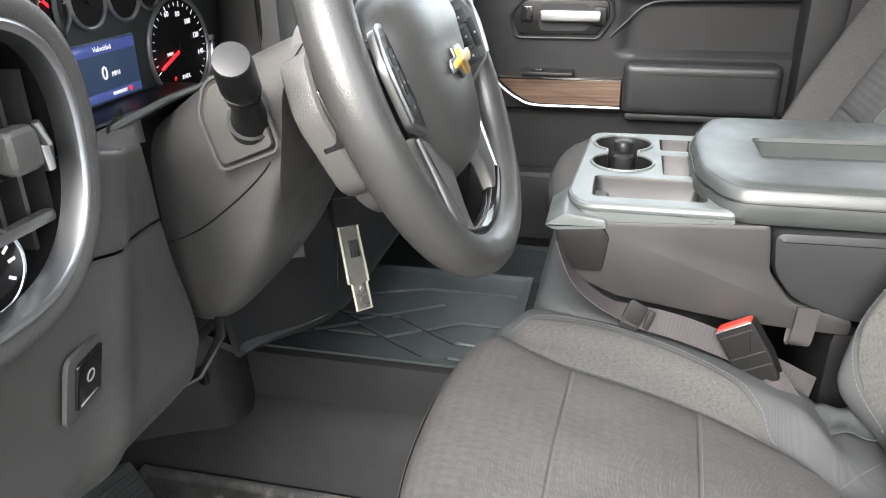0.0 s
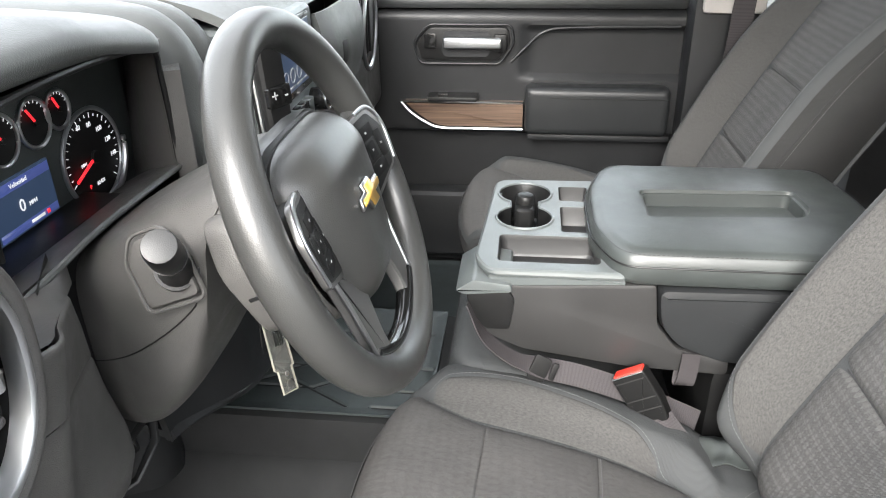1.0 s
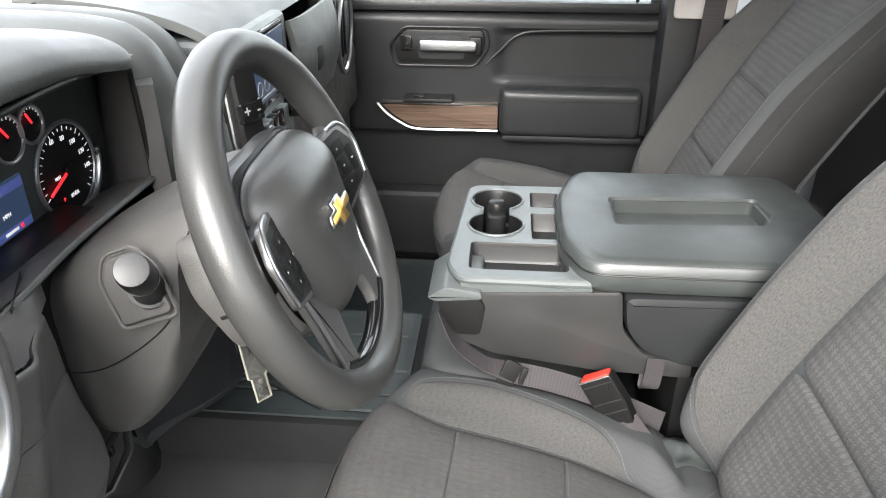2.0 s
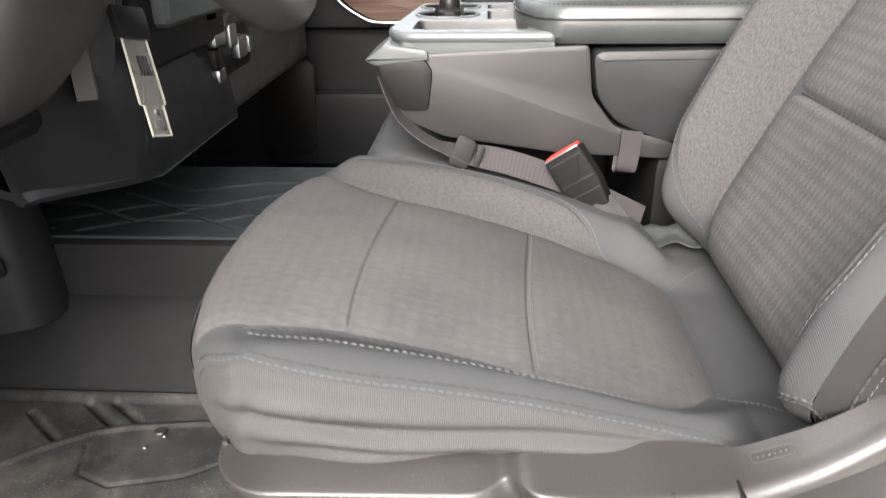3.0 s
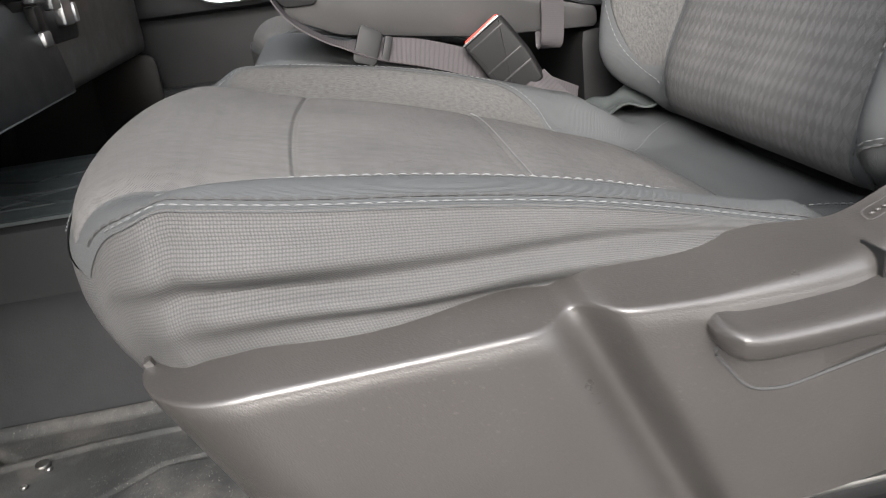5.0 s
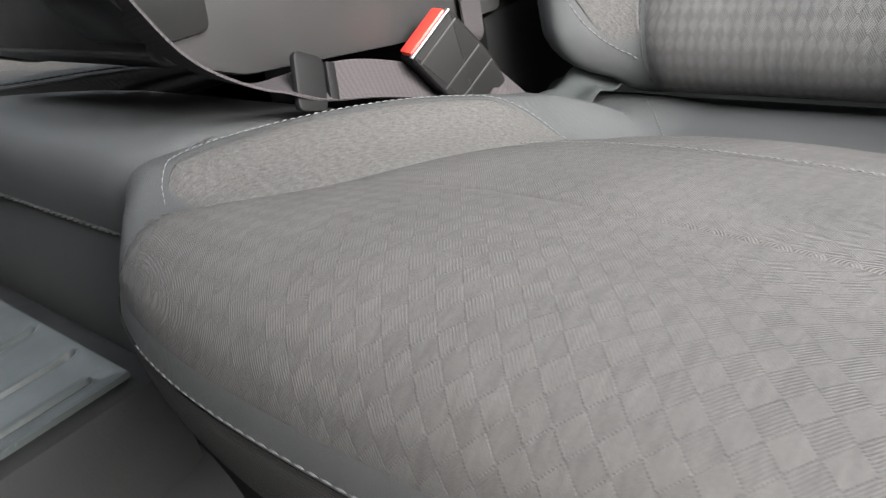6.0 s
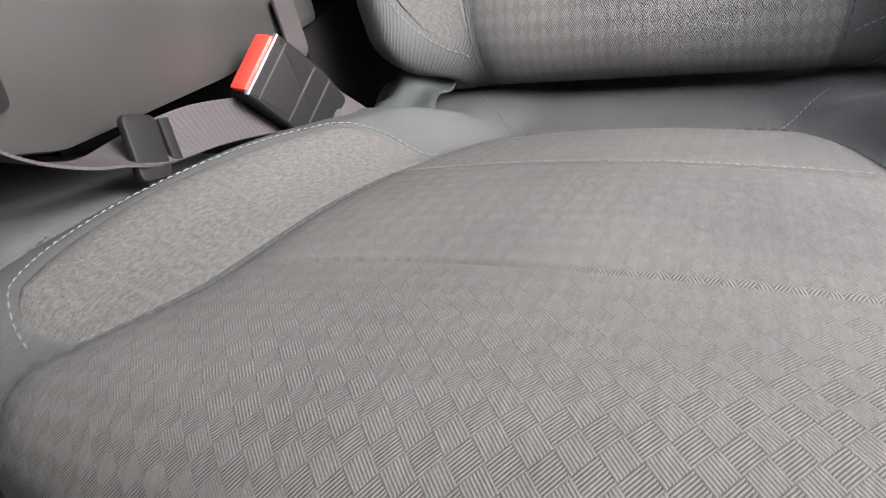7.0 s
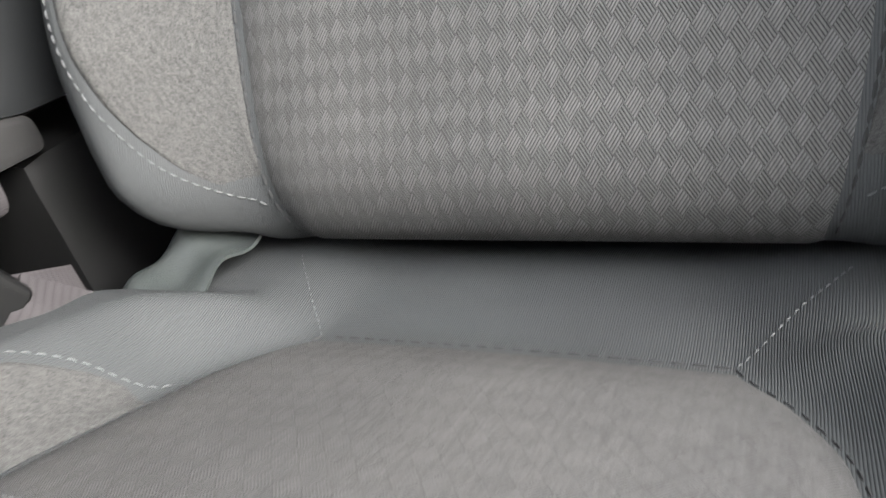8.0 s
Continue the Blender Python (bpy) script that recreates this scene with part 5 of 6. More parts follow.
def face_x(y, z):
    lean = 0.25 - 0.35 * smoothstep((y + 0.22) / 0.22)
    return low_x(y) - (0.78 - z) * lean - 0.35 * max(0.57 - z, 0) + 0.005


def low_face(z0, z1, y0, far):
    """A dash panel whose far edge follows the crease beside the column; z1(y) is its top seam."""

    def f(u, v):
        top = z1(y0 + 0.25 * u)
        z = z0 + (top - z0) * v if z0 else 0.704 + (top - 0.704) * v
        y = y0 + (CREASE(z) + far - y0) * u
        z = (z0 if z0 else low_seam(y) + 0.0022) * (1 - v) + z1(y) * v
        e = min(min(u, 1 - u) * 0.25, min(v, 1 - v) * 0.1)
        inside = (abs(y + 0.285) / 0.069) ** 2.6 + (abs(z - 0.804) / 0.072) ** 2.3
        return (face_x(y, z) - 0.075 * smoothstep((1.10 - inside) / 0.12) - 0.004 * math.exp(-e / 0.002), y, z)

    us = [0, 0.008, 0.02] + span(0.04, 0.96, 44) + [0.975, 0.985, 0.992, 0.997, 1]
    return sheet(f, us, [0, 0.004, 0.01, 0.02] + span(0.04, 0.96, 26) + [0.98, 0.99, 0.996, 1], thick=-0.01)


def low_seam(y):
    return 0.730 - 0.245 * (y + 0.211) if y > -0.211 else 0.730


dput("upper_panel", low_face(None, lambda y: 0.800 - 0.27 * (y + 0.215) if y > -0.215 else 0.800, -0.33, -0.004), DASH)
dput("panel_top", sheet(lambda u, v: ((face_x(-0.33 + 0.285 * v, 0.77) - 0.004) * (1 - u) - 0.678 * u - 0.004 * math.sin(math.pi * u) * 0, -0.33 + 0.285 * v, (0.800 - 0.27 * max(-0.33 + 0.285 * v + 0.215, 0) - 0.001) * (1 - u) + 0.775 * u + 0.003 * math.sin(math.pi * u)), span(0, 1, 8), span(0, 1, 24), uv=False), DASH)
knee = dput("knee_panel", low_face(0.530, low_seam, -0.33, -0.003), DASH, "grained knee panel")
# Black sheet behind the crease, in place of the shade in that gap.
dput("crease_shade", sheet(lambda u, v: (face_x(CREASE(0.53 + 0.25 * v), 0.53 + 0.25 * v) - 0.012 - 0.03 * u, CREASE(0.53 + 0.25 * v) - 0.02 + 0.06 * u, 0.53 + 0.25 * v), span(0, 1, 4), span(0, 1, 24), uv=False), SMOOTH, "black sheet for the shade in the gap beside the column")
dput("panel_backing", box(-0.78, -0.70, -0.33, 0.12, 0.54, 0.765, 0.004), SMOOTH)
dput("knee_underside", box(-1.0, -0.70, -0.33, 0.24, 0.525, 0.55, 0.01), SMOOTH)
dput("dash_core", box(-1.30, -0.785, -0.33, 1.21, 0.46, 0.87, 0.02, 3), SMOOTH)
# parking brake switch
SWM = frame_at((-0.6262, -0.2190, 0.6555), (-0.16, 0.987, 0), (0.22, 0.03, 0.97)) @ Matrix.Scale(1.2, 4)
bz = dput("switch_bezel", xf(prism(rounded([(-0.021, -0.0205), (0.019, -0.0215), (0.021, 0.0205), (-0.019, 0.0215)], 0.007), 0.003, 0.001, 2), SWM), DASH, "grey parking brake switch")
dput("switch_rocker", xf(prism(rounded([(-0.013, -0.014), (0.012, -0.015), (0.013, 0.0145), (-0.012, 0.0145)], 0.003), 0.0045, 0.0012, 2), SWM), GLOSS, "", bz)
dput("switch_mark", xf(tube([(0.0034 * math.cos(a), 0.0015 + 0.0034 * math.sin(a), 0.0046) for a in span(0, 6.283, 19)[:-1]], 0.0005, 5, True), SWM), MARK, "", bz)
dput("switch_line", xf(box(-0.0095, 0.0075, -0.0125, -0.0115, 0.0043, 0.0049, 0), SWM), MARK, "", bz)

# side air vent with the lamp knob
VC = (-0.285, 0.804)
ring = []
for i in range(64):
    a = 2 * math.pi * i / 64
    c, s = math.cos(a), math.sin(a)
    ring.append((VC[0] + 0.068 * abs(c) ** 0.75 * (1 if c > 0 else -1) + 0.008 * s, VC[1] + 0.071 * abs(s) ** 0.85 * (1 if s > 0 else -1)))


def ring_scaled(k, x):
    return [(x, VC[0] + (y - VC[0]) * k, VC[1] + (z - VC[1]) * k) for y, z in ring]


def ring_band(u, v):
    k, x = [(0.925, -0.602), (0.935, -0.594), (0.95, -0.5895), (0.975, -0.588), (1.0, -0.5875), (1.025, -0.589), (1.045, -0.593), (1.055, -0.604)][v]
    return ring_scaled(k, x)[int(u) % 64]


vent = dput("side_vent", sheet(ring_band, range(65), range(8), uv=False), CHROME, "satin chrome vent surround")
dput("vent_pad", tube(ring_scaled(1.115, -0.595), 0.0072, 12, True, 0.9, up=(1, 0, 0)), DASH, "padded vent surround", vent)
dput("vent_back", xf(prism([(y, z) for _, y, z in ring_scaled(1.0, 0)], 0.004, 0, 1), Matrix(((0, 0, 1, -0.66), (1, 0, 0, 0), (0, 1, 0, 0), (0, 0, 0, 1)))), SMOOTH, "", vent)
dput("vent_sleeve", sheet(lambda u, v: ring_scaled(0.99, -0.597 - 0.06 * v)[int(u) % 64], range(65), span(0, 1, 4), uv=False), SMOOTH, "", vent)
for i in range(7):
    y = VC[0] + 0.050 - i * 0.0165
    h = 0.056 * math.sqrt(max(1 - ((y - VC[0]) / 0.075) ** 2, 0.1))
    dput("vent_slat", sheet(lambda u, v: (-0.640 + 0.030 * u, y + 0.010 * u + 0.003 * math.sin(math.pi * u), VC[1] + h * (2 * v - 1)), span(0, 1, 6), span(0, 1, 8), uv=False, thick=0.003), CONSOLE, "", vent)
dput("vent_crossbar", box(-0.612, -0.604, VC[0] - 0.06, VC[0] + 0.055, 0.7665, 0.7735, 0.003), DASH, "", vent)
dput("vent_tab", box(-0.606, -0.592, -0.262, -0.240, 0.800, 0.823, 0.006, 3), DASH, "grained vent tab", vent)
dput("tab_trim", tube([(-0.592, -0.243, 0.824), (-0.5905, -0.2405, 0.812), (-0.592, -0.2405, 0.799)], 0.0035, 8, flat=0.6), CHROME, "bright tab trim", vent)
knob = dput("lamp_knob", xf(prism(ring_of(0, 0, 0.0235, 32), 0.016, 0.004, 3), frame_at((-0.622, -0.2790, 0.757), (0, 1, 0), (0, 0, 1))), GLOSS, "round black lamp knob")
dput("knob_ring", xf(tube([(0.0215 * math.cos(a), 0.0215 * math.sin(a), 0.0155) for a in span(0, 6.283, 33)[:-1]], 0.0012, 6, True), frame_at((-0.622, -0.2790, 0.757), (0, 1, 0), (0, 0, 1))), CHROME, "", knob)
for a in (0.6, 0.1, -0.6):
    dput("knob_mark", xf(box(0.0115, 0.0160, -0.0008, 0.0008, 0.0158, 0.0164, 0), frame_at((-0.622, -0.2790, 0.757), (0, 1, 0), (0, 0, 1)) @ Matrix.Rotation(a, 4, "Z")), INK, "", knob)

# instrument cluster
CF = -0.757
cl = thing("instrument_cluster", "instrument cluster with chrome ringed gauges and red needles", "instrument cluster", at=(-0.75, 0.44, 0.5))
# Lighter plate stands for the veil of glare and dust on the lens.
part("cluster_plate", xf(box(CF - 0.02, CF, -0.14, 0.235, 0.735, 0.905, 0.004), DM), VINYL, cl)


def face(y, z, x=CF):
    return DM @ frame_at((x, y, z), (0, 1, 0), (0, 0, 1))


def cput2(nm, bm, material, parent=cl, lab=""):
    return part(nm, bm, material, parent, lab)


def arc_pts(cy, cz, r, a0, a1, n, ry=1.0):
    return [(CF + 0.002, cy + r * math.cos(radians(a0 + (a1 - a0) * i / (n - 1))), cz + r * ry * math.sin(radians(a0 + (a1 - a0) * i / (n - 1)))) for i in range(n)]


def gauge(cy, cz, r, rz, needle_deg, big=False):
    g = cput2("gauge_ring", xf(tube(arc_pts(cy, cz, r, 0, 355, 48, rz / r), 0.0021 if not big else 0.0024, 8, True, up=(1, 0, 0)), DM), CHROME if not big else SILVER, cl)
    cput2("gauge_face", xf(prism([(cy + 0.97 * r * math.cos(a), cz + 0.97 * rz * math.sin(a)) for a in span(0, 6.283, 33)[:-1]], 0.0015, 0, 1), DM @ Matrix(((0, 0, 1, CF), (1, 0, 0, 0), (0, 1, 0, 0), (0, 0, 0, 1)))), SMOOTH, g)
    n = 25 if big else 9
    for i in range(n):
        a = radians((205 - 250 * i / (n - 1)) if big else (160 - 140 * i / (n - 1)))
        m = face(cy + 0.86 * r * math.cos(a), cz + 0.86 * rz * math.sin(a), CF + 0.0018) @ Matrix.Rotation(a, 4, "Z")
        k = 0.0035 if big and i % 3 == 0 else (0.002 if big else 0.0018)
        cput2("gauge_tick", xf(box(-k * 0.8, k * 0.8, -0.0003, 0.0003, 0, 0.0005, 0), m), INK, g)
    a = radians(needle_deg)
    m = face(cy, cz, CF + 0.0035) @ Matrix.Rotation(a, 4, "Z")
    cput2("needle", xf(box(-0.1 * r, 0.80 * r, -0.0014 if big else -0.0009, 0.0014 if big else 0.0009, 0, 0.0015, 0), m), NEEDLE, g, "red needle")
    cput2("needle_hub", xf(prism(ring_of(0, 0, 0.13 * r, 16), 0.003, 0.0005, 1), face(cy, cz, CF + 0.003)), SMOOTH, g)
    return g


speedo = gauge(0.146, 0.793, 0.053, 0.050, 200, True)
for words, y, z in (("80", 0.150, 0.826), ("100", 0.166, 0.817), ("120", 0.178, 0.802), ("140", 0.183, 0.784), ("60", 0.131, 0.828)):
    text_on("speed_number", words, 0.0075, face(y, z, CF + 0.0020), INK, speedo)
text_on("speed_unit", "MPH", 0.005, face(0.127, 0.790, CF + 0.0020), INK, speedo)
text_on("gear_letter", "P", 0.006, face(0.130, 0.765, CF + 0.0020), NEEDLE, speedo)
text_on("gear_letters", "RNDL", 0.006, face(0.150, 0.764, CF + 0.0020), INK, speedo)
cput2("speedo_arc", xf(tube([(CF + 0.006, 0.146 + 0.056 * math.cos(a), 0.793 + 0.053 * math.sin(a)) for a in span(-1.75, 0.1, 24)], 0.0030, 8), DM), CHROME, speedo, "bright lower arc of the speedometer ring")
gauge(-0.070, 0.795, 0.053, 0.050, 205, True)
for y, z, r, a in ((-0.022, 0.848, 0.018, 140), (0.020, 0.852, 0.0225, 128), (0.069, 0.853, 0.0225, 125), (0.107, 0.855, 0.0185, 120)):
    gauge(y, z, r, r, a)
disp = cput2("driver_display", xf(box(CF, CF + 0.003, -0.016, 0.072, 0.767, 0.819, 0.001), DM), SCREEN, cl, "lit blue driver display")
cput2("display_band", xf(box(CF + 0.0031, CF + 0.0036, -0.014, 0.070, 0.808, 0.817, 0), DM), SCREEN_BLUE, disp)
cput2("display_band", xf(box(CF + 0.0031, CF + 0.0036, -0.014, 0.070, 0.769, 0.776, 0), DM), SCREEN_BLUE, disp)
text_on("display_words", "Velocidad", 0.0062, face(0.024, 0.8125, CF + 0.0038), INK, disp)
text_on("display_number", "0", 0.017, face(0.022, 0.791, CF + 0.0038), INK, disp)
text_on("display_unit", "MPH", 0.0058, face(0.037, 0.789, CF + 0.0038), INK, disp)
cput2("display_bar", xf(box(CF + 0.0037, CF + 0.004, 0.028, 0.048, 0.771, 0.774, 0), DM), INK, disp)
cput2("display_bar", xf(box(CF + 0.0037, CF + 0.004, 0.052, 0.056, 0.7705, 0.7745, 0), DM), NEEDLE, disp)


# hood over the cluster
SEC = smooth_line([(-0.95, 0, 0.932), (-0.86, 0, 0.950), (-0.77, 0, 0.958), (-0.70, 0, 0.955), (-0.668, 0, 0.944), (-0.658, 0, 0.930), (-0.663, 0, 0.917), (-0.68, 0, 0.910), (-0.72, 0, 0.906), (-0.78, 0, 0.904)], 6)


def hood(u, v):
    """u: round the lip section, v: along the cab; the far end rounds over."""
    y = -0.33 + 0.51 * v
    e = max(v - 0.90, 0) / 0.10
    k = math.sqrt(max(1 - e * e, 0.0))
    p = SEC[min(int(u * (len(SEC) - 1) + 0.5), len(SEC) - 1)]
    fall = 0.020 * smoothstep((v - 0.62) / 0.38)
    return (-0.735 + (p.x + 0.735) * (0.35 + 0.65 * k), y, 0.915 + (p.z - 0.915) * k - fall * (1 if p.z > 0.92 else 0.3) + 0.008 * math.sin(math.pi * min(v * 1.1, 1.0)))


dput("cluster_hood", sheet(hood, span(0, 1, len(SEC)), span(0, 0.9, 31) + [0.92, 0.94, 0.955, 0.97, 0.98, 0.988, 0.994, 0.998, 1.0]), DASH_TOP, "grained cluster hood")
# dark bezel inside the hood: roof lip, far wall and shelf
dput("bezel_lip", tube(smooth_line([(-0.668, -0.16, 0.911), (-0.668, -0.09, 0.914), (-0.667, 0.0, 0.917), (-0.667, 0.08, 0.914), (-0.669, 0.140, 0.907), (-0.672, 0.158, 0.898), (-0.674, 0.163, 0.880), (-0.675, 0.168, 0.840), (-0.676, 0.172, 0.782)], 8), 0.0032, 8), SMOOTH, "black cluster bezel edge")
dput("bezel_roof", sheet(lambda u, v: (-0.668 - 0.095 * u, -0.17 + (0.335 + 0.07 * u) * v, 0.913 - 0.006 * u - 0.012 * max(v - 0.8, 0)), span(0, 1, 6), span(0, 1, 12), uv=False), DASH)
dput("cluster_wall", sheet(lambda u, v: (-0.675 - 0.087 * u, 0.172 - 0.010 * v + (0.052 + 0.05 * v) * u - 0.012 * math.sin(math.pi * u), 0.776 + 0.132 * v - 0.040 * u * (1 - v)), span(0, 1, 16), span(0, 1, 14), uv=False), DASH, "smooth dark cluster side wall")
dput("cluster_wall", sheet(lambda u, v: (-0.760 + 0.085 * u, -0.118 - 0.03 * u, 0.755 + 0.16 * v), span(0, 1, 8), span(0, 1, 8), uv=False, thick=0.004), SMOOTH)
dput("cluster_bezel", tube(smooth_line([(-0.69, -0.085, 0.905), (-0.688, -0.098, 0.86), (-0.687, -0.10, 0.83), (-0.69, -0.098, 0.80)], 6), 0.004, 8), SMOOTH)
dput("cluster_back", box(-0.80, -0.772, -0.15, 0.31, 0.70, 0.915, 0.0), SMOOTH)
dput("cluster_shelf", sheet(lambda u, v: (-0.757 + 0.082 * u, -0.14 + 0.316 * v + 0.02 * (1 - u) * v, 0.744 + 0.034 * u + 0.004 * math.sin(math.pi * u)), span(0, 1, 14), span(0, 1, 20), uv=False), DASH, "shelf below the cluster")
dput("shelf_lip", tube(smooth_line([(-0.672, -0.13, 0.772), (-0.673, -0.06, 0.776), (-0.674, 0.0, 0.779), (-0.675, 0.08, 0.778), (-0.675, 0.172, 0.776)], 6), 0.0032, 8), DASH_TOP, "soft shelf edge")
# Black sheet under the shelf darkens the hollow above the column like shade.
dput("shelf_under", sheet(lambda u, v: (-0.676 - 0.075 * u, -0.10 + 0.285 * v, 0.774 - 0.045 * u), span(0, 1, 6), span(0, 1, 10), uv=False), SMOOTH, "black underside of the shelf, for the shade in the hollow")
# middle of the dashboard
dput("dash_side_pad", sheet(lambda u, v: (-0.676 - 0.022 * u, 0.1735 - 0.008 * v + 0.045 * u, 0.55 + 0.328 * v), span(0, 1, 8), span(0, 1, 20), uv=False, thick=0.02), DASH, "grained pad beside the cluster")


def roll(y0, y1, x, top, material, lab):
    """A soft upright roll between y0 and y1."""

    def f(u, v):
        k = 2 * u - 1
        bulge = 0.030 * (1 - abs(k) ** 2.6)
        p = smooth_line([(x - 0.02, 0, 0.55), (x + 0.004, 0, 0.66), (x + 0.012, 0, 0.76), (x - 0.004, 0, 0.86), (x - 0.03, 0, top - 0.01), (x - 0.09, 0, top + 0.008), (x - 0.2, 0, top + 0.012)], 5)[v]
        return (p.x - 0.030 + bulge * min(1, (30 - v) / 8), y0 + (y1 - y0) * u + 0.030 * (30 - v) / 30 - 0.030, p.z + bulge * 0.4 * smoothstep((v - 16) / 8))

    return dput("dash_roll", sheet(f, span(0, 1, 21), range(31), uv=False, thick=0.01), material, lab)


roll(0.205, 0.285, -0.655, 0.918, DASH_TOP, "soft dash roll beside the screen")
roll(0.284, 0.350, -0.668, 0.912, DASH_TOP, "soft dash roll beside the screen")
stack = thing("infotainment_unit", "grey framed centre panel with a lit touch screen and knobs", "control panel", at=(-0.75, 0.44, 0.5))
dput("screen_housing", box(-0.80, -0.634, 0.340, 0.585, 0.60, 0.885, 0.014, 3), TRAY, "", stack)
dput("screen_bezel", box(-0.640, -0.6305, 0.348, 0.552, 0.772, 0.878, 0.004), GLOSS, "", stack)
scr = dput("touch_screen", box(-0.632, -0.6295, 0.356, 0.545, 0.784, 0.870, 0.001), SCREEN, "lit touch screen", stack)
for i in range(3):
    dput("screen_icon", tube([(-0.629, 0.418 + i * 0.030 + 0.010 * math.cos(a), 0.806 + 0.010 * math.sin(a)) for a in span(0, 6.283, 17)[:-1]], 0.0008, 5, True, up=(1, 0, 0)), MARK, "", scr)
for i in range(4):
    dput("screen_bar", box(-0.6296, -0.6288, 0.39 + i * 0.036, 0.422 + i * 0.036, 0.789, 0.792, 0), MARK, "", scr)
for y, z in ((0.388, 0.746), (0.545, 0.746)):
    k = dput("round_knob", xf(prism(ring_of(0, 0, 0.0175, 28), 0.028, 0.004, 3), frame_at((-0.636, y, z), (0, 1, 0), (-0.1, 0, 1))), GLOSS, "black knob with a bright ring", stack)
    dput("knob_ring", xf(tube([(0.0162 * math.cos(a), 0.0162 * math.sin(a), 0.027) for a in span(0, 6.283, 29)[:-1]], 0.0014, 6, True), frame_at((-0.636, y, z), (0, 1, 0), (-0.1, 0, 1))), CHROME, "", k)
for i in range(4):
    dput("stack_button", box(-0.638, -0.622, 0.418 + i * 0.0255, 0.440 + i * 0.0255, 0.732, 0.760, 0.003), GLOSS if i % 3 else TRAY, "", stack)
for i in range(5):
    dput("stack_button", box(-0.638, -0.628, 0.365 + i * 0.034, 0.393 + i * 0.034, 0.700, 0.716, 0.003), SMOOTH, "", stack)
dput("centre_vent", box(-0.80, -0.655, 0.30, 0.60, 0.55, 0.69, 0.02, 3), SMOOTH, "", stack)
def apron(u, v):
    """The panel under the column: an upright face that rolls under along its lower edge."""
    y = 0.085 + 0.500 * u
    p = APRON[v]
    return (p.x - 0.050 * smoothstep((0.24 - y) / 0.15), y, p.z + 0.036 * max((0.29 - y) / 0.11, 0) * (1 - v / (len(APRON) - 1)))


APRON = smooth_line([(-0.80, 0, 0.455), (-0.72, 0, 0.434), (-0.672, 0, 0.427), (-0.656, 0, 0.431), (-0.652, 0, 0.440), (-0.660, 0, 0.50), (-0.676, 0, 0.57), (-0.70, 0, 0.63)], 5)
# Darker plastic than the dash: the column's shade is put into its colour.
dput("lower_dash_panel", sheet(apron, span(0, 1, 60), range(len(APRON)), thick=-0.008), DOORP, "lower dash panel, dark for the shade under the column")
dput("panel_edge", tube([(-0.6535 - 0.050 * smoothstep((0.24 - y) / 0.15), y, 0.4315 + 0.024 * max((0.29 - y) / 0.11, 0)) for y in span(0.26, 0.585, 40)], 0.0016, 6), TRAY, "thin grey edge of the lower panel")
dput("panel_groove", tube(smooth_line([(-0.6545, 0.262, 0.448), (-0.6575, 0.275, 0.49), (-0.664, 0.30, 0.53), (-0.676, 0.33, 0.57)], 6), 0.0016, 6), SMOOTH, "dark joint in the lower panel")
dput("lower_switch_panel", box(-0.76, -0.668, 0.485, 0.74, 0.490, 0.612, 0.010), SMOOTH, "black switch panel")
for y, z, w, h, mt in ((0.535, 0.594, 0.024, 0.011, CHROME), (0.565, 0.556, 0.026, 0.010, CHROME), (0.545, 0.528, 0.014, 0.016, SMOOTH), (0.555, 0.503, 0.016, 0.010, CHROME), (0.625, 0.553, 0.018, 0.018, CHROME), (0.665, 0.530, 0.022, 0.018, CHROME), (0.705, 0.528, 0.008, 0.014, CHROME)):
    dput("lower_switch", box(-0.674, -0.655, y - w, y + w, z - h, z + h, 0.005), mt)
# passenger side
dput("glovebox_upper", sheet(lambda u, v: (-0.63 + 0.012 * math.sin(math.pi * v) - 0.006 * (2 * u - 1) ** 4 * 2, 0.592 + 0.275 * u, 0.728 + 0.135 * v), span(0, 1, 24), span(0, 1, 16), thick=0.012), DASH_TOP, "padded glovebox lid")
dput("glovebox_handle", box(-0.625, -0.606, 0.655, 0.705, 0.772, 0.812, 0.005, 2), SMOOTH, "black glovebox handle")
dput("passenger_pad", sheet(lambda u, v: (-0.90 + 0.255 * math.sin(v * 1.45), 0.34 + 0.86 * u, 0.865 + 0.07 * math.cos(v * 1.4)), span(0, 1, 24), span(0, 1, 14), thick=0.012), DASH_TOP, "grained dash top pad")
dput("passenger_lower", box(-0.82, -0.652, 0.57, 1.20, 0.56, 0.722, 0.03, 4), DASH)
dput("glovebox_lower", box(-0.84, -0.672, 0.58, 1.19, 0.42, 0.60, 0.03, 4), DASH)
pv = dput("passenger_vent", tube([(-0.622 + 0.004 * math.sin(a), 0.945 + 0.062 * math.cos(a), 0.783 + 0.082 * math.sin(a)) for a in span(0, 6.283, 41)[:-1]], 0.006, 8, True, 0.8, up=(1, 0, 0)), CHROME, "satin chrome passenger vent ring")
dput("vent_back", box(-0.70, -0.655, 0.885, 1.01, 0.70, 0.865, 0.02), SMOOTH, "", pv)
for i in range(4):
    dput("vent_slat", box(-0.655, -0.630, 0.908 + i * 0.026, 0.914 + i * 0.026, 0.725, 0.845, 0.002), SMOOTH, "", pv)
dput("dash_end", box(-0.84, -0.655, 1.01, 1.205, 0.70, 0.865, 0.02, 3), DASH)
dput("dash_top", sheet(lambda u, v: (-1.32 + 0.45 * v, -0.33 + 1.54 * u, 0.885 + 0.045 * math.sin(v * 1.5)), span(0, 1, 20), span(0, 1, 8), thick=0.015), DASH_TOP)

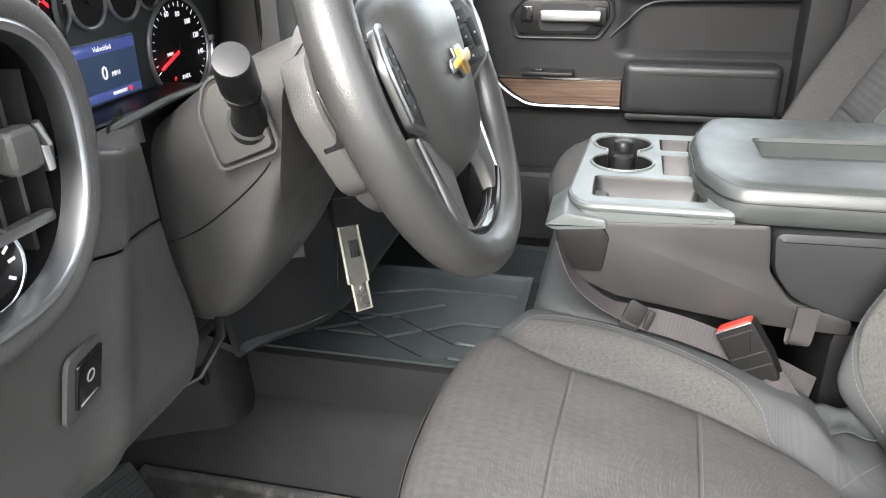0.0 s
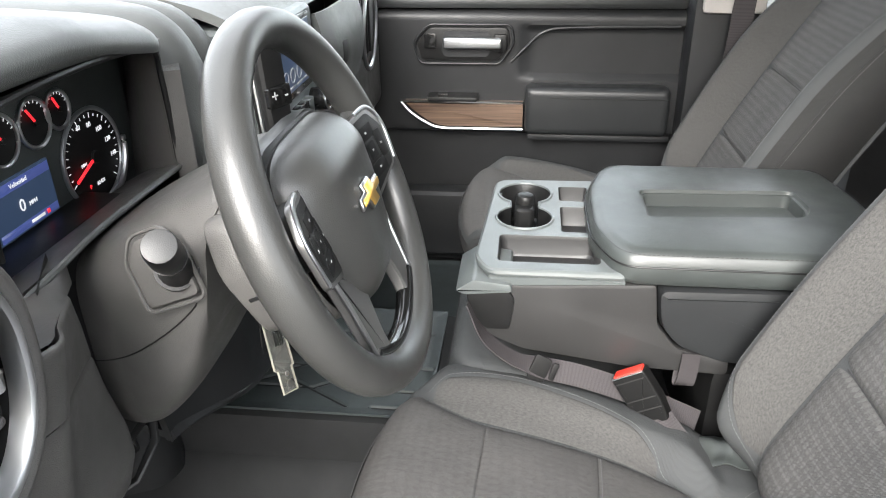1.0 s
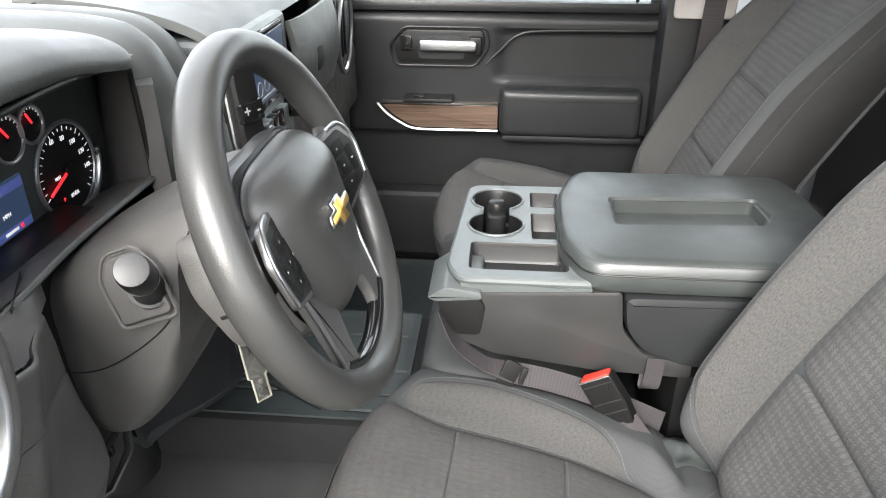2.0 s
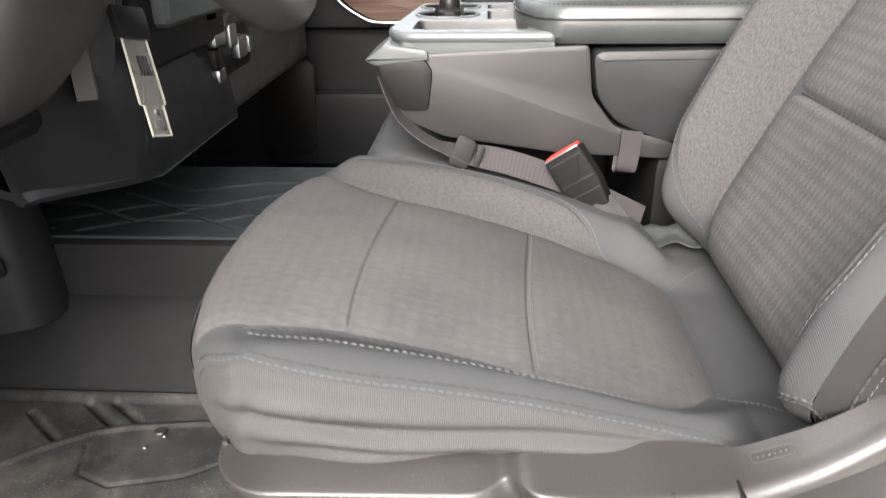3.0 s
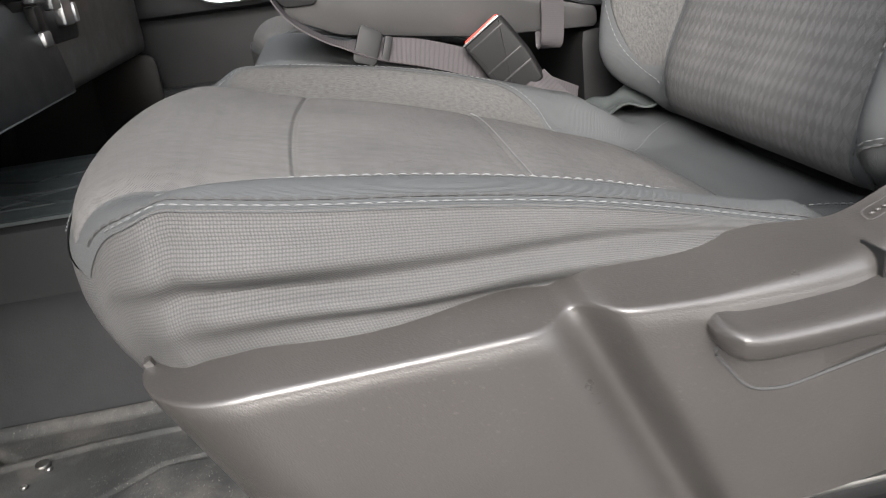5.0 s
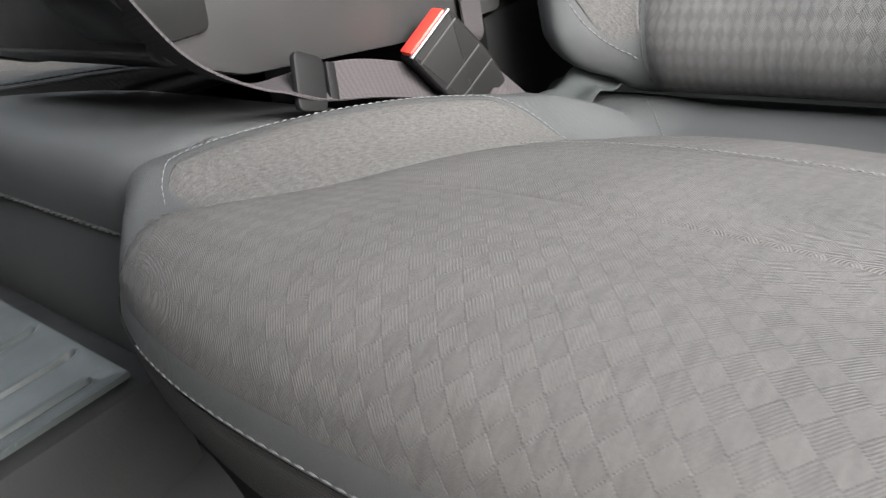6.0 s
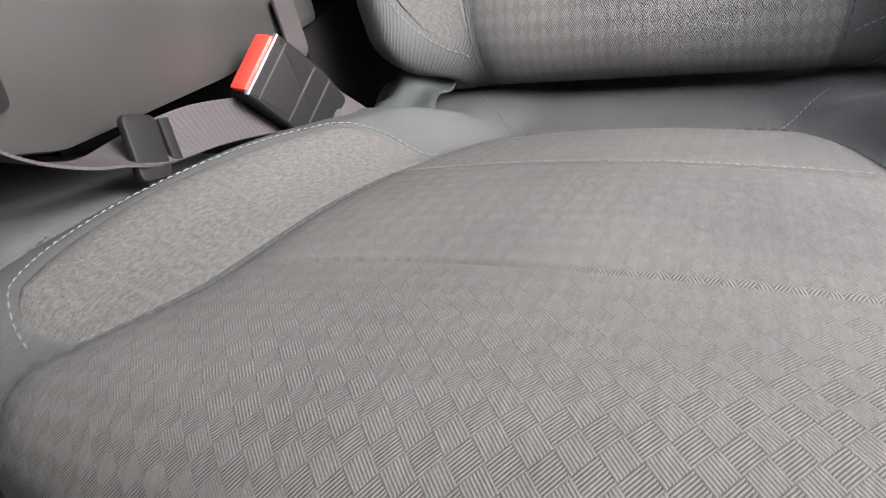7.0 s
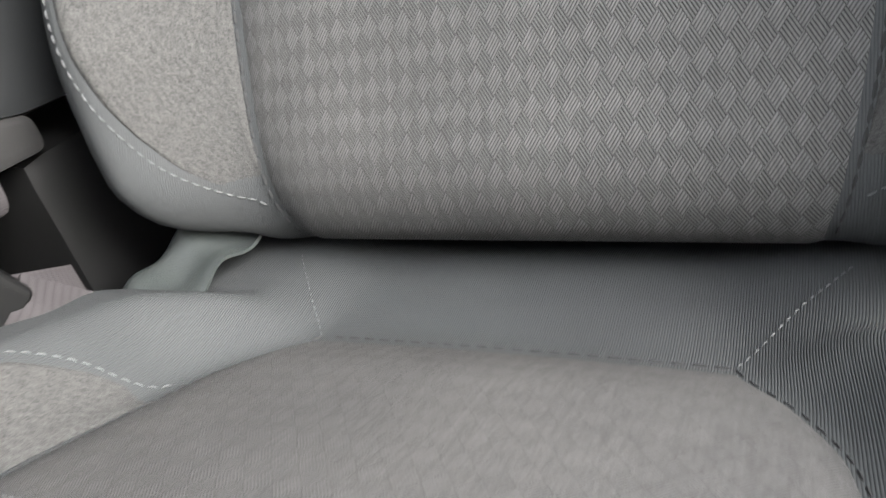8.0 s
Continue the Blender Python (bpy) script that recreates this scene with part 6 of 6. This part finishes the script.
# ---- steering column ----
column = thing("steering_column", "dark plastic steering column shroud with a control stalk", "steering column", at=HUB)
COLS = [(-0.725, 0.004, 0.120, 0.548, 0.738), (-0.69, -0.014, 0.125, 0.551, 0.764), (-0.65, -0.034, 0.130, 0.566, 0.792), (-0.605, -0.049, 0.136, 0.604, 0.818), (-0.57, -0.055, 0.140, 0.650, 0.834), (-0.552, -0.057, 0.142, 0.695, 0.840)]
KN = [ease([(c[0], c[k]) for c in COLS]) for k in range(1, 5)]


def shroud(u, v):
    """Boxy and broad on top where it leaves the dash, rounder towards the wheel."""
    x = -0.725 + 0.173 * v
    y0, y1, z0, z1 = (k(x) for k in KN)
    a = u * 2 * math.pi
    c, s = math.cos(a), math.sin(a)
    y0 -= 0.006 * smoothstep(s + 0.45) * (1 - v) ** 0.7
    cy, cz = (y0 + y1) / 2, z0 + (z1 - z0) * 0.56
    zz = (z1 - cz) if s > 0 else (cz - z0)
    pc, ps = (0.36, 0.55) if s > 0 else (0.52, 0.75)
    return (x + 0.02 * s * v, cy + (y1 - y0) / 2 * abs(c) ** pc * (1 if c > 0 else -1), cz + zz * abs(s) ** ps * (1 if s > 0 else -1))


CO = Matrix.Translation(-HUB)
part("column_shroud", xf(sheet(shroud, span(0, 1, 81), span(0, 1, 25), uv=False), CO), DASH, column, "grained column shroud")
part("shroud_seam", xf(tube([Vector(shroud(0.512, v)) for v in span(0.15, 0.93, 30)], 0.0008, 6), CO), SMOOTH, column, "dark seam of the shroud halves")
part("shroud_end", xf(sheet(lambda u, v: Vector(shroud(u, 1.0)).lerp(Vector((-0.545, 0.037, 0.75)), v), span(0, 1, 81), span(0, 1, 3), uv=False), CO), DASH, column)


def collar(u, v):
    a = u * 2 * math.pi
    c, s = math.cos(a), math.sin(a)
    k = 1.0 - 0.06 * v
    z = -0.062 + 0.050 * v
    return WM @ Vector((0.098 * k * abs(c) ** 0.7 * (1 if c > 0 else -1), (0.080 if s > 0 else 0.088) * k * abs(s) ** 0.8 * (1 if s > 0 else -1) - 0.005, z))


part("wheel_collar", sheet(collar, span(0, 1, 65), span(0, 1, 6), uv=False), DASH, column, "grained collar behind the wheel")
for sg in (-1, 1):
    pod = part("collar_pod", xf(prism(rounded([(sg * 0.070, 0.045), (sg * 0.102, 0.052), (sg * 0.118, 0.010), (sg * 0.100, -0.055), (sg * 0.068, -0.065)][::sg], 0.014), 0.024, 0.006, 3, Matrix.Translation((0, 0, -0.066))), WM), DASH, column, "grained button pod behind the wheel")
    part("rear_button", xf(box(sg * 0.104 - 0.007, sg * 0.104 + 0.007, -0.020, 0.024, -0.060, -0.0405, 0.004), WM), GLOSS, pod, "glossy black rear button")
SP = Matrix.Translation(-HUB) @ frame_at((-0.586, -0.0575, 0.778), (0.92, -0.06, 0.38), (-0.30, 0.08, 0.93))
pl = part("stalk_plate", xf(prism(rounded([(-0.025, 0.012), (-0.012, 0.030), (0.014, 0.030), (0.024, 0.010), (0.024, -0.027), (-0.025, -0.027)], 0.006), 0.006, 0.002, 2), SP), DASH, column)
part("plate_rim", xf(tube([(x, y, 0.004) for x, y in rounded([(-0.029, 0.014), (-0.014, 0.034), (0.016, 0.034), (0.028, 0.012), (0.028, -0.031), (-0.029, -0.031)], 0.008)], 0.0018, 6, True), SP), DASH, pl)
S0, S1 = Vector((-0.576, -0.056, 0.776)), Vector((-0.546, -0.128, 0.834))
st = part("stalk", xf(tube([S0.lerp(S1, t) for t in (0.0, 0.12, 0.3, 0.5, 0.55, 0.6, 0.66, 0.92, 1.0)], 0.012, 18, radii=[0.0165, 0.0140, 0.0105, 0.0110, 0.0115, 0.0130, 0.0135, 0.0132, 0.0118]), CO), SMOOTH, column, "black control stalk")
part("stalk_cap", xf(prism(ring_of(0, 0, 0.0120, 24), 0.003, 0.0015, 2), CO @ frame_at(S1, Vector((1, 0, 0)) - (S1 - S0).normalized() * (S1 - S0).normalized().x, (S1 - S0).normalized().cross(Vector((1, 0, 0)) - (S1 - S0).normalized() * (S1 - S0).normalized().x))), CONSOLE, st, "worn grey stalk end")
part("stalk_groove", xf(tube([S0.lerp(S1, 0.60), S0.lerp(S1, 0.62)], 0.0138, 18), CO), GLOSS, st)
part("stalk_foot", xf(tube([S0.lerp(S1, -0.05), S0.lerp(S1, 0.08)], 0.0175, 20), CO), SMOOTH, st, "black stalk boot")
part("stalk_collar", xf(tube([S0.lerp(S1, 0.50), S0.lerp(S1, 0.53)], 0.0126, 18), CO), SMOOTH, st)

# shift lever behind the wheel
shifter = thing("shift_lever", "black column shift lever with a plus minus switch", "gear lever", at=(-0.56, 0.16, 0.80))
SM = Matrix.Translation((0.56, -0.16, -0.80))
part("lever_rod", xf(tube([(-0.590, 0.13, 0.770), (-0.582, 0.170, 0.785), (-0.578, 0.192, 0.800)], 0.009, 10), SM), SMOOTH, shifter)
GM = SM @ frame_at((-0.578, 0.180, 0.852), (0.40, 0.90, 0.0), (-0.10, 0.06, 0.99))
gr = part("lever_grip", xf(prism(rounded([(-0.012, -0.072), (0.010, -0.072), (0.017, -0.030), (0.018, 0.050), (0.008, 0.074), (-0.014, 0.070), (-0.018, 0.040), (-0.018, -0.030)], 0.012), 0.024, 0.008, 3), GM), SMOOTH, shifter, "black slab grip")
sw = part("lever_switch", xf(prism(rounded([(-0.0165, -0.012), (0.0165, -0.012), (0.0165, 0.010), (-0.0165, 0.010)], 0.004), 0.0265, 0.002, 2), GM), GLOSS, shifter, "black plus minus switch")
text_on("lever_mark", "+", 0.017, GM @ Matrix.Translation((-0.008, 0.0, 0.0268)), MARK, sw)
text_on("lever_mark", "-", 0.017, GM @ Matrix.Translation((0.0085, 0.0, 0.0268)), MARK, sw)
part("lever_trim", xf(tube([(-0.014, -0.068, 0.012), (-0.019, -0.030, 0.012), (-0.019, 0.04, 0.012)], 0.002, 6), GM), CHROME, gr)

# key tag below the column
tag = thing("key_tag", "clear plastic key tag with a steel rivet, hanging from the column", "key tag", at=(-0.57, 0.104, 0.578))
TM = frame_at((0.0, 0.010, 0.0), (0.42, 0.88, -0.2), (-0.2, 0.16, 0.96)) @ Matrix.Scale(0.84, 4)
TAG = [(-0.016, 0.056), (0.016, 0.056), (0.017, -0.02), (0.013, -0.022), (0.013, -0.056), (-0.013, -0.056), (-0.013, -0.022), (-0.018, -0.02)]
part("tag_plate", xf(prism(TAG, 0.003, 0.0008, 1), TM), PLASTIC_CLEAR, tag)
part("tag_edge", xf(tube([(x, y, 0.0015) for x, y in TAG], 0.0016, 6, True), TM), PLASTIC_EDGE, tag, "yellowed clear edge")
for i in range(4):
    part("tag_print", xf(box(-0.006 + i * 0.0042, -0.0035 + i * 0.0042, 0.012, 0.034, 0.003, 0.0034, 0), TM), SMOOTH, tag)
part("tag_rivet", xf(prism(ring_of(0, -0.044, 0.006, 16), 0.003, 0.0012, 2, Matrix.Translation((0, 0, 0.003))), TM), STEEL, tag)
part("tag_rivet", xf(prism(ring_of(0, -0.029, 0.0038, 14), 0.002, 0.0008, 1, Matrix.Translation((0, 0, 0.003))), TM), STEEL, tag)
part("key_head", xf(box(-0.022, 0.022, 0.052, 0.088, -0.004, 0.007, 0.004), TM), SMOOTH, tag, "black key head")

# hood release and pedals under the dash
release = thing("hood_release", "dark plastic lever under the knee panel", "lever", at=(-0.672, -0.016, 0.572))
part("release_lever", tube([(0.0, 0.03, 0.02), (0.012, 0.005, -0.015), (0.0, -0.02, -0.045), (-0.03, -0.04, -0.06)], 0.005, 8, flat=0.6), SMOOTH, release)
pedal = thing("parking_pedal", "worn ribbed foot pedal at the kick panel", "pedal", at=(-0.84, -0.01, 0.31))
PM = frame_at((0, 0, 0), (0.1, 0.98, -0.15), (-0.62, 0.1, 0.78))
part("pedal_pad", xf(prism(rounded([(-0.045, -0.03), (0.045, -0.03), (0.05, 0.03), (-0.04, 0.03)], 0.01), 0.014, 0.004, 2), PM), MAT, pedal, "ribbed rubber pedal pad")
for i in range(5):
    part("pad_rib", xf(box(-0.038, 0.04, -0.022 + i * 0.011, -0.017 + i * 0.011, 0.013, 0.0165, 0.001), PM), RUBBER, pedal)
part("pedal_arm", tube([(-0.01, 0.0, 0.01), (-0.10, 0.0, 0.12), (-0.12, 0.0, 0.24)], 0.012, 8, flat=0.6), STEEL, pedal)

# ---- passenger door ----
DY = 1.215
door = thing("passenger_door", "black passenger door panel with wood trim and a chrome handle", "car door", at=(-0.3, DY, 0.24))
PD = Matrix.Translation((0.3, -DY, -0.24))


def pput(nm, bm, material, lab="", parent=None):
    return part(nm, xf(bm, PD), material, parent or door, lab)


def door_face(u, v):
    x, z = -1.05 + 1.097 * u, 0.12 + 0.665 * v
    y = DY
    # upper vinyl field steps back behind the handle
    y += 0.012 * smoothstep((0.74 - z) / 0.012) * smoothstep((z - 0.615) / 0.012) * smoothstep((x + 0.335) / 0.04)
    y += 0.020 * smoothstep((0.488 - z) / 0.012) * smoothstep((z - 0.16) / 0.02)
    y += 0.03 * max(z - 0.76, 0) / 0.025
    return (x, y, z)


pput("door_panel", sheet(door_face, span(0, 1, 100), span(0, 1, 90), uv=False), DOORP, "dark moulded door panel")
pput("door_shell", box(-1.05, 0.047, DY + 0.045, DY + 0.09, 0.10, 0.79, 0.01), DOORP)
pput("armrest_pad", box(-0.308, 0.026, DY - 0.050, DY + 0.012, 0.492, 0.607, 0.02, 4), DOORV, "padded vinyl armrest")
pput("armrest_seam", tube([(-0.300, DY - 0.048, 0.585), (-0.2, DY - 0.0505, 0.583), (0.02, DY - 0.0505, 0.583)], 0.0012, 6), SMOOTH)
pput("armrest_ledge", box(-0.30, 0.035, DY - 0.03, DY + 0.02, 0.474, 0.490, 0.006), DOORP)
pput("wood_trim", xf(prism(rounded([(-0.60, 0.563), (-0.312, 0.563), (-0.312, 0.504), (-0.515, 0.504), (-0.555, 0.525)], [0.004, 0.002, 0.002, 0.03, 0.03]), 0.030, 0.003, 2), Matrix(((1, 0, 0, 0), (0, 0, -1, DY + 0.002), (0, 1, 0, 0), (0, 0, 0, 1)))), WOOD, "brown wood grain trim strip")
pput("trim_line", tube(smooth_line([(-0.606, DY - 0.027, 0.564), (-0.585, DY - 0.029, 0.540), (-0.55, DY - 0.030, 0.516), (-0.51, DY - 0.030, 0.501), (-0.42, DY - 0.030, 0.500), (-0.312, DY - 0.030, 0.500)], 6), 0.0035, 8), CHROME, "chrome trim line")
pput("trim_line", tube([(-0.606, DY - 0.029, 0.565), (-0.312, DY - 0.029, 0.565)], 0.0022, 6), CHROME)
bez = pput("handle_bezel", xf(prism(rounded([(-0.568, 0.70), (-0.535, 0.735), (-0.352, 0.735), (-0.347, 0.70), (-0.375, 0.66), (-0.555, 0.66)], 0.012), 0.012, 0.004, 2), Matrix(((1, 0, 0, 0), (0, 0, -1, DY + 0.002), (0, 1, 0, 0), (0, 0, 0, 1)))), SMOOTH, "black handle bezel")
pput("handle_recess", xf(prism(rounded([(-0.505, 0.728), (-0.395, 0.728), (-0.395, 0.668), (-0.505, 0.668)], 0.014), 0.002, 0, 1), Matrix(((1, 0, 0, 0), (0, 0, -1, DY - 0.0105), (0, 1, 0, 0), (0, 0, 0, 1)))), DOORP, "", bez)
pput("pull_handle", box(-0.502, -0.366, DY - 0.034, DY - 0.018, 0.690, 0.715, 0.007, 3), CHROME, "chrome inside door handle", bez)
pput("handle_post", box(-0.385, -0.355, DY - 0.024, DY - 0.008, 0.682, 0.722, 0.005), SMOOTH, "", bez)
pput("lock_switch", box(-0.548, -0.520, DY - 0.016, DY - 0.008, 0.688, 0.722, 0.003), GLOSS, "", bez)
pput("bezel_rim", tube([(x, DY - 0.010, z) for x, z in rounded([(-0.575, 0.70), (-0.538, 0.742), (-0.345, 0.742), (-0.338, 0.70), (-0.370, 0.652), (-0.560, 0.652)], 0.014)], 0.0028, 8, True, up=(0, 1, 0)), DOORP)
pput("window_switch", box(-0.54, -0.42, DY - 0.05, DY, 0.570, 0.582, 0.006), SMOOTH, "black window switch pod")
pput("switch_rocker", box(-0.515, -0.49, DY - 0.045, DY - 0.03, 0.581, 0.587, 0.002), GLOSS)
pput("upper_crease", tube(smooth_line([(-0.345, DY - 0.001, 0.655), (-0.31, DY - 0.001, 0.69), (-0.27, DY - 0.002, 0.725), (-0.2, DY - 0.002, 0.735), (0.035, DY - 0.002, 0.738)], 6), 0.0035, 8), DOORP)
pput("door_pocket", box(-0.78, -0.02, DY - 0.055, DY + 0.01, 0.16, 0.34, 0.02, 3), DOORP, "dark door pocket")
pput("speaker_cover", xf(prism(rounded([(-0.80, 0.19), (-0.665, 0.19), (-0.655, 0.42), (-0.79, 0.42)], 0.03), 0.01, 0.004, 2), Matrix(((1, 0, 0, 0), (0, 0, -1, DY - 0.05), (0, 1, 0, 0), (0, 0, 0, 1)))), SMOOTH, "dark speaker cover")
pput("window_sill", box(-1.05, 0.047, DY - 0.004, DY + 0.06, 0.776, 0.800, 0.008), DOORV)
pput("lock_pin", tube([(-0.005, DY + 0.012, 0.79), (-0.005, DY + 0.012, 0.818)], 0.004, 8), SMOOTH)
pput("window_frame", tube(smooth_line([(0.05, DY + 0.03, 0.78), (0.05, DY + 0.0, 1.1), (0.04, DY - 0.06, 1.34), (-0.35, DY - 0.06, 1.35), (-0.95, DY + 0.0, 1.02), (-1.05, DY + 0.03, 0.79)], 6), 0.022, 8), DOORP)
win = pput("window_pane", box(-1.03, 0.04, DY + 0.030, DY + 0.034, 0.78, 1.33, 0), GLASS)
win.visible_shadow = False

# ---- true size ----
# the plan above is drawn a tenth small: the steering wheel measures 0.385 m across
for ob in list(scene.collection.objects):
    if ob.parent is None and ob.type in {"MESH", "EMPTY"}:
        ob.location = ob.location * SIZE
        ob.scale = ob.scale * SIZE
